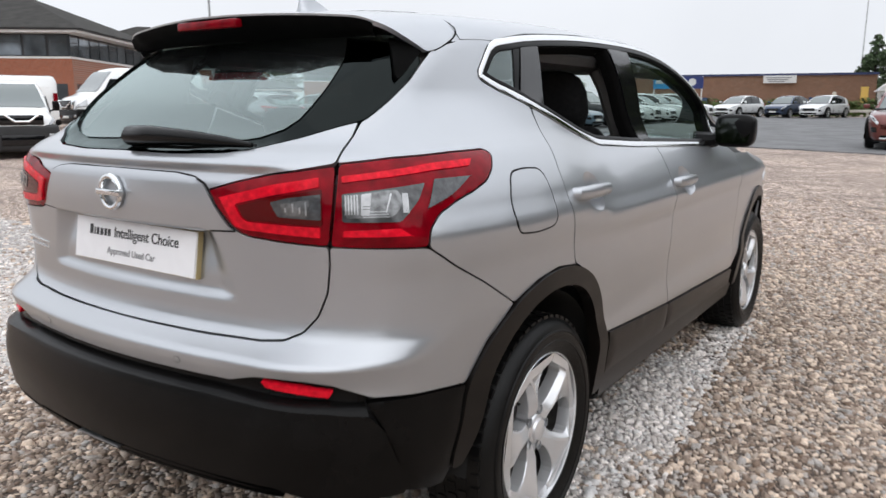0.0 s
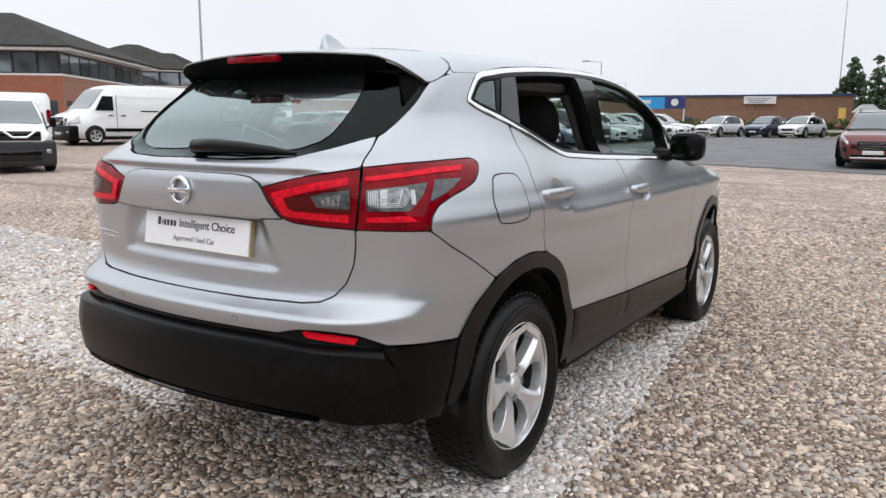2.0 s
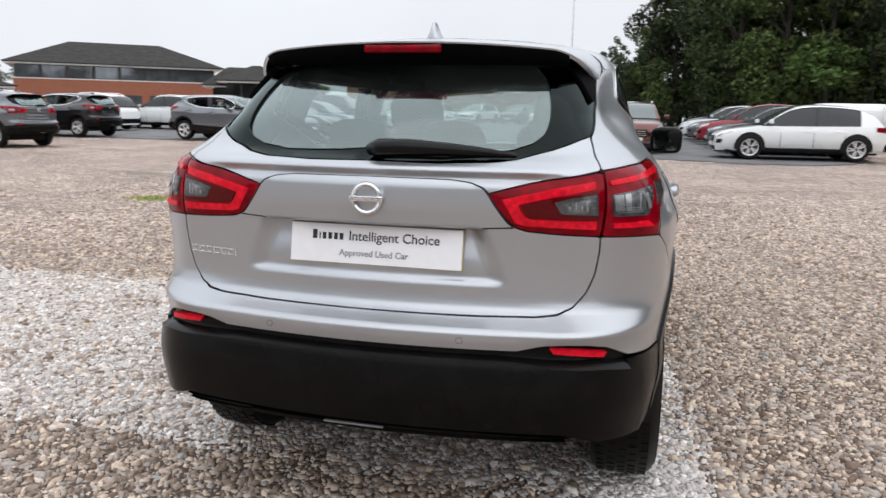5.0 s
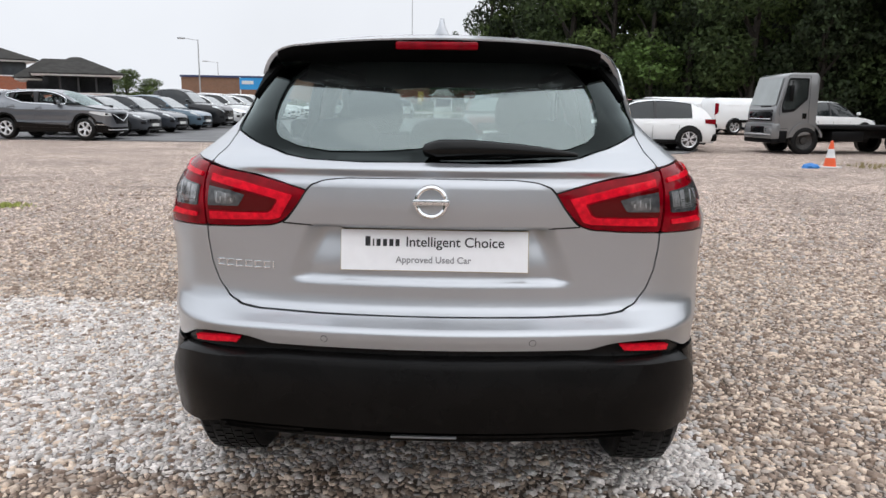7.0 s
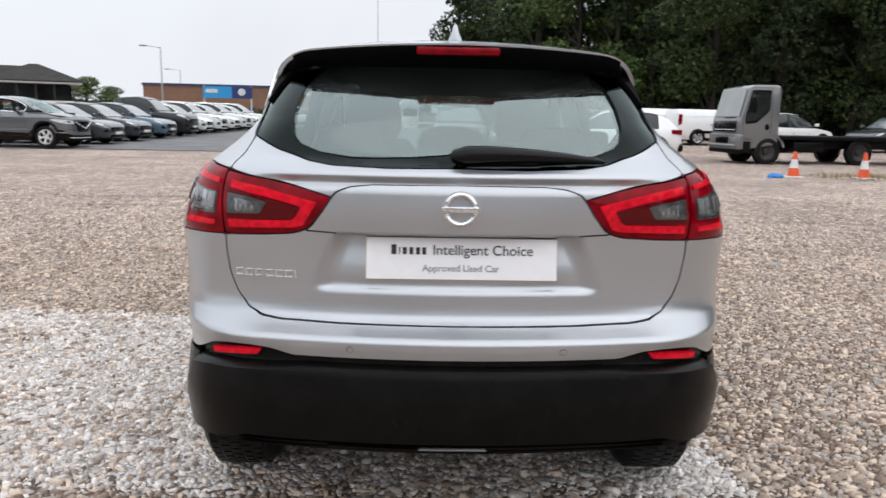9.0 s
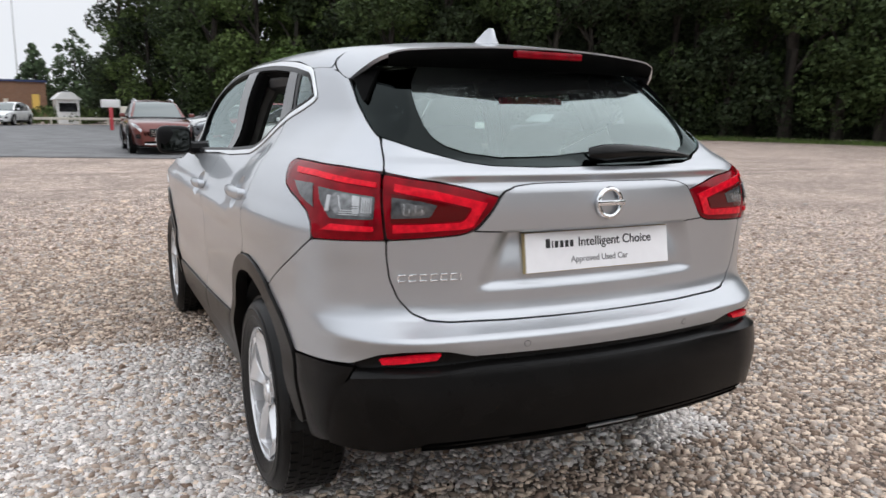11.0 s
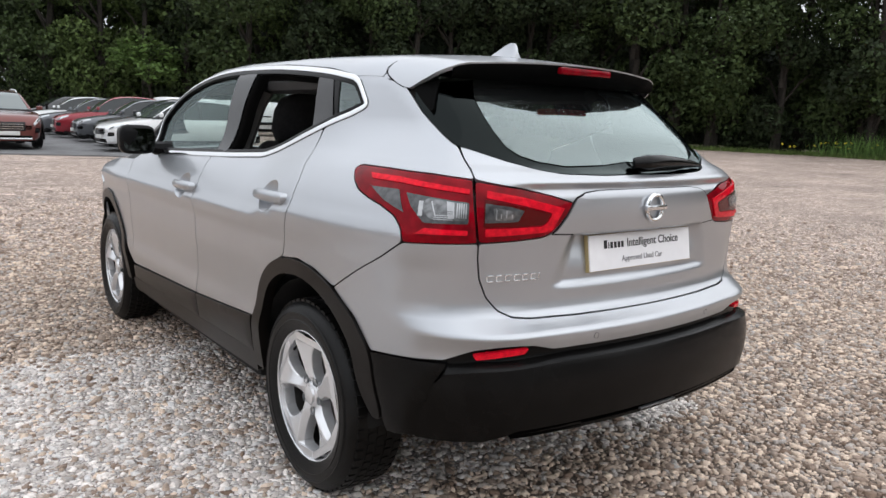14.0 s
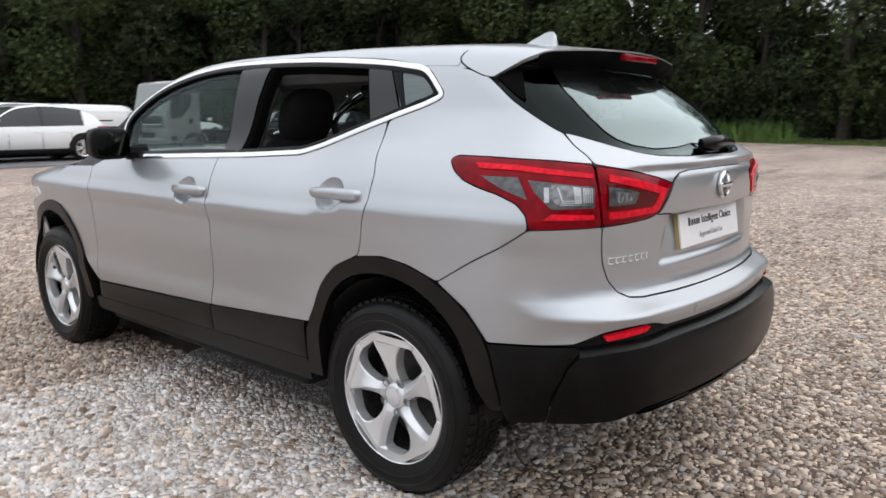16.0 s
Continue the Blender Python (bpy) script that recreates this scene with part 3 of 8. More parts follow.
def scatter_stones(name, places, mat, label, seed):
    """Many low-poly stones as one object."""
    rng = np.random.default_rng(seed)
    m = len(places)
    size = np.clip(rng.gamma(10.0, 0.0121 / 10, m), 0.005, 0.025)[:, None] * places[:, 2:3]
    shape = np.stack([rng.uniform(1.0, 1.5, m), rng.uniform(0.66, 0.95, m), rng.uniform(0.38, 0.66, m)], 1)
    lump = rng.normal(0, 1, (m, len(unit_v), 3)) * (0.17, 0.17, 0.20)
    body = (unit_v[None] + lump) * shape[:, None] * size[:, None]
    a, t = rng.uniform(0, 6.283, m), rng.normal(0, 0.20, m)
    ct, st, ca, sa = np.cos(t), np.sin(t), np.cos(a), np.sin(a)
    y, z = body[..., 1] * ct[:, None] - body[..., 2] * st[:, None], body[..., 1] * st[:, None] + body[..., 2] * ct[:, None]
    x, y = body[..., 0] * ca[:, None] - y * sa[:, None], body[..., 0] * sa[:, None] + y * ca[:, None]
    base = ground_height(0, places[:, 1])[:, None]
    verts = np.stack([x + places[:, 0:1], y + places[:, 1:2], z + base + rng.uniform(-0.003, 0.007, m)[:, None]], -1).reshape(-1, 3)
    faces = (unit_f[None] + (np.arange(m) * len(unit_v))[:, None, None]).reshape(-1, 3)
    me = bpy.data.meshes.new(name)
    me.vertices.add(len(verts))
    me.vertices.foreach_set("co", verts.ravel())
    me.loops.add(faces.size)
    me.loops.foreach_set("vertex_index", faces.ravel())
    me.polygons.add(len(faces))
    me.polygons.foreach_set("loop_start", np.arange(0, faces.size, 3))
    me.update(calc_edges=True)
    me.materials.append(mat)
    return tagged(new(name, me), label, "gravel", kind="stuff")


# dark sheet added under the near stones; its colour deepens the shade between them
GAP_DARK = material("stone_gap_dark", (0.105, 0.078, 0.062), 0.9, vary=0.5, scale=60, bump=0.6, bump_scale=220)
rim_ = [(3.55 * math.cos(a), max(0.8 + 3.55 * math.sin(a), -1.85 - 0.1 * abs(3.55 * math.cos(a)))) for a in [2 * math.pi * k / 240 for k in range(240)]]
rim_ = [(f * x, 0.8 + f * (y - 0.8)) for x, y in rim_ for f in (0.97 + 0.10 * noise.noise((x * 1.1, y * 1.1, 4.4)) + 0.09 * noise.noise((x * 6, y * 6, 1.4)),)]
tagged(sheet("grit", rim_, GAP_DARK, 0.003, 0.12), "dark sheet standing in for shade in the gaps between loose stones", "ground", kind="stuff")
rng = np.random.default_rng(11)
# dense near the car, thinner and coarser farther out
pitch = 0.0222
gx, gy = np.meshgrid(np.arange(-9.5, 9.5, pitch), np.arange(-3.0, 9.5, pitch * 0.87))
gx[1::2] += pitch / 2
px_ = gx.ravel() + rng.uniform(-0.3, 0.3, gx.size) * pitch
py_ = gy.ravel() + rng.uniform(-0.3, 0.3, gx.size) * pitch
reach = np.hypot(px_, py_ - 0.8)
keep = (rng.uniform(0, 1, len(reach)) < (3.4 / np.maximum(reach, 3.4)) ** 4.0) & (py_ > -1.9 - 0.1 * np.abs(px_)) & ~((np.abs(px_) < 0.5) & (py_ > 0.5) & (py_ < 3.1))
places = np.stack([px_, py_, np.clip(reach / 3.8, 1, 1.8) ** 0.5], 1)[keep]
white = np.array([bay_edge(x, y) + rng.normal(0, 0.030) > 0 for x, y, _ in places])
worn = np.array([noise.noise((x * 2.2, y * 2.2, 0.5)) > 0.42 for x, y, _ in places])
# share of brown stones: none at the right edge, highest in the car's strip
bare = np.where(places[:, 0] > 0.62, 0.0, np.where(places[:, 0] > -0.75, 0.48, 0.36)) + np.where(worn, 0.30, 0.0)
pale = white & (rng.uniform(0, 1, len(places)) > bare)
scatter_stones("gravel", places[~pale], STONES, "loose brown and buff crushed stone", 1)
scatter_stones("painted_gravel", places[pale], PALE_STONES, "crushed stone whitened with paint in a parking bay", 2)
def ragged(corners):
    line = resampled(corners, 0.10)
    return [(x + 0.09 * noise.noise((x * 5, y * 5, 1.3)), y + 0.12 * noise.noise((x * 5, y * 5, 9.1)) + 0.06 * noise.noise((x * 17, y * 17, 2.0))) for x, y in line]


bay = [(x, y) for x, y in ragged(np.array([(-9.4, -0.10), (-4, -0.22), (1.06, -0.30), (0.90, 1.95), (-1, 1.92), (-5, 2.08), (-9.4, 2.28)]))]
tagged(sheet("bay_surface", [(x, y) for x, y in bay], gravel_material("whitened_stone", (0.40, 0.365, 0.345), (0.84, 0.79, 0.76), (0.13, 0.11, 0.10)), 0.004, 0.3), "whitened ground of a parking bay", "pavement", kind="structure")


# ---- woods ----
def leaf_material(name, color):
    m = material(name, color, 0.7, rand=0.50, rand_by="island", vary=0.35, scale=0.5, spec=0.2)
    return m


LEAF_DARK = leaf_material("dark_leaves", (0.026, 0.038, 0.016))
LEAF_MID = leaf_material("green_leaves", (0.044, 0.066, 0.022))
LEAF_FRESH = leaf_material("fresh_leaves", (0.078, 0.112, 0.034))
LEAF_LIGHT = leaf_material("bright_leaves", (0.065, 0.108, 0.026))
CONIFER = leaf_material("conifer_needles", (0.062, 0.092, 0.045))
BARK = material("bark", (0.034, 0.028, 0.022), 0.9, vary=0.4, scale=8, bump=0.8, bump_scale=30)
# near-black tone of the backdrop sheet: the wood's inner shade put into colour
WOOD_GLOOM = material("undergrowth", (0.012, 0.018, 0.008), 0.95, vary=0.6, scale=0.8, bump=1.0, bump_scale=6)


def leaf_cloud(centers, radii, count, size, seed, droop=0.0):
    """Leaf clumps: small leaves strewn over blobs, denser towards their outsides."""
    rng = np.random.default_rng(seed)
    pick = rng.choice(len(centers), count, p=np.array(radii) ** 2 / np.sum(np.array(radii) ** 2))
    way = rng.normal(size=(count, 3))
    way /= np.linalg.norm(way, axis=1, keepdims=True)
    c = np.array(centers)[pick] + way * (np.array(radii)[pick] * rng.uniform(0.55, 1.12, count) ** 0.6)[:, None] * (1, 1, 0.8)
    a = rng.normal(size=(count, 3))
    a /= np.linalg.norm(a, axis=1, keepdims=True)
    b = np.cross(a, way + rng.normal(scale=0.5, size=(count, 3)))
    b /= np.maximum(np.linalg.norm(b, axis=1, keepdims=True), 1e-6)
    s = (size * rng.uniform(0.5, 1.4, count))[:, None]
    out = np.cross(a, b) * s * 0.25
    leaves = np.stack([c - a * s - b * s * 0.35, c + a * s - b * s * 0.35 + out, c + b * s * 0.75 - out], 1)
    return leaves.reshape(-1, 3)


def broadleaf(name, m, height, spread, leaves, mat, seed, label, count=2600, size=0.22, bare=0.25, group=""):
    rng = random.Random(seed)
    tree = thing(name, m, label, "tree", group)
    bm = bmesh.new()
    h = height
    tube(bm, [(0, 0, -0.2), (0.1, 0.05, h * 0.3), (-0.1, 0.1, h * 0.6), (0.05, 0, h * 0.88)], [0.028 * h, 0.02 * h, 0.012 * h, 0.004 * h], 8)
    centers, radii = [], []
    for k in range(15):
        z = h * (bare + (0.95 - bare) * (k + rng.random()) / 15)
        a = rng.uniform(0, 6.28)
        f = 1 - abs((z / h - 0.55)) * 1.1
        r = spread * f * rng.uniform(0.35, 0.95)
        tip = (r * math.cos(a), r * math.sin(a), z + rng.uniform(0, 0.08) * h)
        tube(bm, [(0, 0, z - 0.12 * h), (tip[0] * 0.5, tip[1] * 0.5, z), tip], [0.008 * h, 0.005 * h, 0.002 * h], 5)
        centers.append(tip)
        radii.append(spread * rng.uniform(0.28, 0.5))
    centers.append((0, 0, h * 0.93))
    radii.append(spread * 0.35)
    part("trunk", bm, BARK, tree)
    v = leaf_cloud(centers, radii, count, size, seed)
    mesh_object("crown", v, np.arange(len(v)).reshape(-1, 3), mat, tree, smooth=False)
    return tree


WOOD_EDGE = curve([-40, -20, 0, 15, 25, 33, 40, 46, 52, 60], [46, 45, 43.5, 42, 37.5, 31, 22, 13, 6, 1])
prototypes = [
    broadleaf("broadleaf_tree", pose(41.5, 16, 0.1), 14, 3.4, None, LEAF_DARK, 1, "tall dark broadleaf tree at the wood's edge", 8000, 0.135, 0.12, "trees of the wood"),
    broadleaf("broadleaf_tree", pose(38.5, 24, 0.2), 13, 3.8, None, LEAF_MID, 2, "leafy green broadleaf tree at the wood's edge", 8000, 0.137, 0.10, "trees of the wood"),
    broadleaf("broadleaf_tree", pose(28, 36.5, 0.3), 12, 3.2, None, LEAF_DARK, 3, "dark broadleaf tree with low branches", 8000, 0.135, 0.06, "trees of the wood"),
    broadleaf("broadleaf_tree", pose(14.5, 47.5, 0.4), 12.5, 3.6, None, LEAF_MID, 5, "leafy green broadleaf tree at the wood's edge", 8000, 0.137, 0.08, "trees of the wood"),
]
prototypes.append(broadleaf("broadleaf_tree", pose(9.5, 52.5, 0.45), 12.5, 3.9, None, LEAF_FRESH, 6, "pale green broadleaf tree at the wood's far end", 8000, 0.142, 0.06, "trees of the wood"))
wood_rng = random.Random(8)
for row, (back, gap) in enumerate(((1.2, 3.4), (5.0, 4.2), (9.5, 7.5))):
    y = -38.0
    while y < 62:
        x = float(WOOD_EDGE(y)) + back + wood_rng.uniform(-1.0, 1.0)
        slope = abs(float(WOOD_EDGE(y + 1) - WOOD_EDGE(y - 1))) / 2
        proto = prototypes[wood_rng.randrange(4)] if y < 44 or wood_rng.random() < 0.3 else prototypes[4]
        s = wood_rng.uniform(0.82, 1.2) * (0.85 if y > 55 else 1.0)
        tree = copy_thing(proto, pose(x, y + wood_rng.uniform(-0.8, 0.8), float(ground_height(0, y)), 0, 0, wood_rng.uniform(0, 360)) @ Matrix.Diagonal((s, s, s * wood_rng.uniform(0.9, 1.1), 1)))
        y += gap * wood_rng.uniform(0.7, 1.2) / math.sqrt(1 + slope * slope)
broadleaf("young_tree", pose(11.6, 45.4, 0.45) @ Matrix.Diagonal((1.35, 1.35, 0.85, 1)), 5.6, 2.0, None, LEAF_LIGHT, 14, "young tree with bright green leaves before the dark wood", 1700, 0.12, 0.60)
# unseen trees added behind the camera, to darken what the car's mirrors and tail reflect
for k in range(20):
    x = -52 + 5.4 * k
    wide = 1.15 + 0.25 * wood_rng.random()
    copy_thing(prototypes[k % 4], pose(x, -44 + 5 * math.sin(x * 0.13), 0, 0, 0, 37 * k) @ Matrix.Diagonal((wide, wide, 0.75 + 0.2 * wood_rng.random(), 1)))
# low-branched trees that fill the far end of the wood
for x, y, s in ((2.6, 63, 0.62), (4.6, 65, 0.75), (6.2, 61.5, 0.66), (8.4, 62, 0.8), (10.2, 58.5, 0.62), (12.6, 57.5, 0.75), (14.5, 53.5, 0.6), (17.5, 53, 0.72)):
    copy_thing(prototypes[4 if y > 57 else 2], pose(x, y, float(ground_height(0, y)) - 0.3, 0, 0, 40 * x) @ Matrix.Diagonal((s * 1.25, s * 1.25, s, 1)))
# shrubs and shade under the trees
shrub_c, shrub_r = [], []
for k in range(420):
    y = wood_rng.uniform(-38, 62)
    x = float(WOOD_EDGE(y)) + wood_rng.uniform(0.2, 7)
    shrub_c.append((x, y, float(ground_height(0, y)) + wood_rng.uniform(0.1, 1.6)))
    shrub_r.append(wood_rng.uniform(0.5, 1.5))
v = leaf_cloud(shrub_c, shrub_r, 50000, 0.11, 31)
tagged(mesh_object("undergrowth", v, np.arange(len(v)).reshape(-1, 3), LEAF_DARK, smooth=False), "dense shrubs and saplings under the trees", "shrubs", kind="stuff")
# an upright dark sheet stands in for the shade deep in the wood
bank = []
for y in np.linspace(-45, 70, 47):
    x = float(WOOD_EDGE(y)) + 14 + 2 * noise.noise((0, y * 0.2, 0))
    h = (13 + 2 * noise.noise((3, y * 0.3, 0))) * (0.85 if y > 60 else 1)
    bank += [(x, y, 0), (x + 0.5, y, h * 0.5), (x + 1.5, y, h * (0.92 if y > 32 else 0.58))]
tagged(mesh_object("backdrop", bank, [(i * 3 + j, i * 3 + j + 1, (i + 1) * 3 + j + 1, (i + 1) * 3 + j) for i in range(46) for j in range(2)], WOOD_GLOOM), "dark sheet standing in for the shaded depth of the wood", "backdrop", kind="structure")
# verge: grass and flag irises
GRASS = leaf_material("grass", (0.09, 0.13, 0.035))
IRIS = leaf_material("iris_leaves", (0.11, 0.19, 0.05))
YELLOW = material("yellow_petals", (0.70, 0.58, 0.04), 0.6)


def blades(name, spots, height, width, mat, label, category, seed):
    rng = np.random.default_rng(seed)
    m = len(spots)
    a = rng.uniform(0, 6.28, m)
    h = height * rng.uniform(0.5, 1.2, m)
    d = np.stack([np.cos(a), np.sin(a), 0 * a], 1) * width
    tip = spots + np.stack([rng.normal(0, 0.25, m) * h, rng.normal(0, 0.25, m) * h, h], 1)
    v = np.stack([spots - d, spots + d, tip], 1).reshape(-1, 3)
    return tagged(mesh_object(name, v, np.arange(3 * m).reshape(-1, 3), mat, smooth=False), label, category, kind="stuff")


g = np.random.default_rng(5)
ys = g.uniform(-30, 46, 26000)
spots = np.stack([WOOD_EDGE(ys) + g.uniform(-2.6, 1.5, len(ys)), ys, ground_height(0, ys)], 1)
blades("grass", spots, 0.28, 0.02, GRASS, "rough grass verge before the wood", "grass", 6)
iris_y = np.concatenate([g.normal(c, 0.9, 420) for c in (13.8, 16.2, 12.0)])
spots = np.stack([WOOD_EDGE(iris_y) - 1.0 + g.normal(0, 0.35, len(iris_y)), iris_y, ground_height(0, iris_y)], 1)
blades("iris_bed", spots, 1.25, 0.022, IRIS, "upright green flag-iris leaves on the verge", "plants", 7)
pet_y = g.uniform(14, 20, 26)
petals = [(float(WOOD_EDGE(y)) - 1.2 + g.normal(0, 0.3), y, 0.15 + g.uniform(0.45, 0.8)) for y in pet_y]
v = leaf_cloud(petals, [0.06] * 26, 120, 0.05, 9)
tagged(mesh_object("iris_flowers", v, np.arange(len(v)).reshape(-1, 3), YELLOW, smooth=False), "scattered yellow iris flowers", "flowers", kind="stuff")
# conifers beyond the far building, round trees by the offices
for x, y, h, r in ((-1.5, 79, 8.7, 3.4), (-5.2, 84, 7.4, 2.2), (1.6, 74, 7.6, 3.2)):
    t = thing("conifer", pose(x, y, 0.6), "broad dark conifer behind the brick building", "tree", "conifers")
    bm = bmesh.new()
    tube(bm, [(0, 0, -0.2), (0, 0, h * 0.96)], [0.22, 0.03], 7)
    shape_rng = random.Random(int(x * 10))
    cc, cr = [], []
    for k in range(34):
        f = k / 33
        a, out = 2.4 * k, r * (1 - f) ** 0.6 * shape_rng.uniform(0.5, 1.0)
        tip = (out * math.cos(a), out * math.sin(a), h * (0.14 + 0.84 * f) + shape_rng.uniform(-0.2, 0.2))
        tube(bm, [(0, 0, tip[2] - 0.25), tip], [0.05, 0.015], 4)
        cc.append(tip)
        cr.append((0.30 + 0.30 * r * (1 - f)) * shape_rng.uniform(0.7, 1.2))
    part("trunk", bm, BARK, t)
    v = leaf_cloud(cc, cr, 4200, 0.20, int(h * 10))
    mesh_object("crown", v, np.arange(len(v)).reshape(-1, 3), CONIFER, t, smooth=False)
for x, y, wide, tall in ((-74, 69, 0.95, 0.50), (-79.5, 63.5, 1.0, 0.50), (-70.5, 73.5, 0.8, 0.44), (-35.2, 79, 0.62, 0.36), (-38.2, 80, 0.68, 0.44), (-41.2, 82, 0.60, 0.40),
                         (-33.4, 78, 0.74, 0.27), (-36.6, 79.5, 0.74, 0.32), (-39.8, 81, 0.74, 0.32), (-31.4, 77.5, 0.62, 0.22)):
    copy_thing(prototypes[4], pose(x, y, 0.3 if wide > 0.75 else (-0.4 if tall > 0.34 else -1.3), 0, 0, x * 7) @ Matrix.Diagonal((wide, wide, tall, 1)))


# ---- the silver car ----
# outlines of the right-hand side: metres along the waist, height
ARCH = [(0.385, 0.57), (0.32, 0.697), (0.239, 0.775), (0.13, 0.825), (0.0, 0.84), (-0.11, 0.825), (-0.22, 0.785), (-0.315, 0.712), (-0.382, 0.616)]
LAMP_TOP = [(-0.664, 1.155), (-0.546, 1.166), (-0.378, 1.172), (-0.250, 1.174)]
LAMP_BACK = [(-0.228, 1.162), (-0.254, 1.128), (-0.293, 1.102), (-0.349, 1.082), (-0.404, 1.067), (-0.458, 1.043), (-0.485, 1.010), (-0.491, 0.970)]
DLO_TOP = [(2.06, 1.28, 0.2), (1.844, 1.399, 0.2), (1.65, 1.468, 0.2), (1.40, 1.514, 0.2), (1.135, 1.530, 0.2), (0.667, 1.524, 0.2), (0.229, 1.494, 0.2), (0.020, 1.464, 0.03)]
DLO_BACK = [(-0.025, 1.433), (-0.095, 1.372), (-0.088, 1.351)]
DLO_LOW = [(-0.028, 1.329), (0.121, 1.280), (0.274, 1.234), (0.463, 1.176), (0.567, 1.150), (0.891, 1.131), (1.738, 1.098), (2.0, 1.115)]
GLASS_EDGE = [(-0.099, 1.465), (-0.28, 1.432), (-0.346, 1.391), (-0.412, 1.346), (-0.464, 1.316), (-0.512, 1.289), (-0.58, 1.251), (-0.596, 1.245)]
HATCH_SEAM = [(-0.596, 1.245), (-0.624, 1.209), (-0.655, 1.178), (-0.668, 1.155)]
DOOR_EDGE = [(0.112, 0.836), (0.093, 0.92), (0.066, 1.013), (0.073, 1.10), (0.110, 1.169), (0.123, 1.209), (0.128, 1.278)]
B_SEAM = [(1.09, 1.128), (1.045, 0.994), (1.02, 0.86), (1.015, 0.717), (1.035, 0.60), (1.05, 0.502)]
FRONT_SEAM = [(2.16, 1.05), (2.11, 0.90), (2.09, 0.746), (2.11, 0.60), (2.12, 0.455)]

HANDLES = (("rear_door_handle", 0.120, 0.36, 1.032), ("front_door_handle", 1.070, 1.30, 0.988))


def handle_cup(y0, y1, z):
    """The round hollow behind a door handle."""
    c = (y0 + y1) / 2 + 0.035
    return [(c + 0.078 * math.cos(a), z - 0.006 + 0.058 * math.sin(a)) for a in [2 * math.pi * k / 28 for k in range(28)]]


car = thing("silver_car", Matrix(), "silver five-door crossover car parked on the gravel", "car")
for left in (False, True):
    panel("quarter_panel", DLO_LOW[1::-1] + DLO_BACK[::-1] + [(0.020, 1.464)] + GLASS_EDGE + HATCH_SEAM[1:] + LAMP_TOP[1:] + LAMP_BACK + [(-0.422, 0.916), (-0.336, 0.863), (-0.22, 0.785)] + ARCH[-4:2:-1] + DOOR_EDGE[:-1],
          SILVER, car, mirror=left, radius=0.012, step=0.025)
    panel("rear_door", DOOR_EDGE[::-1] + [(0.13, 0.825), (0.239, 0.775), (0.32, 0.697), (0.385, 0.57), (0.40, 0.545)] + B_SEAM[::-1] + DLO_LOW[5:1:-1], SILVER, car, mirror=left, radius=0.012, step=0.02, holes=[handle_cup(*HANDLES[0][1:])])
    panel("front_door", B_SEAM + FRONT_SEAM[::-1] + [(2.0, 1.112), (1.738, 1.098)], SILVER, car, mirror=left, radius=0.012, step=0.022, holes=[handle_cup(*HANDLES[1][1:])])
    # front wing, arch cladding, sills
    front_arch = [(2.646 - a, z) for a, z in ARCH[::-1]]
    panel("front_wing", FRONT_SEAM + [(2.17, 0.50)] + [(2.646 - 0.385, 0.57), (2.326, 0.697), (2.407, 0.775), (2.516, 0.825), (2.646, 0.84), (2.756, 0.825), (2.866, 0.785), (2.96, 0.712), (3.02, 0.62), (3.2, 0.66), (3.1, 0.95), (2.7, 1.03)], SILVER, car, mirror=left, radius=0.012, step=0.04)
    rear_in = [(0.335, 0.50), (0.30, 0.62), (0.23, 0.71), (0.13, 0.765), (0.0, 0.785), (-0.11, 0.77), (-0.20, 0.725), (-0.275, 0.65), (-0.325, 0.55), (-0.355, 0.46), (-0.395, 0.405)]
    rear_out = [(-0.432, 0.40), (-0.412, 0.50)] + ARCH[::-1] + [(0.405, 0.50), (0.42, 0.40), (0.42, 0.34)]
    panel("rear_arch_cladding", [(*c, 0.05) for c in rear_out[:-1]] + [(0.42, 0.34, 0.004), (0.345, 0.34, 0.004)] + [(*c, 0.05) for c in rear_in[:-1]] + [rear_in[-1]], BROWNISH_PLASTIC, car, mirror=left, radius=0.006, step=0.015, proud=0.010, depth=0.03, gap=0.001, label="matt black plastic wheel-arch trim")
    shift = [(2.646 - a, z, 0.004 if z < 0.41 else 0.05) for a, z in rear_out + [(0.345, 0.34)] + rear_in]
    panel("front_arch_cladding", shift, BROWNISH_PLASTIC, car, mirror=left, radius=0.01, step=0.025, proud=0.010, depth=0.03, gap=0.001, label="matt black plastic wheel-arch trim")
    panel("sill", [(0.425, 0.30), (0.425, 0.395), (2.20, 0.36), (2.20, 0.285)], BROWNISH_PLASTIC, car, mirror=left, step=0.05, proud=0.004, depth=0.05)
    panel("rear_door_cladding", [(0.425, 0.395), (0.412, 0.545), (1.05, 0.502), (1.06, 0.383)], BROWNISH_PLASTIC, car, mirror=left, radius=0.008, step=0.03, proud=0.008, crown=0.006)
    panel("front_door_cladding", [(1.06, 0.383), (1.05, 0.502), (2.11, 0.452), (2.13, 0.363)], BROWNISH_PLASTIC, car, mirror=left, radius=0.008, step=0.03, proud=0.008, crown=0.006)
    # window surround
    dlo = DLO_TOP + DLO_BACK + DLO_LOW
    band("window_chrome", dlo, 0.017, CHROME, car, mirror=left, label="bright metal strip round the side windows", radius=0.03)
    inner_dlo = inset(resampled(rounded(dlo, 0.03, 6), 0.03), 0.0165)
    band("window_frame", inner_dlo, 0.016, SATIN_BLACK, car, mirror=left, proud=0.001, radius=0.0)
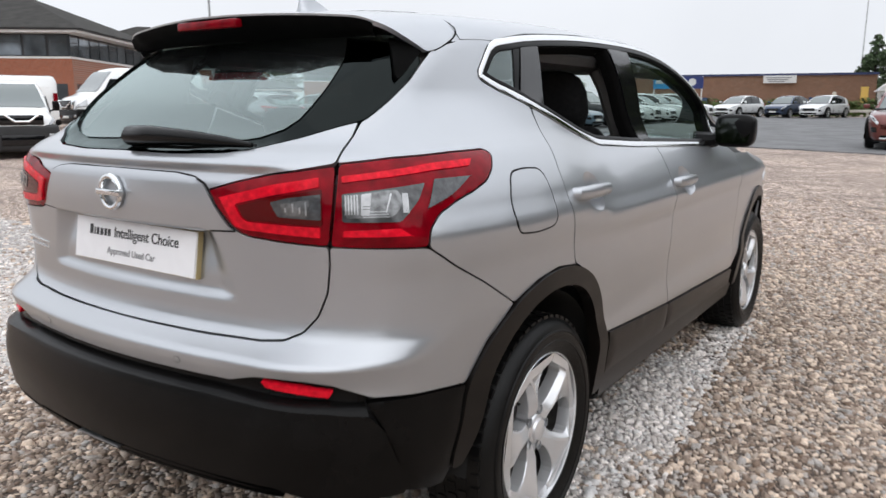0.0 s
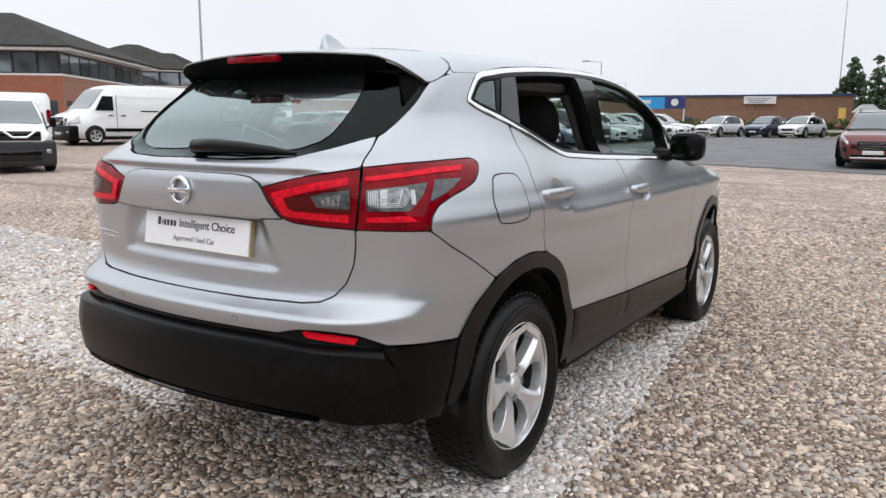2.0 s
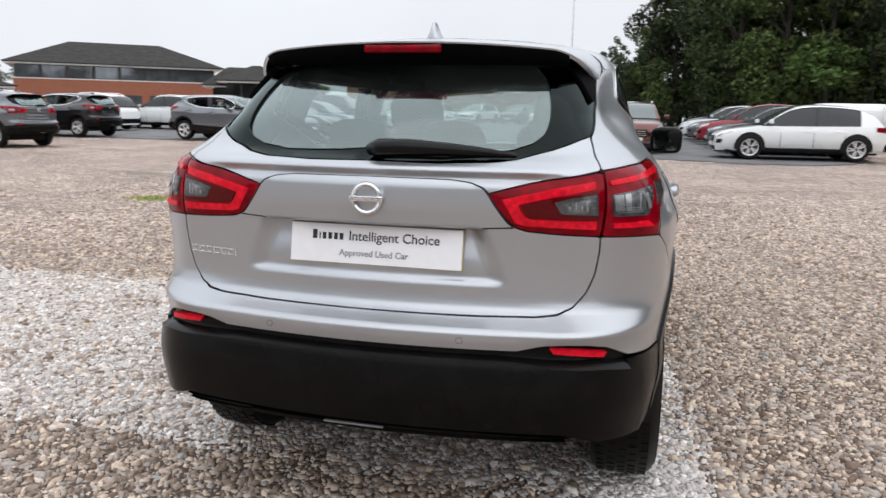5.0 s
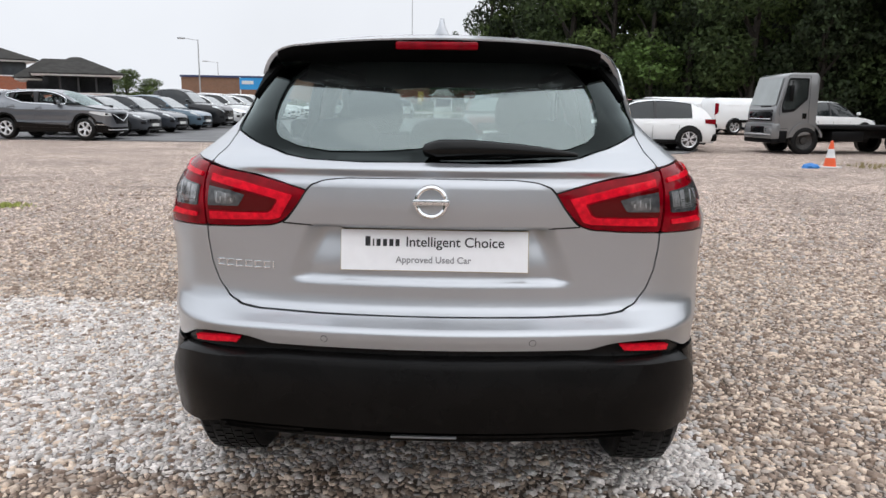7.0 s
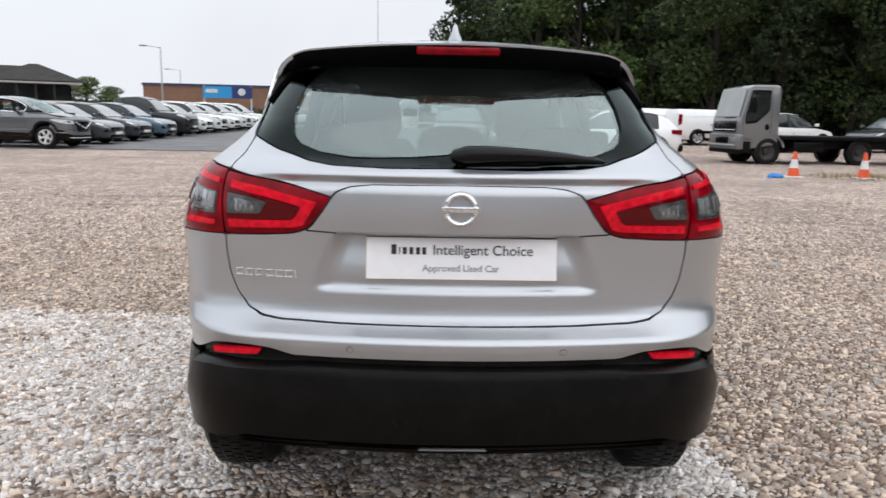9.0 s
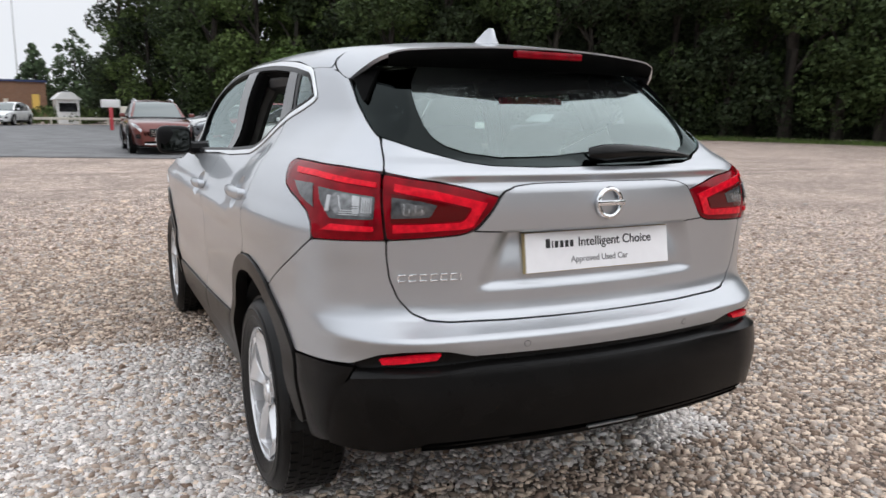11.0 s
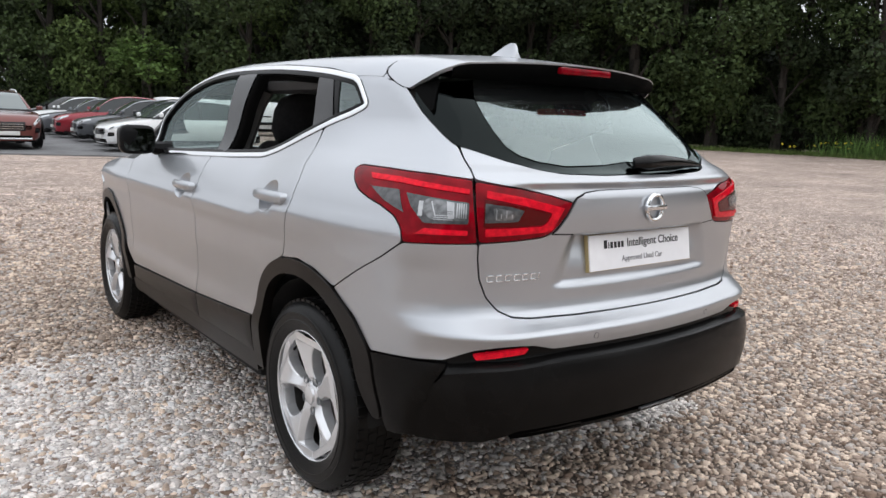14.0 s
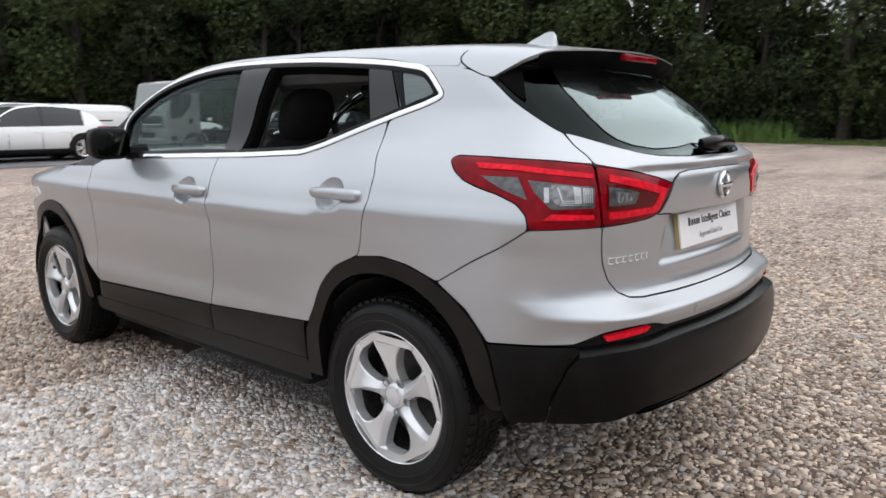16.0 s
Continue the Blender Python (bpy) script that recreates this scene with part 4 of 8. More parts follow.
    panel("b_pillar", [(0.885, 1.512), (1.09, 1.514), (1.085, 1.128), (0.965, 1.135)], GLOSS_BLACK, car, mirror=left, radius=0.006, proud=0.001)
    panel("c_pillar", [(0.178, 1.476), (0.295, 1.484), (0.215, 1.26), (0.078, 1.30)], GLOSS_BLACK, car, mirror=left, radius=0.006, proud=0.001)
    panel("quarter_glass", [(0.178, 1.470), (0.044, 1.450), (0.010, 1.433), (-0.044, 1.376), (-0.036, 1.358), (0.080, 1.305)], GLASS_DARK, car, mirror=left, radius=0.012, depth=0.004, proud=-0.004)
    for outline in ([(1.095, 1.508), (1.40, 1.498), (1.65, 1.450), (1.844, 1.382), (2.02, 1.275), (1.96, 1.118), (1.738, 1.114), (1.088, 1.142)],
                    [(0.292, 1.478), (0.667, 1.508), (0.882, 1.512), (0.965, 1.146), (0.567, 1.166), (0.463, 1.192), (0.218, 1.264)]):
        ring = resampled(rounded(outline, 0.03, 5), 0.03)
        ring = ring if area2(ring) > 0 else ring[::-1]
        rows = []
        for flat, rise in ((ring, -0.004), (inset(ring, 0.010), -0.008), (inset(ring, 0.016), -0.024), (inset(ring, 0.018), -0.052), (ring, -0.056)):
            q_ = side_lift(flat)
            rows.append(q_ + normal_of(q_) * rise)
        verts_ = np.concatenate(rows) * ((-1 if left else 1), 1, 1)
        k_ = len(ring)
        if outline[0][0] > 1:
            panel("front_door_glass", outline, GLASS_DOOR, car, mirror=left, radius=0.03, depth=0.003, proud=-0.012, step=0.04)
        mesh_object("door_frame", verts_, [(r * k_ + i, r * k_ + (i + 1) % k_, (r + 1) * k_ + (i + 1) % k_, (r + 1) * k_ + i) for r in range(4) for i in range(k_)], UNDER_BLACK, car, sharp=50)
    bm = bmesh.new()
    sx = -1 if left else 1
    tube(bm, [(sx * 0.72, 1.03, 0.95), (sx * 0.655, 1.01, 1.18), (sx * 0.595, 0.98, 1.36), (sx * 0.53, 0.96, 1.50)], [0.050, 0.045, 0.040, 0.045], 8)
    part("pillar_trim", bm, TRIM_GREY, car)
    panel("quarter_glass_edge", [(0.178, 1.474), (0.125, 1.466), (0.06, 1.312), (0.075, 1.305)], SATIN_BLACK, car, mirror=left, radius=0.004, proud=-0.001)
    # tail lamp on the body
    lamp = panel("side_tail_lamp", LAMP_TOP + LAMP_BACK + [(-0.685, 0.976)], RED_LENS, car, mirror=left, radius=0.012, step=0.018, depth=0.03, crown=0.006, label="red and clear wraparound tail lamp")
    panel("light_guide", [(-0.324, 1.154), (-0.453, 1.151), (-0.661, 1.129), (-0.660, 1.112), (-0.455, 1.131), (-0.342, 1.134)], RED_GUIDE, lamp, mirror=left, radius=0.006, step=0.02, proud=0.008, crown=0.003)
    panel("light_guide", [(-0.520, 0.996), (-0.548, 1.018), (-0.660, 1.016), (-0.660, 0.998)], RED_GUIDE, lamp, mirror=left, radius=0.006, step=0.02, proud=0.008, crown=0.003)
    panel("smoked_lens", [(-0.344, 1.116), (-0.464, 1.116), (-0.492, 1.050), (-0.418, 1.078)], LAMP_GREY, lamp, mirror=left, radius=0.006, step=0.02, proud=0.008)
    panel("clear_lens", [(-0.484, 1.110), (-0.661, 1.093), (-0.661, 1.030), (-0.546, 1.027), (-0.505, 1.072)], LAMP_GREY, lamp, mirror=left, radius=0.008, step=0.02, proud=0.008)
    panel("bulb_bowl", [(-0.549, 1.100), (-0.655, 1.090), (-0.655, 1.038), (-0.561, 1.038), (-0.535, 1.070)], LAMP_BOWL, lamp, mirror=left, radius=0.012, step=0.015, proud=0.0092, depth=0.003)
    panel("bulb_reflector", [(-0.600, 1.094), (-0.624, 1.091), (-0.626, 1.044), (-0.606, 1.042)], LAMP_CLEAR, lamp, mirror=left, radius=0.005, step=0.015, proud=0.0105, depth=0.003)
    panel("bulb_reflector", [(-0.560, 1.090), (-0.568, 1.092), (-0.580, 1.050), (-0.574, 1.046)], LAMP_CLEAR, lamp, mirror=left, radius=0.003, step=0.015, proud=0.0105, depth=0.003)
    for k in range(5):
        v = 1.040 + 0.0055 * k
        panel("reflector_bar", [(-0.568 - 0.002 * k, v), (-0.622, v + 0.001), (-0.622, v + 0.0035), (-0.568 - 0.002 * k, v + 0.0025)], LAMP_CLEAR if k < 3 else LAMP_BOWL, lamp, mirror=left, radius=0.001, step=0.03, proud=0.0112, depth=0.003)
    for k in range(9):
        u = -0.531 - 0.0031 * k if k < 4 else -0.629 - 0.0055 * (k - 4)
        panel("reflector_rib", [(u, 1.046), (u - 0.0014, 1.046), (u - 0.0014, 1.088), (u, 1.090)], LAMP_CLEAR, lamp, mirror=left, radius=0.0005, step=0.03, proud=0.0102, depth=0.002)
    # handles
    for name, y0, y1, z in HANDLES:
        c = (y0 + y1) / 2
        panel(name + "_cup", handle_cup(y0, y1, z), SILVER, car, mirror=left, radius=0, crown=-0.026, gap=0, step=0.010, depth=0.002, ready=True)
        handle = bmesh.new()
        sx = -1 if left else 1
        xs0 = float(wrap(c, z)[0])
        ends = [(sx * (xs0 - 0.006), y0 + 0.004, z), (sx * (xs0 + 0.020), y0 + 0.010, z), (sx * (xs0 + 0.028), y0 + 0.04, z), (sx * (xs0 + 0.032), c, z), (sx * (xs0 + 0.026), y1 - 0.03, z - 0.001), (sx * (xs0 - 0.002), y1 + 0.006, z - 0.002)]
        tube(handle, ends, [0.017, 0.020, 0.0215, 0.0215, 0.019, 0.014], 14)
        for v in handle.verts:
            v.co.x = sx * (xs0 + 0.012) + (v.co.x - sx * (xs0 + 0.012)) * 0.72
        part(name, handle, SILVER, car)
    # wing mirror
    sx = -1 if left else 1
    shell = bmesh.new()
    bmesh.ops.create_uvsphere(shell, u_segments=20, v_segments=12, radius=1.0)
    for v in shell.verts:
        x, y, z = v.co
        s = 1.0
        v.co = (sx * (0.905 + 0.090 * math.copysign(abs(x) ** 0.5, x)), 1.80 + (0.10 if y > 0 else 0.040) * math.copysign(abs(y) ** 0.8, y), 1.170 + 0.076 * math.copysign(abs(z) ** 0.5, z))
    mirror_ob = part("wing_mirror", shell, SATIN_BLACK, car, "black door mirror with a silver cap")
    cap = bmesh.new()
    bmesh.ops.create_uvsphere(cap, u_segments=20, v_segments=12, radius=1.0)
    bmesh.ops.delete(cap, geom=[v for v in cap.verts if v.co.y < 0.45], context="VERTS")
    for v in cap.verts:
        x, y, z = v.co
        v.co = (sx * (0.905 + 0.093 * math.copysign(abs(x) ** 0.5, x)), 1.80 + 0.106 * abs(y) ** 0.8, 1.171 + 0.079 * math.copysign(abs(z) ** 0.5, z))
    part("mirror_cap", cap, SILVER, mirror_ob)
    pane = [(sx * (0.905 + 0.073 * math.copysign(abs(math.cos(a)) ** 0.4, math.cos(a))), 1.757 + 0.0055 * math.copysign(abs(math.sin(a)) ** 0.4, math.sin(a)) + 0.012 * math.copysign(abs(math.cos(a)) ** 0.4, math.cos(a)), 1.170 + 0.058 * math.copysign(abs(math.sin(a)) ** 0.4, math.sin(a))) for a in [2 * math.pi * (k + 0.5) / 28 for k in range(28)]]
    mesh_object("mirror_glass", pane, [tuple(range(28)) if left else tuple(range(28))[::-1]], MIRROR, mirror_ob, smooth=False)
    foot = bmesh.new()
    tube(foot, [(sx * 0.72, 1.80, 1.12), (sx * 0.81, 1.81, 1.125), (sx * 0.86, 1.81, 1.15)], [0.045, 0.035, 0.03], 8)
    part("mirror_foot", foot, SATIN_BLACK, mirror_ob)

# fuel flap, on the right-hand quarter only
panel("fuel_flap", [(-0.185, 1.112), (-0.115, 1.118), (-0.03, 1.112), (-0.022, 1.045), (-0.035, 0.968), (-0.13, 0.960), (-0.215, 0.968), (-0.225, 1.045)], SILVER, car, radius=0.03, proud=0.0015, gap=0, depth=0.01, step=0.02)
band("fuel_flap_gap", [(-0.189, 1.117), (-0.115, 1.123), (-0.025, 1.117), (-0.017, 1.045), (-0.030, 0.963), (-0.13, 0.955), (-0.220, 0.963), (-0.230, 1.045)], 0.005, DARK, car, radius=0.03, proud=-0.0002)

# tail: mirrored outlines, metres round the tail from its middle
def both(points):
    right = [(p + HALF, z) for p, z in points]
    return right + [(-u, z) for u, z in right[::-1] if abs(u) > 1e-6]


HATCH_SIDE = [(-0.687, 0.977), (-0.686, 0.932), (-0.692, 0.870), (-0.712, 0.815), (-0.745, 0.776), (-0.785, 0.757), (-0.84, 0.750), (-1.0, 0.747), (-HALF, 0.746)]
GLASS_LOW = [(-0.600, 1.245), (-0.648, 1.235), (-0.755, 1.207), (-0.868, 1.183), (-0.95, 1.173), (-1.12, 1.168), (-HALF, 1.170)]
LAMP_IN = [(-0.668, 1.152), (-0.80, 1.132), (-0.895, 1.111), (-0.976, 1.088), (-0.952, 1.056), (-0.917, 1.015), (-0.897, 0.998), (-0.866, 0.988), (-0.78, 0.981), (-0.687, 0.977)]
BUMPER_LINE = [(-HALF, 0.664), (-1.1, 0.664), (-0.905, 0.664), (-0.875, 0.673), (-0.845, 0.682), (-0.80, 0.686), (-0.745, 0.684), (-0.69, 0.674), (-0.645, 0.654), (-0.615, 0.640), (-0.505, 0.628), (-0.382, 0.616)]
tailgate = panel("tailgate", both(GLASS_LOW[::-1] + HATCH_SEAM[1:] + LAMP_IN[1:] + HATCH_SIDE[1:]), SILVER, car, lift=rear_lift, radius=0.010, step=0.0095, label="silver tailgate with a moulded plate recess")
panel("tailgate_garnish", both([(-HALF, 1.124), (-1.08, 1.122), (-1.02, 1.116), (-0.985, 1.104), (-0.972, 1.088), (-0.950, 1.052), (-0.918, 1.012), (-0.900, 0.998), (-1.0, 0.993), (-HALF, 0.993)]), SILVER, tailgate, lift=rear_lift, radius=0.008, step=0.012, proud=0.005, depth=0.004)
panel("garnish_seam", both([(-HALF, 1.127), (-1.08, 1.125), (-1.018, 1.119), (-0.981, 1.106), (-0.968, 1.090), (-0.946, 1.052), (-0.914, 1.011), (-0.896, 0.995), (-1.0, 0.990), (-HALF, 0.990)]), DARK, tailgate, lift=rear_lift, radius=0.008, step=0.02, proud=0.0012, depth=0.001, gap=0.0)
panel("rear_bumper", both([(p, z) for p, z in HATCH_SIDE[-2::-1]] + [(-0.60, 0.974), (-0.491, 0.970), (-0.422, 0.916), (-0.336, 0.863), (-0.22, 0.785), (-0.315, 0.712)] + BUMPER_LINE[::-1]), SILVER, car, lift=rear_lift, radius=0.010, step=0.010, label="silver upper rear bumper")
panel("bumper_recess", both(BUMPER_LINE[:-2] + LEDGE[::-1]), BLACK_PLASTIC, car, lift=rear_lift, radius=0.006, step=0.02, proud=-0.014, gap=0.0)


panel("bumper_ledge", both(LEDGE + EDGE[::-1]), BLACK_PLASTIC, car, lift=ledge_lift, radius=0.002, step=0.007, depth=0.004, gap=0.0)
panel("lower_bumper", both(EDGE + [(-0.598, 0.57), (-0.566, 0.480), (-0.552, 0.402), (-0.62, 0.406), (-0.72, 0.414), (-0.775, 0.432), (-0.80, 0.444), (-1.0, 0.446), (-HALF, 0.447)]), BLACK_PLASTIC, car, lift=rear_lift, radius=0.010, step=0.02, proud=0.022, depth=0.05, gap=0.0, label="black plastic lower bumper, scuffed and dusty")
panel("bumper_lip", both([(-0.775, 0.428), (-1.0, 0.436), (-HALF, 0.436), (-HALF, 0.424), (-1.0, 0.423), (-0.785, 0.417)]), BLACK_PLASTIC, car, lift=rear_lift, radius=0.002, step=0.02, proud=0.016, depth=0.03, gap=0.0)
panel("bumper_slot", both([(-0.74, 0.452), (-HALF, 0.460), (-HALF, 0.418), (-0.74, 0.412)]), UNDER_BLACK, car, lift=rear_lift, radius=0.002, step=0.03, proud=-0.02)
bm = box(bmesh.new(), (-0.098, -0.872, 0.426), (0.082, -0.858, 0.4315), 0.002)
part("bumper_trim", bm, ALLOY_DARK, car, "thin bright strip under the bumper")
bm = box(bmesh.new(), (0.36, -0.838, 0.505), (0.46, -0.825, 0.575), 0.003)
part("towing_eye_cover", bm, BLACK_PLASTIC, car)
for sgn in (1, -1):
    panel("bumper_side", [(sgn * (p + HALF), z) for p, z in ((-0.625, 0.632), (-0.505, 0.625), (-0.384, 0.613), (-0.408, 0.50), (-0.425, 0.42), (-0.445, 0.372), (-0.493, 0.378), (-0.550, 0.395), (-0.562, 0.480), (-0.594, 0.57))], BLACK_PLASTIC, car, lift=rear_lift, radius=0.008, step=0.02, proud=0.004, crown=0.006, depth=0.03, gap=0.0005)
for u_ in (0.283,):
    for sgn in (1, -1):
        ring = [(sgn * (u_ + 0.0095 * math.cos(a)), 0.690 + 0.0095 * math.sin(a)) for a in [2 * math.pi * k / 16 for k in range(16)]]
        sensor = panel("parking_sensor", ring, DARK, car, lift=rear_lift, radius=0, step=0.01, proud=0.0005, depth=0.002, gap=0.0, ready=True)
        panel("sensor_face", [(c[0] * 1.0, c[1]) for c in ring], SILVER, sensor, lift=rear_lift, radius=0, step=0.01, proud=0.0010, depth=0.002, gap=0.0013, ready=True)
for left in (False, True):
    sgn = -1 if left else 1
    def at_rear(points):
        return [(sgn * (p[0] + HALF), p[1]) for p in points]
    panel("reflector", at_rear([(-0.832, 0.678), (-0.760, 0.674), (-0.684, 0.664), (-0.694, 0.645), (-0.76, 0.653), (-0.820, 0.660)]), RED_GUIDE, car, lift=rear_lift, radius=0.004, proud=0.004, step=0.02, label="red bumper reflector")
    lamp = panel("tailgate_lamp", at_rear(LAMP_IN), RED_LENS, car, lift=rear_lift, radius=0.012, step=0.018, depth=0.03, crown=0.006, label="red tail lamp on the tailgate")
    panel("light_guide", at_rear([(-0.700, 1.128), (-0.80, 1.110), (-0.938, 1.076), (-0.898, 1.010), (-0.872, 1.003), (-0.700, 0.995), (-0.700, 1.022), (-0.862, 1.026), (-0.875, 1.034), (-0.891, 1.060), (-0.80, 1.083), (-0.700, 1.104)]), RED_GUIDE, lamp, lift=rear_lift, radius=0.005, step=0.016, proud=0.008, crown=0.004)
    panel("inner_lens", at_rear([(-0.695, 1.104), (-0.80, 1.083), (-0.889, 1.060), (-0.872, 1.030), (-0.855, 1.026), (-0.695, 1.022)]), RED_DEEP, lamp, lift=rear_lift, radius=0.005, step=0.02, proud=0.0075)
    panel("clear_lens", at_rear([(-0.697, 1.093), (-0.765, 1.084), (-0.807, 1.072), (-0.788, 1.038), (-0.697, 1.034)]), LAMP_GREY, lamp, lift=rear_lift, radius=0.006, step=0.02, proud=0.009)
    panel("bulb_bowl", at_rear([(-0.716, 1.083), (-0.785, 1.070), (-0.774, 1.043), (-0.722, 1.041)]), LAMP_BOWL, lamp, lift=rear_lift, radius=0.012, step=0.015, proud=0.0100, depth=0.003)
    for u, za, zb in ((-0.724, 1.044, 1.078), (-0.736, 1.048, 1.066), (-0.750, 1.050, 1.074), (-0.765, 1.050, 1.064)):
        panel("reflector_rib", at_rear([(u, za), (u - 0.006, za - 0.001), (u - 0.008, zb - 0.002), (u, zb)]), LAMP_CLEAR, lamp, lift=rear_lift, radius=0.002, step=0.02, proud=0.0112, depth=0.003)
rear_glass = panel("rear_window", both([(-0.31, 1.47), (-0.34, 1.435)] + GLASS_EDGE[2:-1] + GLASS_LOW), GLASS_REAR, car, lift=rear_lift, radius=0.015, step=0.02, depth=0.004, proud=-0.010, label="tinted rear window spotted with rain")
CLEAR = [(-0.584, 1.458), (-0.614, 1.401), (-0.68, 1.329), (-0.722, 1.285), (-0.757, 1.252), (-0.8, 1.228), (-0.87, 1.209), (-0.98, 1.197), (-1.08, 1.198), (-1.18, 1.200), (-1.26, 1.205), (-HALF, 1.210)]
for sgn in (1, -1):
    panel("window_border", [(sgn * (p + HALF), z) for p, z in [(-0.34, 1.435)] + GLASS_EDGE[2:-1] + GLASS_LOW + CLEAR[::-1]], GLASS_EDGE_BLACK, rear_glass, lift=rear_lift, radius=0.004, step=0.02, proud=-0.0055, depth=0.002, gap=0.002)


# spoiler: a blade that carries the roof on over the rear window
def spoiler_lift(uv):
    return arch_lift(uv, F_open)


# the seam between roof and spoiler sweeps forward, then down and back to the tip
SPOILER_CURVE = [(-0.095 - 0.007 * max(0.0, (a - 0.53) / 0.17) ** 1.5 - 0.105 * max(0.0, (0.53 - a) / 0.098) ** 2.2, a) for a in (0.70, 0.66, 0.62, 0.58, 0.55, 0.525, 0.505, 0.49, 0.477, 0.466, 0.456, 0.447, 0.439, 0.432)]
SPOILER_SIDE = SPOILER_CURVE + [(-0.235, 0.426), (-0.295, 0.495), (-0.355, 0.585)]
SPOILER_LIP = [(-0.392, 0.70), (-0.420, 0.93), (-0.442, 1.22), (-0.450, math.pi / 2)]
spoiler_half = [(-0.107, math.pi / 2), (-0.106, 1.0)] + SPOILER_SIDE + SPOILER_LIP
spoiler = panel("roof_spoiler", spoiler_half + [(y, math.pi - a) for y, a in spoiler_half[-2:0:-1]], SILVER, car, lift=spoiler_lift, radius=0.012, step=0.03, depth=0.010, proud=0.002, field=F_open, label="silver roof spoiler, black beneath")
lip_uv = np.array(SPOILER_SIDE[-1:] + SPOILER_LIP)
lip_uv = np.array([(np.interp(k, range(len(lip_uv)), lip_uv[:, 0]), np.interp(k, range(len(lip_uv)), lip_uv[:, 1])) for k in np.linspace(0, len(lip_uv) - 1, 25)])
lip = spoiler_lift(lip_uv)
lip = np.concatenate([lip, lip[-2::-1] * (-1, 1, 1)])
under_verts = []
for x, y, z in lip:
    gy = float(rear_y(x, 1.45))
    under_verts += [(x, y + 0.0005, z - 0.003), (x * 0.995, y + 0.006, z - 0.026), (x * 0.99, y * 0.6 + gy * 0.4 + 0.01, z - 0.036), (x * 0.99, gy + 0.004, 1.456), (x * 0.99, gy + 0.10, 1.47)]
under_faces = [(i * 5 + k, i * 5 + k + 1, (i + 1) * 5 + k + 1, (i + 1) * 5 + k) for i in range(len(lip) - 1) for k in range(4)]
mesh_object("spoiler_underside", under_verts, under_faces, UNDER_BLACK, spoiler, "black spoiler underside")
bm = bmesh.new()
box(bm, (-0.125, -0.462, 1.488), (0.125, -0.435, 1.512), 0.006)
part("brake_light", bm, RED_LENS, spoiler, "high red brake light")
for sgn in (1, -1):
    panel("spoiler_fin", [(sgn * (p + HALF), z) for p, z in ((-0.335, 1.418), (-0.385, 1.438), (-0.44, 1.452), (-0.455, 1.408), (-0.468, 1.353), (-0.460, 1.340), (-0.408, 1.370))], UNDER_BLACK, spoiler, lift=rear_lift, radius=0.005, step=0.02, proud=0.006, depth=0.008)


# roof, pillars, windscreen, bonnet, front
def ang(y, z):
    q = wrap(y, z)
    return math.atan2(z - 1.15, float(q[0]))


low = [(-0.102, 1.4615), (0.020, 1.462), (0.229, 1.497), (0.667, 1.527), (1.135, 1.533), (1.40, 1.516), (1.65, 1.470), (1.80, 1.424)]
right = [(y, ang(y, z)) for y, z in low]
panel("roof", right + [(1.76, 0.80), (1.68, 1.15), (1.62, math.pi / 2), (1.68, math.pi - 1.15), (1.76, math.pi - 0.80)] + [(y, math.pi - a) for y, a in right[::-1]] + [(-0.103, math.pi - 0.70), (-0.104, math.pi - 1.0), (-0.105, math.pi / 2), (-0.104, 1.0), (-0.103, 0.70)], SILVER, car, lift=arch_lift, radius=0.003, step=0.04, proud=0.0016, gap=0.001, label="silver roof")
for sgn in (1, -1):
    panel("roof_corner", [(-0.20, 1.45), (0.02, 1.45), (0.02, 1.49), (-0.20, 1.49)], SILVER, car, radius=0.002, step=0.02, proud=-0.0012, depth=0.001, mirror=sgn < 0)
    line = arch_lift(np.array([(-0.107, math.pi / 2), (-0.106, 1.3), (-0.1055, 1.0), (-0.104, 0.85)] + SPOILER_CURVE))
    part("spoiler_seam", tube(bmesh.new(), [(sgn * x, y, z + 0.001) for x, y, z in line], 0.0024, 6), DARK, car)
for sgn in (1, -1):
    lows = [(1.80, 1.428), (1.90, 1.378), (2.06, 1.287), (2.30, 1.16)]
    pil = [(y, ang(y, z)) for y, z in lows] + [(2.36, ang(2.30, 1.16) + 0.10), (2.06, ang(2.06, 1.287) + 0.12), (1.90, ang(1.9, 1.378) + 0.16), (1.83, ang(1.8, 1.428) + 0.20)]
    panel("a_pillar", pil, SILVER, car, lift=arch_lift, radius=0.006, step=0.03, mirror=sgn < 0)


def top_lift(uv):
    return top(uv[:, 0], uv[:, 1])


def front_lift(uv):
    """u: metres round the nose from its middle; v: height."""
    a = uv[:, 0] / 0.85
    dx, dy = np.sin(a), np.cos(a)
    lo, hi = np.zeros(len(uv)), np.full(len(uv), 1.6)
    for _ in range(34):
        mid = (lo + hi) / 2
        out = F(mid * dx, 2.646 + mid * dy, uv[:, 1]) > 0
        lo, hi = np.where(out, lo, mid), np.where(out, mid, hi)
    return np.stack([lo * dx, 2.646 + lo * dy, uv[:, 1]], -1)


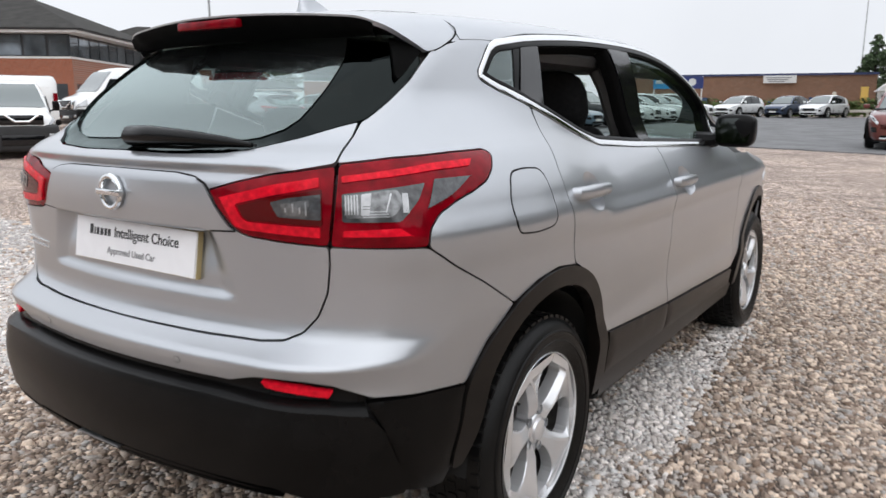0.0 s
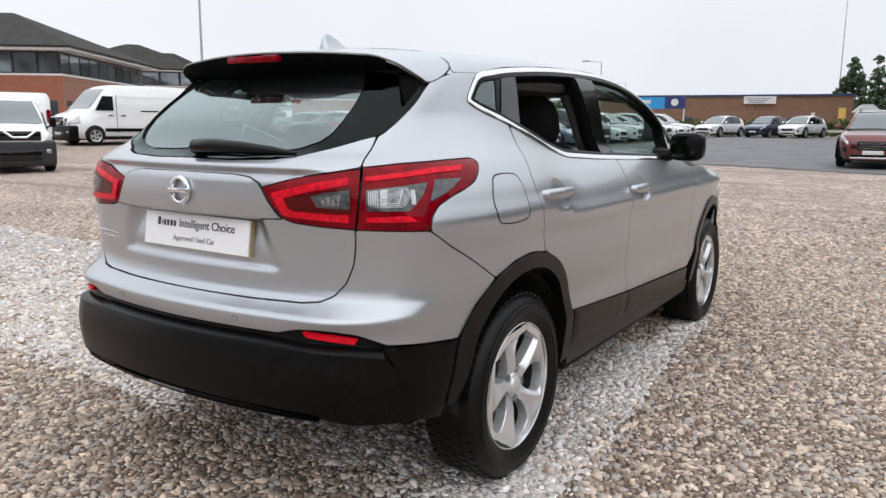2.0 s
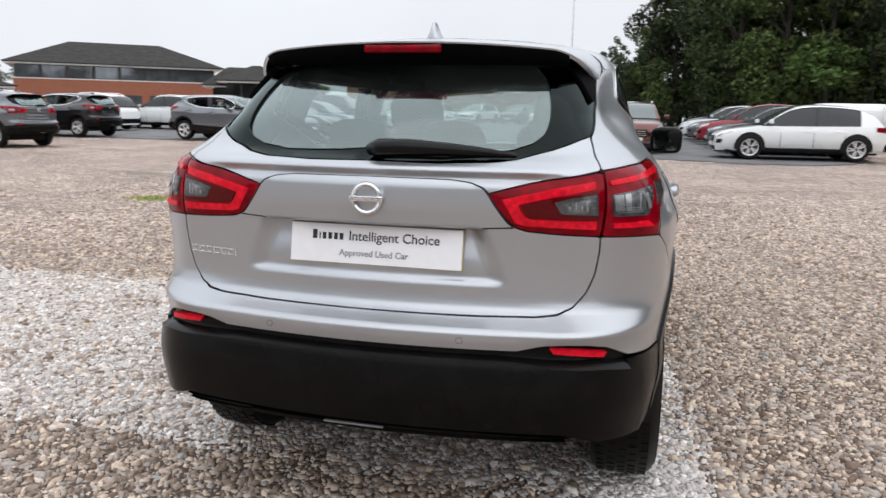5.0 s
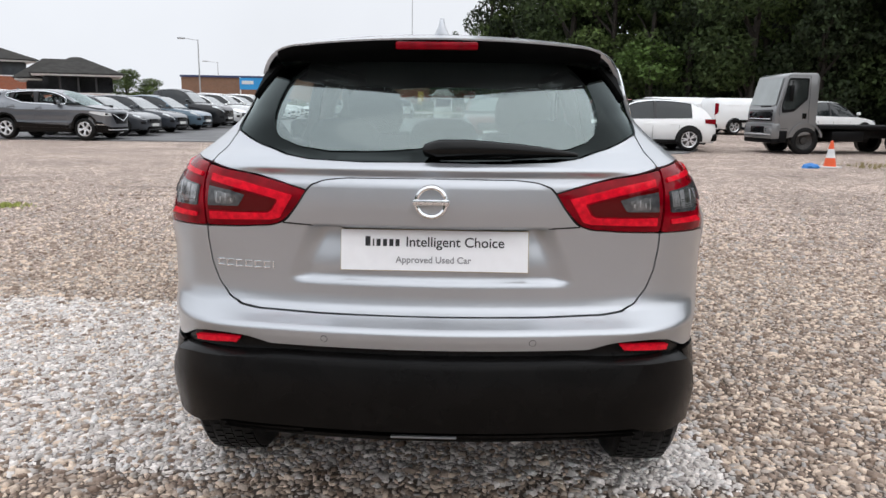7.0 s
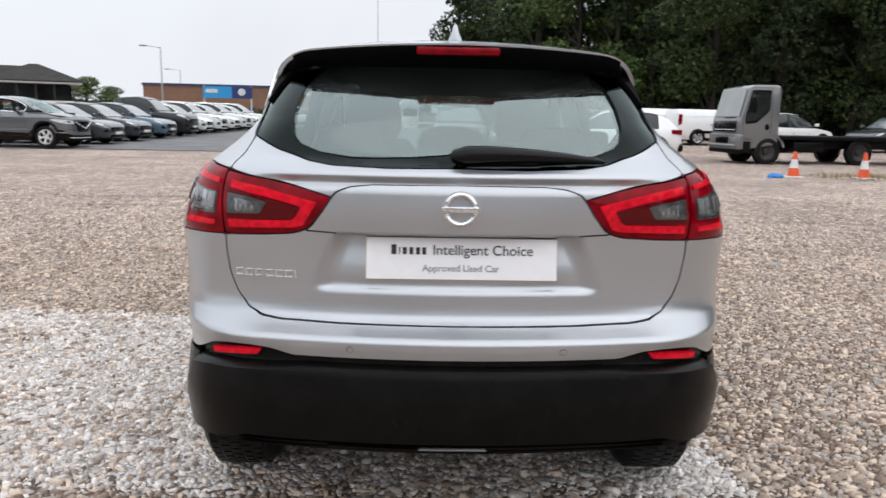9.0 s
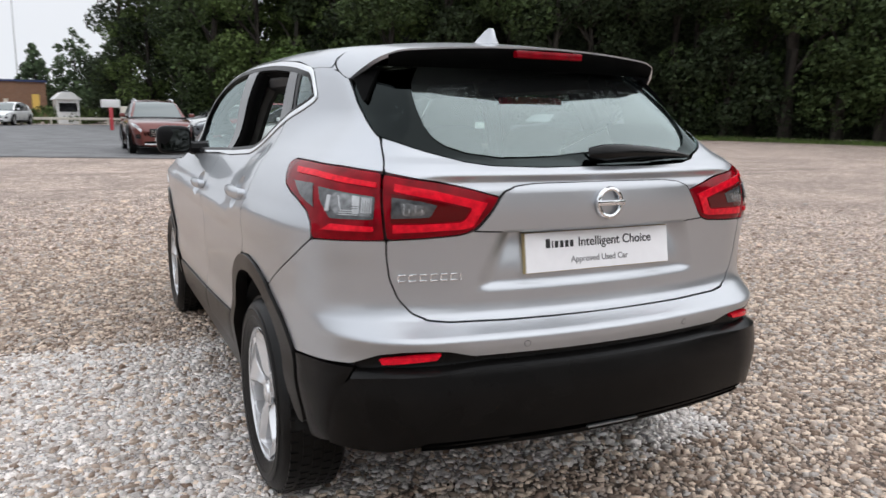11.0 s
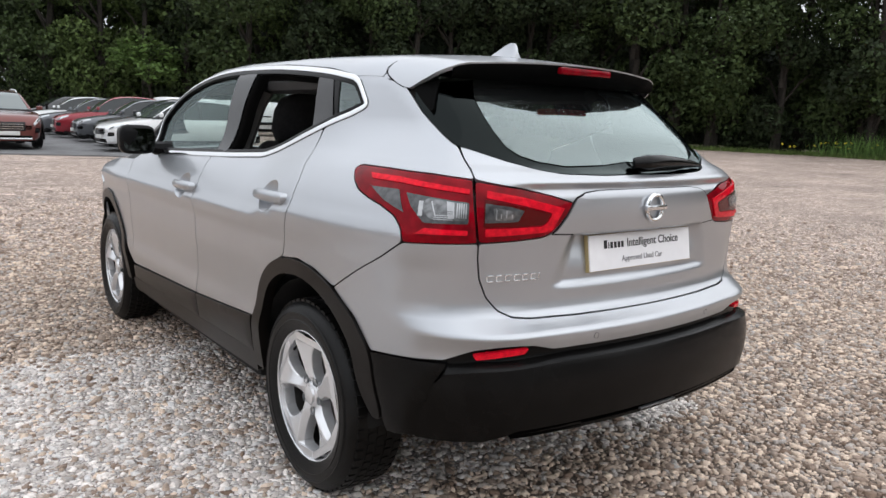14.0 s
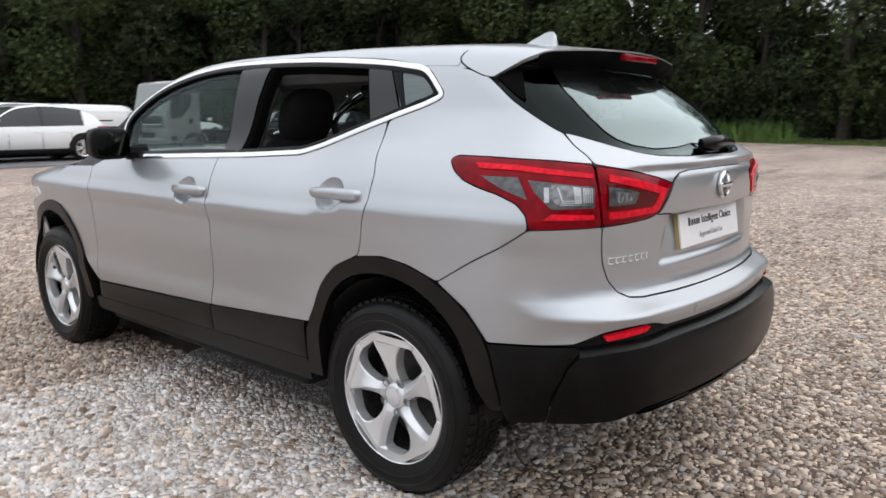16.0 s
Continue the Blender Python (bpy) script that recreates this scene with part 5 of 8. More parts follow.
panel("windscreen", [(-0.42, 1.70), (0, 1.63), (0.42, 1.70), (0.54, 1.92), (0.60, 2.30), (0.63, 2.60), (0, 2.68), (-0.63, 2.60), (-0.60, 2.30), (-0.54, 1.92)], GLASS_CLEAR, car, lift=top_lift, radius=0.03, step=0.05, depth=0.005)
panel("bonnet", [(-0.66, 2.64), (0, 2.70), (0.66, 2.64), (0.68, 3.0), (0.56, 3.30), (0, 3.36), (-0.56, 3.30), (-0.68, 3.0)], SILVER, car, lift=top_lift, radius=0.04, step=0.04)
panel("front_bumper", [(-1.25, 0.36), (1.25, 0.36), (1.22, 0.60), (1.12, 0.78), (1.0, 0.90), (0.80, 0.955), (0, 0.965), (-0.80, 0.955), (-1.0, 0.90), (-1.12, 0.78), (-1.22, 0.60)], SILVER, car, lift=front_lift, radius=0.03, step=0.04, proud=-0.004)
panel("front_lower_bumper", [(-1.15, 0.24), (1.15, 0.24), (1.22, 0.44), (0.70, 0.46), (0.55, 0.40), (-0.55, 0.40), (-0.70, 0.46), (-1.22, 0.44)], BLACK_PLASTIC, car, lift=front_lift, radius=0.03, step=0.04, proud=0.004)
panel("grille", [(-0.34, 0.50), (0.34, 0.50), (0.50, 0.82), (-0.50, 0.82)], GLOSS_BLACK, car, lift=front_lift, radius=0.05, step=0.04, proud=0.004)
for sgn in (1, -1):
    lamp = panel("headlamp", [(sgn * 0.49, 0.745), (sgn * 0.80, 0.765), (sgn * 1.16, 0.855), (sgn * 1.12, 0.905), (sgn * 0.82, 0.885), (sgn * 0.53, 0.850)], LAMP_WHITE, car, lift=front_lift, radius=0.02, step=0.03, proud=0.006)
    panel("lamp_lens", [(sgn * 0.60, 0.782), (sgn * 0.70, 0.790), (sgn * 0.72, 0.835), (sgn * 0.62, 0.828)], GLOSS_BLACK, lamp, lift=front_lift, radius=0.02, step=0.03, proud=0.009)
    panel("fog_lamp", [(sgn * 0.70, 0.47), (sgn * 0.98, 0.48), (sgn * 1.06, 0.60), (sgn * 0.80, 0.56)], GLOSS_BLACK, car, lift=front_lift, radius=0.02, step=0.03, proud=0.004)
    panel("fog_lamp_trim", [(sgn * 0.70, 0.47), (sgn * 1.0, 0.48), (sgn * 1.0, 0.498), (sgn * 0.70, 0.49)], CHROME, car, lift=front_lift, radius=0.004, step=0.03, proud=0.012)

panel("chin_trim", [(-0.60, 0.30), (0.60, 0.30), (0.66, 0.335), (-0.66, 0.335)], ALLOY, car, lift=front_lift, radius=0.01, step=0.03, proud=0.012)
v_line = front_lift(np.array([(u, 0.80 - 0.20 * max(0.0, 1 - abs(u) / 0.42) ** 0.8) for u in np.linspace(-0.46, 0.46, 17)]))
part("grille_bar", tube(bmesh.new(), [q_ + (0, 0.012, 0) for q_ in v_line], 0.016, 6), CHROME, car)
# dark shell behind the panels, headlining and cabin
gy = np.r_[np.linspace(-HALF, 0, 60)[:-1], np.linspace(0, 3.2, 90)]
gz = np.linspace(0.28, 1.12, 26)
uu, vv = np.meshgrid(gy, gz, indexing="ij")
q = wrap(uu.ravel(), vv.ravel())
q = q - normal_of(q) * 0.028
cut = lambda y, z: any((y - c) ** 2 + (z - 0.345) ** 2 < 0.47 ** 2 for c in (0, 2.646))  # noqa: E731
for sgn in (1, -1):
    n = len(gz)
    faces = [(i * n + j, (i + 1) * n + j, (i + 1) * n + j + 1, i * n + j + 1) for i in range(len(gy) - 1) for j in range(n - 1)
             if not (cut(q[i * n + j][1], q[i * n + j][2]) and q[i * n + j][0] > 0.5) and not (q[i * n + j][1] < -0.3 and q[i * n + j][2] < 0.45)]
    mesh_object("inner_shell", q * (sgn, 1, 1), faces if sgn > 0 else [f[::-1] for f in faces], TRIM_DARK, car)
lining = arch_lift(np.array([(y, a) for y in np.linspace(-0.25, 1.85, 24) for a in np.linspace(0.50, math.pi - 0.50, 24)]))
lining = lining - normal_of(lining) * 0.035
mesh_object("headlining", lining, [(i * 24 + j, i * 24 + j + 1, (i + 1) * 24 + j + 1, (i + 1) * 24 + j) for i in range(23) for j in range(23)], TRIM_GREY, car)
for sgn in (1, -1):
    pts = np.array([(p, z) for p in np.linspace(-0.56, 0.10, 12) for z in np.linspace(1.10, 1.46, 10)])
    qq = wrap(pts[:, 0], pts[:, 1])
    qq = (qq - normal_of(qq) * 0.03) * (sgn, 1, 1)
    keep = [(i * 10 + j, i * 10 + j + 1, (i + 1) * 10 + j + 1, (i + 1) * 10 + j) for i in range(11) for j in range(9) if not (pts[i * 10 + j][0] > -0.14 and pts[i * 10 + j][1] > 1.28)]
    mesh_object("pillar_trim", qq, keep, TRIM_GREY, car)
bm = bmesh.new()
box(bm, (-0.60, -0.66, 0.40), (0.60, -0.25, 0.60), 0.03)
box(bm, (-0.56, -0.30, 0.21), (0.56, 3.1, 0.62), 0.03)
box(bm, (-0.80, 0.50, 0.24), (0.80, 2.14, 0.42), 0.03)
part("underbody", bm, DARK, car)
for sgn in (1, -1):
    rail = arch_lift(np.array([(y, ang(y, 1.50)) for y in np.linspace(-0.02, 1.55, 14)]))
    bm = tube(bmesh.new(), [(sgn * (x - 0.075), y, z - 0.045) for x, y, z in rail], 0.042, 8)
    part("roof_rail_trim", bm, TRIM_DARK, car)
bm = bmesh.new()
box(bm, (-0.66, -0.60, 1.02), (0.66, 0.10, 1.04), 0.008)
part("parcel_shelf", bm, TRIM_DARK, car)


def loft(bm, sections, sides=20):
    """Adds a soft solid through level sections: (x, y, z, half width, half depth)."""
    rings = []
    for x, y, z, hw, hd in sections:
        rings.append([bm.verts.new((x + hw * math.copysign(abs(math.cos(a)) ** 0.6, math.cos(a)), y + hd * math.copysign(abs(math.sin(a)) ** 0.7, math.sin(a)), z)) for a in [2 * math.pi * k / sides for k in range(sides)]])
    for a, b in zip(rings, rings[1:]):
        for k in range(sides):
            bm.faces.new((a[k], a[(k + 1) % sides], b[(k + 1) % sides], b[k]))
    bm.faces.new(rings[0][::-1])
    bm.faces.new(rings[-1])
    return bm


def seat(name, x0, x1, y, base, top_z, rests, parent):
    tall = top_z - base
    cx, hw = (x0 + x1) / 2, (x1 - x0) / 2
    lean = lambda z: y - 0.28 * (z - base)  # noqa: E731
    narrow = 0.72 if hw < 0.4 else 0.97
    bm = loft(bmesh.new(), [(cx, lean(base + tall * f), base + tall * f, hw * w, d) for f, w, d in ((0, 0.96, 0.07), (0.1, 1.0, 0.085), (0.55, 1.0, 0.085), (0.78, 0.96, 0.075), (0.92, (1 + narrow) / 2, 0.065), (0.98, narrow, 0.05), (1.0, narrow * 0.9, 0.02))])
    ob = part(name, bm, FABRIC, parent, "black fabric seat")
    high = 0.235 if hw < 0.4 else 0.19
    for rx in rests:
        bm = loft(bmesh.new(), [(rx, lean(top_z + high * f), top_z - 0.015 + high * f, w, d) for f, w, d in ((0, 0.07, 0.03), (0.06, 0.115, 0.05), (0.3, 0.140, 0.06), (0.65, 0.138, 0.06), (0.88, 0.115, 0.05), (0.97, 0.08, 0.035), (1.0, 0.04, 0.015))])
        part("headrest", bm, FABRIC, ob)
        for s in (-0.06, 0.06):
            part("headrest_post", tube(bmesh.new(), [(rx + s, lean(top_z), top_z - 0.06), (rx + s, lean(top_z), top_z + 0.04)], 0.006, 6), CHROME, ob)
    bm = bmesh.new()
    box(bm, (x0, y - 0.02, base - 0.12), (x1, y + 0.50, base + 0.06), 0.05, 3)
    part("seat_cushion", bm, FABRIC, ob)


seat("rear_bench", -0.62, 0.62, 0.42, 0.58, 1.10, (-0.40, 0, 0.40), car)
seat("front_seat", -0.62, -0.12, 1.20, 0.55, 1.20, (-0.37,), car)
seat("front_seat", 0.12, 0.62, 1.20, 0.55, 1.20, (0.37,), car)
bm = bmesh.new()
box(bm, (-0.72, 1.95, 0.70), (0.72, 2.50, 1.06), 0.06, 3)
part("dashboard", bm, TRIM_DARK, car)
bm = bmesh.new()
wheel_m = pose(0.37, 1.78, 0.98, 65, 0, 0)
tube(bm, [wheel_m @ Vector((0.185 * math.cos(a), 0.185 * math.sin(a), 0)) for a in [2 * math.pi * k / 24 for k in range(25)]], 0.015, 8)
tube(bm, [wheel_m @ Vector((-0.18, 0, 0)), wheel_m @ Vector((0.18, 0, 0))], 0.02, 8)
part("steering_wheel", bm, TRIM_DARK, car)

# wheels
def wheel(name, x, y, turn):
    sx = 1 if x > 0 else -1
    m = Matrix.Translation((x, y, 0.342)) @ Matrix.Diagonal((sx, sx, 1, 1))
    hub = new(name)
    hub.parent = car
    bm = bmesh.new()
    lathe(bm, [(0.030, 0.226), (0.056, 0.237), (0.068, 0.262), (0.072, 0.29), (0.062, 0.318), (0.040, 0.335), (0.012, 0.3415), (-0.05, 0.3425), (-0.11, 0.3415), (-0.135, 0.335), (-0.150, 0.316), (-0.156, 0.27), (-0.14, 0.226)], 64, m)
    for r, d in ((0.300, 0.0018), (0.272, 0.0015)):
        lathe(bm, [(0.069, r + 0.004), (0.0705 + d, r), (0.0695, r - 0.004)], 64, m)
    part("tyre", bm, RUBBER, hub)
    bm = bmesh.new()
    for ring, off in ((0.028, 0), (-0.010, 0.5), (-0.044, 0), (-0.080, 0.5), (-0.116, 0)):
        for k in range(56):
            a0 = 2 * math.pi * (k + off) / 56
            a1 = a0 + 2 * math.pi / 56 * 0.70
            w = 0.013
            rr = (0.333, 0.3455) if abs(ring + 0.044) < 0.06 else (0.326, 0.3435)
            cs = [m @ Vector((ring + dx, r * math.cos(a), r * math.sin(a))) for r in rr for a in (a0, a1) for dx in (-w, w)]
            v = [bm.verts.new(c) for c in cs]
            for f in ((4, 5, 7, 6), (0, 1, 5, 4), (2, 3, 7, 6), (0, 2, 6, 4), (1, 3, 7, 5)):
                bm.faces.new([v[i] for i in f])
    part("tread", bm, RUBBER, hub, smooth=False)
    bm = bmesh.new()
    lathe(bm, [(0.046, 0.2350), (0.054, 0.2340), (0.0555, 0.2320), (0.0535, 0.2295), (0.030, 0.2260), (0.028, 0.214)], 64, m)
    part("rim", bm, ALLOY, hub, "silver alloy rim")
    part("rim_barrel", lathe(bmesh.new(), [(0.032, 0.214), (0.0, 0.207), (-0.13, 0.200), (-0.138, 0.225)], 64, m), DARK_METAL, hub)
    bm = bmesh.new()
    lathe(bm, [(-0.060, 0.001), (-0.060, 0.16), (-0.075, 0.165)], 32, m)
    lathe(bm, [(-0.10, 0.06), (-0.10, 0.205)], 32, m)
    part("brake_disc", bm, DARK_METAL, hub)
    # broad two-faced spokes that run together in the outer band; one flank straight, one swept
    edge_in = curve([0.040, 0.062, 0.076, 0.11, 0.15, 0.185, 0.197, 0.204], [-36, -34, -22, -14.5, -16, -21, -27, -36])
    edge_out = curve([0.040, 0.062, 0.074, 0.10, 0.15, 0.190, 0.200, 0.204], [36, 34, 20, 14, 13, 14, 20, 36])
    fold = curve([0.040, 0.08, 0.14, 0.20, 0.2305], [-8, -2, 4, 9, 10])
    for k in range(5):
        rot = m @ Matrix.Rotation(radians(turn) + 2 * math.pi * k / 5, 4, "X")
        bm = bmesh.new()
        rows = []
        for r in (0.040, 0.058, 0.065, 0.071, 0.080, 0.10, 0.13, 0.155, 0.175, 0.188, 0.195, 0.200, 0.204, 0.215, 0.2305):
            lo, hi, top = radians(float(edge_in(r))), radians(float(edge_out(r))), radians(float(fold(r)))
            rise = 0.026 + 0.024 * ((r - 0.04) / 0.19) ** 0.8
            ridge = 0.015 * min(1, (r - 0.04) / 0.04) * min(1, max(0.0, (0.2305 - r) / 0.045) + 0.10)
            row = [(rise - 0.042, lo), (rise - 0.004, lo), (rise - 0.001, lo * 0.93 + top * 0.07), (rise + ridge, top), (rise + ridge - 0.001, top + 0.05), (rise - 0.003, hi * 0.94 + top * 0.06), (rise - 0.006, hi), (rise - 0.042, hi)]
            rows.append([bm.verts.new(rot @ Vector((h, -r * math.sin(a), r * math.cos(a)))) for h, a in row])
        for a_, b_ in zip(rows, rows[1:]):
            for i in range(7):
                bm.faces.new((a_[i], a_[i + 1], b_[i + 1], b_[i]))
        part("spoke", bm, ALLOY, hub, sharp=14)
    bm = bmesh.new()
    lathe(bm, [(-0.02, 0.050), (0.026, 0.048), (0.034, 0.042), (0.036, 0.034), (0.044, 0.031), (0.048, 0.020), (0.049, 0.001)], 28, m)
    part("centre_cap", bm, ALLOY, hub)
    for k in range(5):
        a = radians(turn + 36) + 2 * math.pi * k / 5
        bm = bmesh.new()
        lathe(bm, [(0.0345, 0.0150), (0.0350, 0.0135), (0.027, 0.0120), (0.027, 0.001)], 14, m @ Matrix.Translation((0, -0.0585 * math.sin(a), 0.0585 * math.cos(a))))
        part("wheel_nut", bm, ALLOY_DARK, hub)
    bm = tube(bmesh.new(), [m @ Vector((0.030, -0.190 * math.sin(radians(turn + 30)), 0.190 * math.cos(radians(turn + 30)))), m @ Vector((0.044, -0.178 * math.sin(radians(turn + 30)), 0.178 * math.cos(radians(turn + 30))))], 0.005, 8)
    part("tyre_valve", bm, RUBBER, hub)
    return hub


for x, y, turn in ((0.789, 0.0, 16), (-0.789, 0.0, 10), (0.789, 2.646, 30), (-0.789, 2.646, 0)):
    w = wheel("wheel", x, y, turn)
    w["label"] = "five-spoke alloy wheel with a black tyre"
    bm = bmesh.new()
    s = 1 if x > 0 else -1
    lathe(bm, [(0.10, 0.40), (-0.22, 0.40)], 32, Matrix.Translation((x, y, 0.36)) @ Matrix.Diagonal((s, 1, 1, 1)))
    bmesh.ops.delete(bm, geom=[v for v in bm.verts if v.co.z < 0.30], context="VERTS")
    for v in bm.verts:
        v.co.x = max(min(v.co.x, 0.83), -0.83)
    part("arch_liner", bm, DARK, car)

# plate, badge, lettering, wiper, aerial
plate = mesh_object("show_plate", *(lambda b: ([v.co.copy() for v in b.verts], [[v.index for v in f.verts] for f in b.faces]))(box(bmesh.new(), (-0.26, -0.757, 0.870), (0.26, -0.751, 0.983), 0.0)), PLATE_WHITE, car, "white dealer show plate in place of a number plate", smooth=False)
plate.matrix_basis = pose(0.0115, -0.7435, 0.9255, -8.6, 0, 0) @ Matrix.Translation((0, 0.757, -0.9265))
bm = box(bmesh.new(), (-0.262, -0.752, 0.868), (0.262, -0.738, 0.985), 0.0)
part("plate_holder", bm, PLATE_EDGE, plate, "yellowish plate edge", smooth=False)


def lettering(text, size, x, z, mat, parent, y):
    cu = bpy.data.curves.new("lettering", "FONT")
    cu.body, cu.size, cu.extrude, cu.offset = text, size, 0.0006, 0.00035
    cu.materials.append(mat)
    ob = new("lettering", cu)
    ob.parent = parent
    ob.matrix_basis = pose(x, y, z, 90, 0, 0)
    return ob


lettering("Intelligent Choice", 0.0385, -0.080, 0.9375, INK, plate, -0.7575)
lettering("Approved Used Car", 0.0255, -0.107, 0.892, INK_GREY, plate, -0.7575)
for k, w in enumerate((0.014, 0.0035, 0.011, 0.011, 0.011, 0.011)):
    x0 = -0.192 + (0, 0.021, 0.031, 0.049, 0.067, 0.084)[k]
    part("word_bar", box(bmesh.new(), (x0, -0.7585, 0.9375), (x0 + w, -0.7565, 0.9375 + (0.0265 if k == 0 else 0.0195))), INK, plate, smooth=False)
bm = bmesh.new()
ring = [(0.004 + 0.0400 * math.cos(a), -0.785, 1.066 + 0.0400 * math.sin(a)) for a in [2 * math.pi * k / 40 for k in range(41)]]
tube(bm, ring, 0.0075, 8)
box(bm, (-0.046, -0.797, 1.0580), (0.054, -0.780, 1.0740), 0.003)
part("badge", bm, CHROME, car, "round chrome badge with a crossbar")
for k, w in enumerate((0.022, 0.022, 0.020, 0.022, 0.022, 0.022, 0.006)):
    u0 = 0.625 - 0.0255 * k
    p0 = rear_lift(np.array([[-u0, 0.872], [-(u0 - w * 0.85), 0.872]]))
    bm = bmesh.new()
    for za, zb in ((0.862, 0.866), (0.879, 0.883)):
        box(bm, (p0[0][0], min(p0[0][1], p0[1][1]) - 0.003, za), (p0[1][0], max(p0[0][1], p0[1][1]) + 0.003, zb), 0.001)
    box(bm, (p0[0][0], p0[0][1] - 0.003, 0.862), (p0[0][0] + 0.004, p0[0][1] + 0.003, 0.883), 0.001)
    part("name_bar", bm, CHROME, car)
bm = bmesh.new()
tube(bm, [(-0.012, -0.700, 1.200), (0.02, -0.725, 1.205), (0.10, -0.722, 1.208), (0.22, -0.705, 1.204), (0.33, -0.685, 1.197), (0.405, -0.668, 1.190)], [0.020, 0.026, 0.024, 0.019, 0.013, 0.006], 12)
part("rear_wiper", bm, WIPER_BLACK, car, "black rear wiper with its cover")
bm = bmesh.new()
tube(bm, [(0.0, -0.705, 1.178), (0.2, -0.692, 1.178), (0.40, -0.650, 1.186)], 0.006, 6)
part("wiper_blade", bm, RUBBER, car)
bm = bmesh.new()
fin_rows = []
for y, h, w in ((0.075, 0.001, 0.010), (0.04, 0.014, 0.020), (0.0, 0.032, 0.026), (-0.04, 0.050, 0.029), (-0.065, 0.058, 0.029), (-0.080, 0.058, 0.028), (-0.092, 0.045, 0.026), (-0.100, 0.002, 0.024)):
    zb = float(roof_z(0, y)) - 0.004
    fin_rows.append([bm.verts.new(c) for c in ((-w, y, zb), (-w * 0.45, y, zb + 0.5 * h + 0.004), (-w * 0.20, y, zb + h + 0.004), (w * 0.20, y, zb + h + 0.004), (w * 0.45, y, zb + 0.5 * h + 0.004), (w, y, zb))])
for a, b in zip(fin_rows, fin_rows[1:]):
    for i in range(5):
        bm.faces.new((a[i], a[i + 1], b[i + 1], b[i]))
bm.faces.new(fin_rows[-1])
part("roof_aerial", bm, SILVER, car, "silver shark-fin aerial", sharp=60)

# ---- buildings ----
def brick_material(name, color, mortar, scale=9.0):
    m = material(name, color, 0.85)
    n, l = m.node_tree.nodes, m.node_tree.links
    b = n.new("ShaderNodeTexBrick")
    b.inputs["Scale"].default_value = scale
    b.inputs["Mortar Size"].default_value = 0.012
    b.inputs["Color1"].default_value = (*color, 1)
    b.inputs["Color2"].default_value = (*[c * 0.75 for c in color], 1)
    b.inputs["Mortar"].default_value = (*mortar, 1)
    co = n.new("ShaderNodeTexCoord")
    mp = n.new("ShaderNodeMapping")
    mp.inputs["Rotation"].default_value = (radians(90), 0, 0)
    l.new(co.outputs["Object"], mp.inputs["Vector"])
    l.new(mp.outputs[0], b.inputs["Vector"])
    l.new(b.outputs["Color"], n["Principled BSDF"].inputs["Base Color"])
    return m


BRICK_RED = brick_material("red_brick", (0.36, 0.12, 0.065), (0.30, 0.20, 0.16), 4.0)
BRICK_BROWN = brick_material("brown_brick", (0.25, 0.135, 0.085), (0.24, 0.18, 0.14), 3.0)
TILES = material("roof_tiles", (0.038, 0.036, 0.033), 0.85, spec=0.2, vary=0.3, scale=1.5, bump=0.6, bump_scale=8)
WHITE_PAINT = material("white_paint", (0.72, 0.72, 0.71), 0.4, vary=0.05, scale=4)
DARK_GLASS = material("office_glass", (0.17, 0.19, 0.21), 0.05, 0.6, vary=0.35, scale=0.9, rand=0.35)
BLUE_GLASS = material("blue_door_glass", (0.05, 0.08, 0.16), 0.15)
DARK_FRAME = material("dark_frame", (0.03, 0.03, 0.033), 0.5)
NAVY = material("navy_edge", (0.03, 0.045, 0.12), 0.5)
SIGN_BLUE = material("sign_blue", (0.03, 0.33, 0.72), 0.4, vary=0.1, scale=0.7)
SIGN_NAVY = material("sign_navy", (0.02, 0.035, 0.16), 0.4)
YELLOW_SIGN = material("yellow_sign", (0.75, 0.50, 0.12), 0.5)
GALVANISED = material("galvanised_steel", (0.42, 0.43, 0.44), 0.45, 0.6, vary=0.1, scale=6)
BONE = material("rail_paint", (0.62, 0.58, 0.50), 0.6, vary=0.15, scale=5)


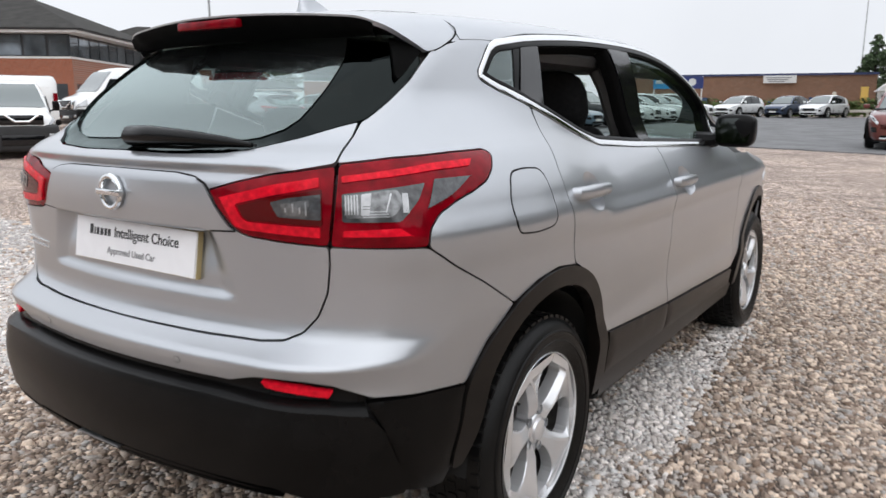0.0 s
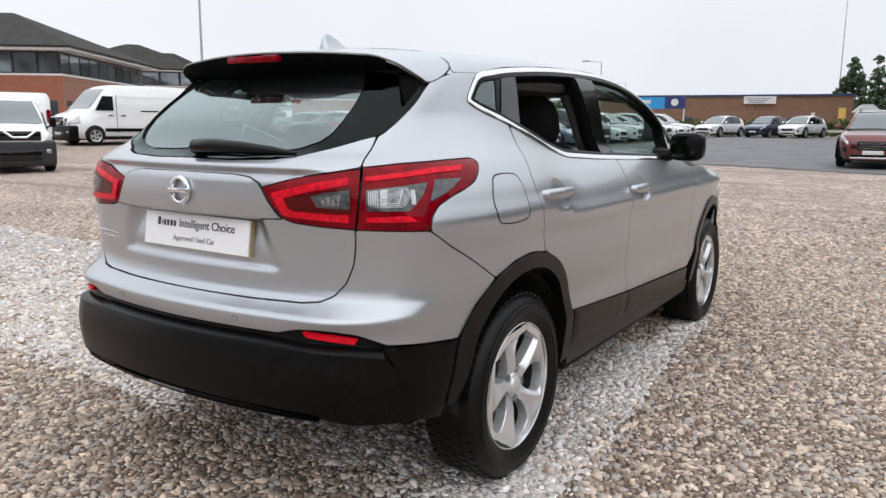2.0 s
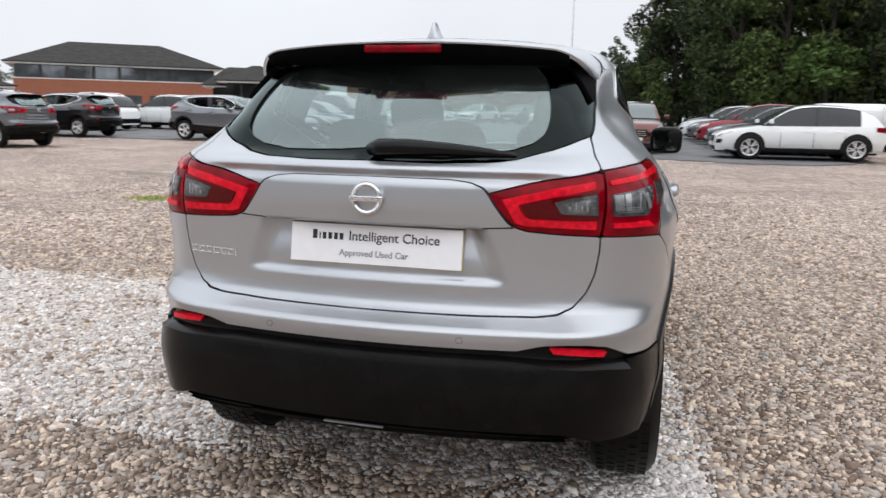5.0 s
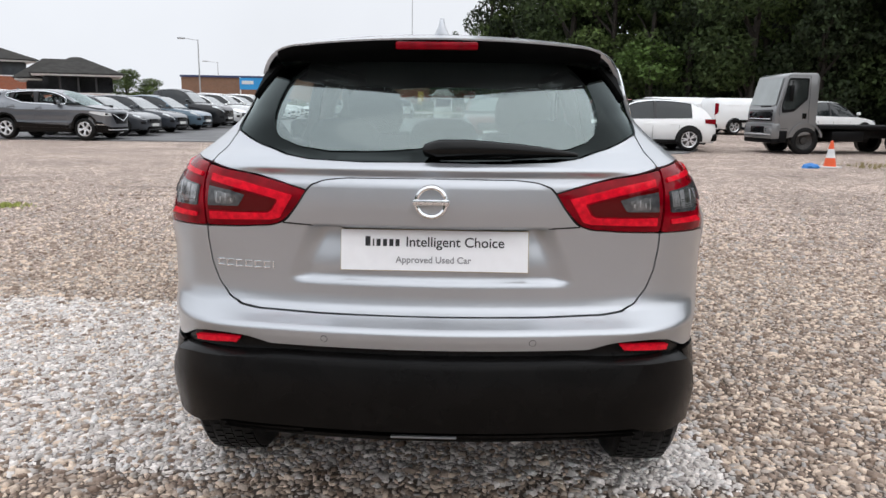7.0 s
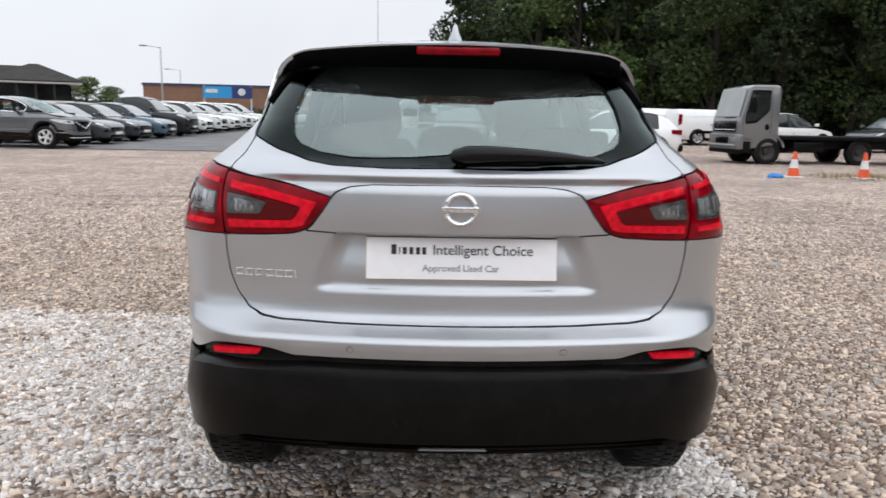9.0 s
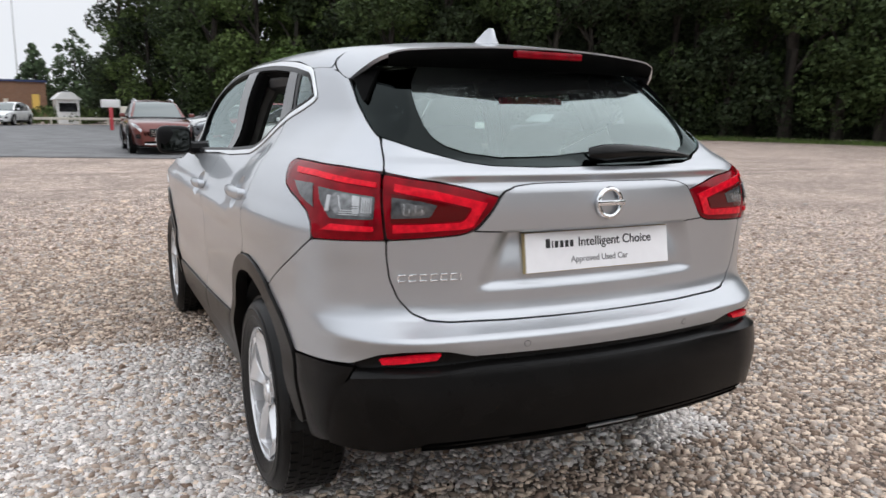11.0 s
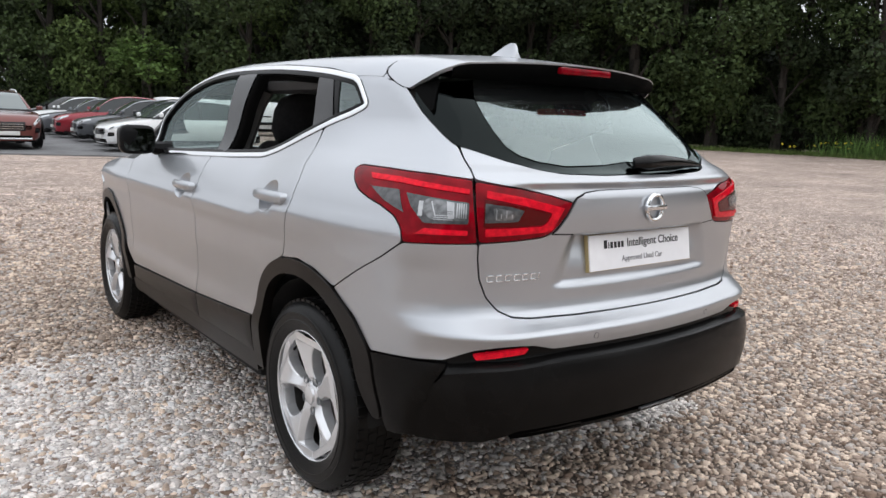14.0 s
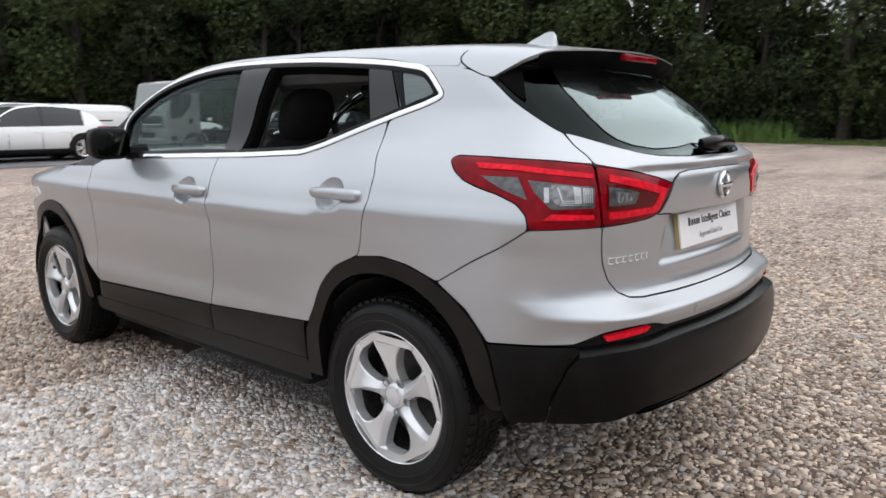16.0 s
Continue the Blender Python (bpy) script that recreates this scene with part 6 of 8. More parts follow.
def hip_roof_building(name, m, width, depth, sill, eave, ridge, bays, label, storeys=2, brick=BRICK_RED, hip=None):
    """An office with brick walls, a band of windows under wide eaves and a hipped tile roof. Local x along its front, y into it."""
    b = thing(name, m, label, "building")
    bm = box(bmesh.new(), (0, 0, -1.0), (width, depth, sill))
    part("wall", bm, brick, b, smooth=False)
    bm = box(bmesh.new(), (-0.05, -0.05, sill), (width + 0.05, depth + 0.05, sill + 0.12))
    part("sill_band", bm, WHITE_PAINT, b, "white stone band", smooth=False)
    bm = box(bmesh.new(), (0.25, 0.25, sill + 0.1), (width - 0.25, depth - 0.25, eave))
    part("window_wall", bm, DARK_FRAME, b, smooth=False)
    for side in range(2):
        length = width if side == 0 else depth
        k = bays if side == 0 else max(2, int(bays * depth / width))
        for i in range(k):
            a0, a1 = length * (i + 0.06) / k, length * (i + 0.94) / k
            lo, hi = ((a0, 0.17, sill + 0.2), (a1, 0.26, eave - 0.12)) if side == 0 else ((width - 0.26, a0, sill + 0.2), (width - 0.17, a1, eave - 0.12))
            pane_ = part("window", box(bmesh.new(), lo, hi), DARK_GLASS if storeys > 1 else GLOSS_BLACK, b, smooth=False)
            if i % 2 == 0 and storeys > 1:
                zt = eave - 0.12 - 0.36 * (eave - sill - 0.32)
                bar = ((a0, 0.155, zt), (a1, 0.17, zt + 0.05)) if side == 0 else ((width - 0.17, a0, zt), (width - 0.155, a1, zt + 0.05))
                part("transom", box(bmesh.new(), *bar), DARK_FRAME, pane_, smooth=False)
            if storeys > 1:
                lo, hi = ((a0 + 0.3, -0.03, 0.9), (a1 - 0.3, 0.05, 2.3)) if side == 0 else ((width - 0.05, a0 + 0.3, 0.9), (width + 0.03, a1 - 0.3, 2.3))
                if i % 2 and k > 10:
                    continue
                part("window", box(bmesh.new(), lo, hi), DARK_GLASS, b, smooth=False)
    e = 0.9
    part("soffit", box(bmesh.new(), (-e + 0.12, -e + 0.12, eave - 0.02), (width + e - 0.12, depth + e - 0.12, eave + 0.12)), WHITE_PAINT, b, "white eaves board", smooth=False)
    part("gutter", box(bmesh.new(), (-e, -e, eave + 0.12), (width + e, depth + e, eave + 0.24)), DARK_FRAME, b, "black gutter", smooth=False)
    r = depth / 2
    hip = hip or r
    v = [(-e - .1, -e - .1, eave + .22), (width + e + .1, -e - .1, eave + .22), (width + e + .1, depth + e + .1, eave + .22), (-e - .1, depth + e + .1, eave + .22), (min(hip, width * 0.45), r, ridge), (max(width - hip, width * 0.55), r, ridge)]
    mesh_object("roof", v, [(0, 1, 5, 4), (1, 2, 5), (2, 3, 4, 5), (3, 0, 4), (3, 2, 1, 0)], TILES, b, smooth=False)
    return b


# local +x runs along the front seen from the car park
hip_roof_building("office_building", Matrix.Translation((-43.0 - 0.79 * 22, 23.4 - 0.61 * 22, 0.3)) @ pose(0, 0, 0, 0, 0, math.degrees(math.atan2(0.61, 0.79))), 22, 16, 3.8, 5.3, 8.55, 15, "two-storey red-brick office with a hipped dark tile roof", hip=6.3)
hip_roof_building("office_building", Matrix.Translation((-68.1, 37.1, 0.3)) @ pose(0, 0, 0, 0, 0, 52), 13, 13, 4.5, 6.0, 9.1, 7, "two-storey red-brick office block with a hipped roof behind the vans", hip=6)
hip_roof_building("office_wing", Matrix.Translation((-68.7, 42.0, 0.3)) @ pose(0, 0, 0, 0, 0, 52), 12.1, 10, 3.5, 5.1, 8.5, 5, "brick office wing with its own hipped roof")
hip_roof_building("office_building", Matrix.Translation((-65.5, 65.6, 0.4)) @ pose(0, 0, 0, 0, 0, 40), 21.6, 14, 3.9, 5.5, 8.6, 8, "long brick office with a dark hipped roof behind parked cars", hip=5.7)
hip_roof_building("pavilion_building", Matrix.Translation((-39.8, 66.0, 0.4)) @ pose(0, 0, 0, 0, 0, 28), 6.2, 8, 1.9, 3.6, 5.55, 4, "low dark pavilion with a hipped tile roof", 1, hip=2.7)
hip_roof_building("office_link", Matrix.Translation((-42.6, 68.0, 0.4)) @ pose(0, 0, 0, 0, 0, 28), 6, 7, 1.8, 3.2, 5.45, 3, "low link building with a dark tile roof", 1, hip=1.6)
hip_roof_building("low_building", Matrix.Translation((-58.5, 44.5, 0.3)) @ pose(0, 0, 0, 0, 0, 45), 9, 7, 1.6, 2.5, 4.0, 3, "low outbuilding with a dark tile roof", 1)

# flat-roofed brick building across the far side
wa, wb = Vector((-26.2, 65.0, 0)), Vector((-3.8, 69.5, 0))
run = (wb - wa).length
ware = thing("brick_warehouse", Matrix.Translation((wa.x, wa.y, 0.55)) @ pose(0, 0, 0, 0, 0, math.degrees(math.atan2(wb.y - wa.y, wb.x - wa.x))), "long flat-roofed brown-brick building", "building")
part("wall", box(bmesh.new(), (0, 0, -1), (run, 14, 3.38)), BRICK_BROWN, ware, smooth=False)
part("roof_edge", box(bmesh.new(), (-0.1, -0.12, 3.38), (run + 0.1, 14.1, 3.56)), NAVY, ware, "navy roof edging", smooth=False)
for x0 in (9.2, 16.4, 17.9):
    part("window", box(bmesh.new(), (x0, -0.06, 0.4), (x0 + 0.55, 0.05, 1.55)), BLUE_GLASS, ware, smooth=False)
part("warning_sign", box(bmesh.new(), (run - 1.1, -0.05, 1.1), (run - 0.55, 0.0, 2.4)), YELLOW_SIGN, ware, "yellow and white wall notice", smooth=False)
part("vent", box(bmesh.new(), (run - 3.2, -0.2, 1.7), (run - 2.9, 0.0, 2.0), 0.02), BONE, ware, smooth=False)
part("lamp", box(bmesh.new(), (6.0, -0.25, 1.6), (6.25, 0.0, 1.9), 0.03), BONE, ware, smooth=False)
name_board = tagged(mesh_object("name_board", *(lambda b: ([v.co.copy() for v in b.verts], [[v.index for v in f.verts] for f in b.faces]))(box(bmesh.new(), (-1.30, -0.08, -0.32), (1.30, 0.0, 0.32))), WHITE_PAINT, smooth=False), "white name board on the brick wall", "sign")
name_board.matrix_basis = Matrix.Translation((-10.95, 67.85, 3.62)) @ pose(0, 0, 0, 0, 0, 11.4)
bm = bmesh.new()
for k in range(3):
    box(bm, (-1.1 + 0.1 * k, -0.1, 0.10 - 0.16 * k), (0.9 - 0.25 * k, -0.075, 0.17 - 0.16 * k))
part("text_bar", bm, INK_GREY, name_board, smooth=False)
board = thing("billboard", Matrix.Translation((-19.3, 60.0, 0.5)) @ pose(0, 0, 0, 0, 0, 11), "blue billboard on posts before the brick building", "sign")
part("panel", box(bmesh.new(), (0, 0, 2.25), (2.3, 0.1, 3.2)), SIGN_BLUE, board, "sky-blue half", smooth=False)
part("panel", box(bmesh.new(), (2.3, 0, 2.25), (3.95, 0.1, 3.2)), SIGN_NAVY, board, "navy half with a white emblem", smooth=False)
bm = box(bmesh.new(), (0.2, -0.03, 2.68), (1.15, 0.0, 2.98))
part("text_bar", bm, WHITE_PAINT, board, smooth=False)
bm = lathe(bmesh.new(), [(0, 0.001), (0, 0.30), (0.02, 0.30)], 20, pose(3.1, -0.005, 2.78, 0, 0, 90))
part("emblem", bm, WHITE_PAINT, board)
for x0 in (0.05, 3.85):
    part("post", tube(bmesh.new(), [(x0, 0.15, -0.3), (x0, 0.15, 3.25)], 0.06), WHITE_PAINT, board)
# small white hut beside the brick building
hut = thing("gatehouse", pose(-2.1, 60.0, 0.45, 0, 0, 8), "small white hut with a sloping roof and dark windows", "hut")
part("wall", box(bmesh.new(), (-0.75, 0, -0.2), (0.75, 2.2, 1.95), 0.01), WHITE_PAINT, hut, smooth=False)
part("window", box(bmesh.new(), (-0.62, -0.03, 1.05), (0.62, 0.05, 1.70)), GLOSS_BLACK, hut, smooth=False)
mesh_object("roof", [(-0.95, -0.2, 1.95), (0.95, -0.2, 1.95), (0.95, 2.4, 1.95), (-0.95, 2.4, 1.95), (-0.35, -0.2, 2.5), (0.3, -0.2, 2.5), (0.3, 2.4, 2.5), (-0.35, 2.4, 2.5)], [(0, 1, 5, 4), (1, 2, 6, 5), (2, 3, 7, 6), (3, 0, 4, 7), (4, 5, 6, 7), (3, 2, 1, 0)], WHITE_PAINT, hut, smooth=False)
# hedge and rail before the brick building
hc = [(x, 57.5 + 0.16 * (x + 24) + 0.3 * math.sin(x), 1.15) for x in np.linspace(-24, 0, 60)]
v = leaf_cloud(hc, [0.85 + 0.12 * math.sin(3 * c[0]) for c in hc], 9000, 0.12, 77)
tagged(mesh_object("hedge", v, np.arange(len(v)).reshape(-1, 3), LEAF_FRESH, smooth=False), "low clipped green hedge before the building", "hedge", kind="stuff")
fence = thing("rail_fence", pose(-14.5, 56.6, 0.5, 0, 0, 3), "low pale timber rail fence", "fence")
part("rail", box(bmesh.new(), (0, -0.05, 0.42), (17, 0.05, 0.60), 0.01), BONE, fence)
for k in range(10):
    part("post", box(bmesh.new(), (0.2 + 1.84 * k, 0.0, -0.3), (0.34 + 1.84 * k, 0.12, 0.62), 0.01), BONE, fence)


def lamp_post(x, y, h, arm, turn, label):
    p = thing("street_lamp", pose(x, y, float(ground_height(x, y)), 0, 0, turn), label, "lamp post", "street lamps")
    part("post", tube(bmesh.new(), [(0, 0, -0.2), (0, 0, h * 0.45), (0, 0, h)], [0.075, 0.06, 0.04], 8), GALVANISED, p)
    if arm:
        part("arm", tube(bmesh.new(), [(0, 0, h - 0.05), (-arm, 0, h + 0.08)], 0.03, 6), GALVANISED, p)
        part("lantern", box(bmesh.new(), (-arm - 0.6, -0.11, h + 0.02), (-arm + 0.05, 0.11, h + 0.16), 0.04), GALVANISED, p)


lamp_post(-29.6, 23.2, 11, 0, 0, "tall galvanised lamp column beside the vans")
lamp_post(-23.4, 62.0, 6.3, 1.1, 12, "street lamp with a side arm by the brick building")
lamp_post(-32.9, 95.0, 5.6, 1.3, 12, "distant street lamp with a side arm")
mast = thing("radio_mast", pose(-7.2, 92, 0.6), "thin radio mast behind the brick building", "mast")
part("post", tube(bmesh.new(), [(0, 0, 0), (0, 0, 17)], [0.09, 0.03], 6), GALVANISED, mast)

# ---- parked vehicles ----
TYRE_FAR = RUBBER
CAR_GLASS = material("car_window", (0.012, 0.016, 0.018), 0.04, spec=0.55)
SCREEN_GLASS = material("windscreen_glass", (0.12, 0.145, 0.145), 0.05, coat=1.0)
VAN_BUMPER = material("grey_plastic", (0.022, 0.0225, 0.024), 0.5, vary=0.15, scale=4)
PLATE_BAR = material("plate_bar", (0.70, 0.70, 0.68), 0.4)
PAINTS = {}


def paint(key, color, metal=0.5):
    if key not in PAINTS:
        PAINTS[key] = material(key + "_car_paint", color, 0.28, metal, coat=1.0, vary=0.03, scale=2)
    return PAINTS[key]


SHAPES = {
    # deck: height of the body along its length (rear 0, nose 1), as a share of the car's height; roof: the glasshouse
    "hatch": dict(deck=([0, .03, .12, .5, .70, .83, .91, .955, .98, .993, 1], [.48, .60, .645, .63, .625, .585, .545, .51, .465, .42, .37]), roof=([.03, .10, .22, .40, .53, .73], [.63, .85, .97, 1.0, .965, .63]), dpillar=.17),
    "suv": dict(deck=([0, .02, .12, .5, .70, .83, .91, .955, .98, .993, 1], [.48, .60, .655, .645, .64, .615, .59, .565, .525, .47, .41]), roof=([.025, .085, .20, .40, .53, .71], [.65, .88, .98, 1.0, .97, .65]), dpillar=.15),
    "saloon": dict(deck=([0, .03, .16, .5, .70, .90, .97, 1], [.50, .66, .70, .66, .66, .57, .48, .36]), roof=([.14, .24, .36, .46, .56, .72], [.70, .90, .985, 1.0, .96, .665]), dpillar=.27),
    "pickup": dict(deck=([0, .02, .35, .5, .72, .85, .93, .965, .985, 1], [.45, .60, .60, .62, .63, .61, .585, .56, .52, .43]), roof=([.32, .36, .44, .54, .62, .74], [.62, .95, .99, 1.0, .95, .64]), dpillar=.40),
    "van": dict(deck=([0, .015, .05, .40, .61, .67, .715, .86, .885, .965, .985, 1], [.90, .985, 1.0, 1.0, .995, .975, .93, .585, .555, .485, .45, .36]), roof=None),
    "smallvan": dict(deck=([0, .015, .05, .40, .57, .61, .83, .86, .955, .98, .993, 1], [.90, .985, 1.0, 1.0, .99, .965, .64, .615, .565, .53, .49, .43]), roof=None),
}


def vehicle_mesh(kind, L, W, H, floor=0.22):
    sh = SHAPES[kind]
    deck = curve(*sh["deck"])
    tall = kind in ("van", "smallvan")
    plan = curve([0, .03, .12, .35, .70, .86, .92, .955, .98, .993, 1], [.78, .90, .97, 1, 1, .97, .93, .875, .79, .70, .60 if not tall else .66])
    ts = np.concatenate([np.linspace(0, .12, 8)[:-1], np.linspace(.12, .86, 26)[:-1], np.linspace(.86, .96, 7)[:-1], np.linspace(.96, 1, 9)])
    verts = []
    for t in ts:
        w, z1 = W / 2 * float(plan(t)), H * float(deck(t))
        lean = .86 if tall else .93
        zs = [(.82, floor), (.95, floor + .10), (1.0, .40 * min(H, 1.6)), (.995, min(.52 * min(H, 1.6), z1 * .80)), (.975 if not tall else .985, z1 * .90 if not tall else max(z1 * .62, min(.832, z1 * .80) + .04 * z1)), (lean + .02, z1 * .97 if not tall else z1 * .93), (lean - .09, z1 * .995), (.45, z1 * 1.006), (0, z1 * 1.01)]
        verts += [(s * w * k, L * (t - .5), z) for k, z in zs for s in (1,)]
    m = 9
    full = []
    for i in range(len(ts)):
        row = verts[i * m:(i + 1) * m]
        full.append(row + [(-x, y, z) for x, y, z in row[-2::-1]])
    k = 2 * m - 1
    faces = [(i * k + j, (i + 1) * k + j, (i + 1) * k + j + 1, i * k + j + 1) for i in range(len(ts) - 1) for j in range(k - 1)]
    faces += [tuple(range(k)), tuple(range((len(ts) - 1) * k, len(ts) * k))[::-1]]
    def on_skin(t, q, out=0.0):
        """A point of the body's right-hand skin: t along the car, q up its section, out in front of it."""
        def raw(t, q):
            t = min(t, 1.0)
            i = min(int(np.searchsorted(ts, t, "right")) - 1, len(ts) - 2)
            j = min(int(q), m - 2)
            f, g = (t - ts[i]) / (ts[i + 1] - ts[i]), q - j
            c = [Vector(verts[a * m + b]) for a, b in ((i, j), (i + 1, j), (i, j + 1), (i + 1, j + 1))]
            return (c[0] * (1 - f) + c[1] * f) * (1 - g) + (c[2] * (1 - f) + c[3] * f) * g
        p = raw(t, q)
        n = (raw(t + .004, q) - raw(t - .004, q)).cross(raw(t, min(q + .05, m - 1.01)) - raw(t, max(q - .05, 0)))
        n.normalize()
        return p + (n if n.x > 0 or n.y > 0.2 else -n) * out
    return [v for row in full for v in row], faces, plan, deck, on_skin


def parked(name, label, kind, m, L, W, H, mat, group="", wheel_r=0.33, category="car"):
    """A parked vehicle of its own kind, standing at m, nose along local +y."""
    v = thing(name, m, label, category, group)
    verts, faces, plan, deck, on_skin = vehicle_mesh(kind, L, W, H)
    mesh_object("body", verts, faces, mat, v, sharp=45)
    sh = SHAPES[kind]
    tall = sh["roof"] is None
    fy, ry = (.80, .19) if not tall else (.83, .20)
    # glasshouse
    if not tall:
        roof = curve(*sh["roof"])
        t0, t1 = sh["roof"][0][0], sh["roof"][0][-1]
        ts = np.linspace(t0, t1, 26)
        gl, rf = [], []
        for t in ts:
            w = W / 2 * float(plan(t))
            zb, zr = H * float(deck(t)) - .02, max(H * float(roof(t)), H * float(deck(t)) - .01)
            f = min(1, (zr - zb) / (.33 * H))
            xt = w * (.88 - .20 * f)
            side = [(w * .895, zb), (w * .895 + (xt - w * .895) * .55, zb + (zr - zb) * .55), (xt, zr - .05 * f), (xt * .9, zr - .02 * f), (0, zr)]
            row = [(x, L * (t - .5), z) for x, z in side]
            gl.append(row + [(-x, y, z) for x, y, z in row[-2::-1]])
        k = 9
        mesh_object("window_glass", [p for r in gl for p in r], [(i * k + j, (i + 1) * k + j, (i + 1) * k + j + 1, i * k + j + 1) for i in range(25) for j in range(k - 1)], CAR_GLASS, v, sharp=50)
        # painted roof and pillars lie just over the glass
        def skin(nm, t_lo, t_hi, j_lo, j_hi, mt, lift=.012):
            n_ = 12
            tt = np.linspace(t_lo, t_hi, n_)
            pts = []
            for t in tt:
                i = min(int((t - t0) / (t1 - t0) * 25), 24)
                f = (t - t0) / (t1 - t0) * 25 - i
                pts.append([[gl[i][j][c] * (1 - f) + gl[i + 1][j][c] * f for c in range(3)] for j in range(j_lo, j_hi + 1)])
            wd = j_hi - j_lo + 1
            out = []
            for row in pts:
                for x, y, z in row:
                    d = Vector((x, 0, z - H * .55)).normalized() * lift
                    out.append((x + d.x, y, z + d.z))
            return mesh_object(nm, out, [(i * wd + j, (i + 1) * wd + j, (i + 1) * wd + j + 1, i * wd + j + 1) for i in range(n_ - 1) for j in range(wd - 1)], mt, v, sharp=60)
        front_top = sh["roof"][0][-2] + .01
        back_top = sh["roof"][0][1] + .03
        skin("roof", back_top, front_top, 2, 6, mat)
        skin("windscreen", front_top + .012, t1 - .008, 3, 5, SCREEN_GLASS, .006)
        dp = sh["dpillar"]
        for j0 in (0, 6):
            skin("c_pillar", t0 + .004, dp, j0, j0 + 2, mat)
            skin("b_pillar", .405, .425, j0, j0 + 2, DARK_FRAME)
            skin("a_pillar", front_top, t1 - .01, 2 if j0 == 0 else 5, 3 if j0 == 0 else 6, mat)
    else:
        # windscreen and cab windows of a van
        n_ = 8
        tt = np.linspace(.722 if kind == "van" else .625, .858 if kind == "van" else .828, n_)
        rows = [[(s * W / 2 * .80 * (1 - .10 * (1 - (i / (n_ - 1)))), L * (t - .5) + .012, H * float(deck(t)) + .018) for s in (-1, 0, 1)] for i, t in enumerate(tt)]
        mesh_object("windscreen", [p for r in rows for p in r], [(i * 3 + j, i * 3 + j + 1, (i + 1) * 3 + j + 1, (i + 1) * 3 + j) for i in range(n_ - 1) for j in range(2)], SCREEN_GLASS, v)
        z0, z1 = .56 * H, .80 * H
        for s in (-1, 1):
            t_back, t_low, t_high = (.69, .825, .765) if kind == "van" else (.50, .745, .64)
            w = W / 2
            win = [(s * w * 1.0, L * (t_back - .5), z0), (s * w * .985, L * (t_low - .5), z0), (s * w * .965, L * (t_high - .5), z1), (s * w * .975, L * (t_back - .5), z1)]
            part("door_seam", box(bmesh.new(), (min(s * w * .99, s * (w + .004)), L * (t_back - .525), .45), (max(s * w * .99, s * (w + .004)), L * (t_back - .525) + .018, z1 + .05)), DARK, v)
            part("door_handle", box(bmesh.new(), (min(s * w * .99, s * (w + .03)), L * (t_back - .5) + .05, .47 * H), (max(s * w * .99, s * (w + .03)), L * (t_back - .5) + .22, .47 * H + .05), .01), BLACK_PLASTIC, v)
            win = [(x + s * .012, y, z) for x, y, z in win]
            mesh_object("cab_window", win, [(0, 1, 2, 3)], CAR_GLASS, v, smooth=False)
            part("side_moulding", box(bmesh.new(), (min(s * w * 1.0, s * (w + .03)), -L * .33, .52), (max(s * w * 1.0, s * (w + .03)), L * .26, .66), .008), BLACK_PLASTIC, v)
        zb = .31 * H if kind == "van" else .43 * H
        part("front_bumper", box(bmesh.new(), (-W * .475, L * (.44 if kind == "van" else .41), .16), (W * .475, L * .505, zb), .09, 3), BLACK_PLASTIC if kind == "van" else VAN_BUMPER, v)
        part("front_grille", box(bmesh.new(), (-W * .28, L * .470, zb - .02), (W * .28, L * .506, zb + (.34 if kind == "van" else .22)), .03, 2), GLOSS_BLACK, v)
        part("lower_intake", box(bmesh.new(), (-W * .27, L * .49, .30), (W * .27, L * .509, zb - .24), .02, 2), GLOSS_BLACK, v)
        for s in (-1, 1):
            part("fog_lamp", box(bmesh.new(), (min(s * W * .33, s * W * .40), L * .49, zb - .32), (max(s * W * .33, s * W * .40), L * .5085, zb - .22), .02, 2), LAMP_CLEAR, v)
            if kind == "van":
                part("grille_strut", box(bmesh.new(), (min(s * W * .25, s * W * .30), L * .470, zb), (max(s * W * .25, s * W * .30), L * .510, zb + .36), .015), CHROME, v)
                part("load_door_handle", box(bmesh.new(), (min(s * W * .495, s * (W * .5 + .03)), L * .10, .47 * H), (max(s * W * .495, s * (W * .5 + .03)), L * .135, .47 * H + .05), .01), BLACK_PLASTIC, v)
                part("door_runner", box(bmesh.new(), (min(s * W * .49, s * (W * .5 + .004)), -L * .16, .55 * H), (max(s * W * .49, s * (W * .5 + .004)), -L * .02, .55 * H + .05)), BLACK_PLASTIC, v)
                part("panel_crease", box(bmesh.new(), (min(s * W * .488, s * (W * .497 + .004)), -L * .46, .80 * H), (max(s * W * .488, s * (W * .497 + .004)), L * .16, .80 * H + .02), .004), mat, v)
        part("grille_bar", tube(bmesh.new(), [(-W * .22, L * .512, zb + .24), (-W * .09, L * .516, zb + .07), (W * .09, L * .516, zb + .07), (W * .22, L * .512, zb + .24)], .028, 6), CHROME, v, "bright V-shaped grille bar")
    # sills, bumpers, lamps, plates
    part("rear_bumper", box(bmesh.new(), (-W * .43, -L * .508, .28), (W * .43, -L * .46, .50), .05, 3), BLACK_PLASTIC, v)
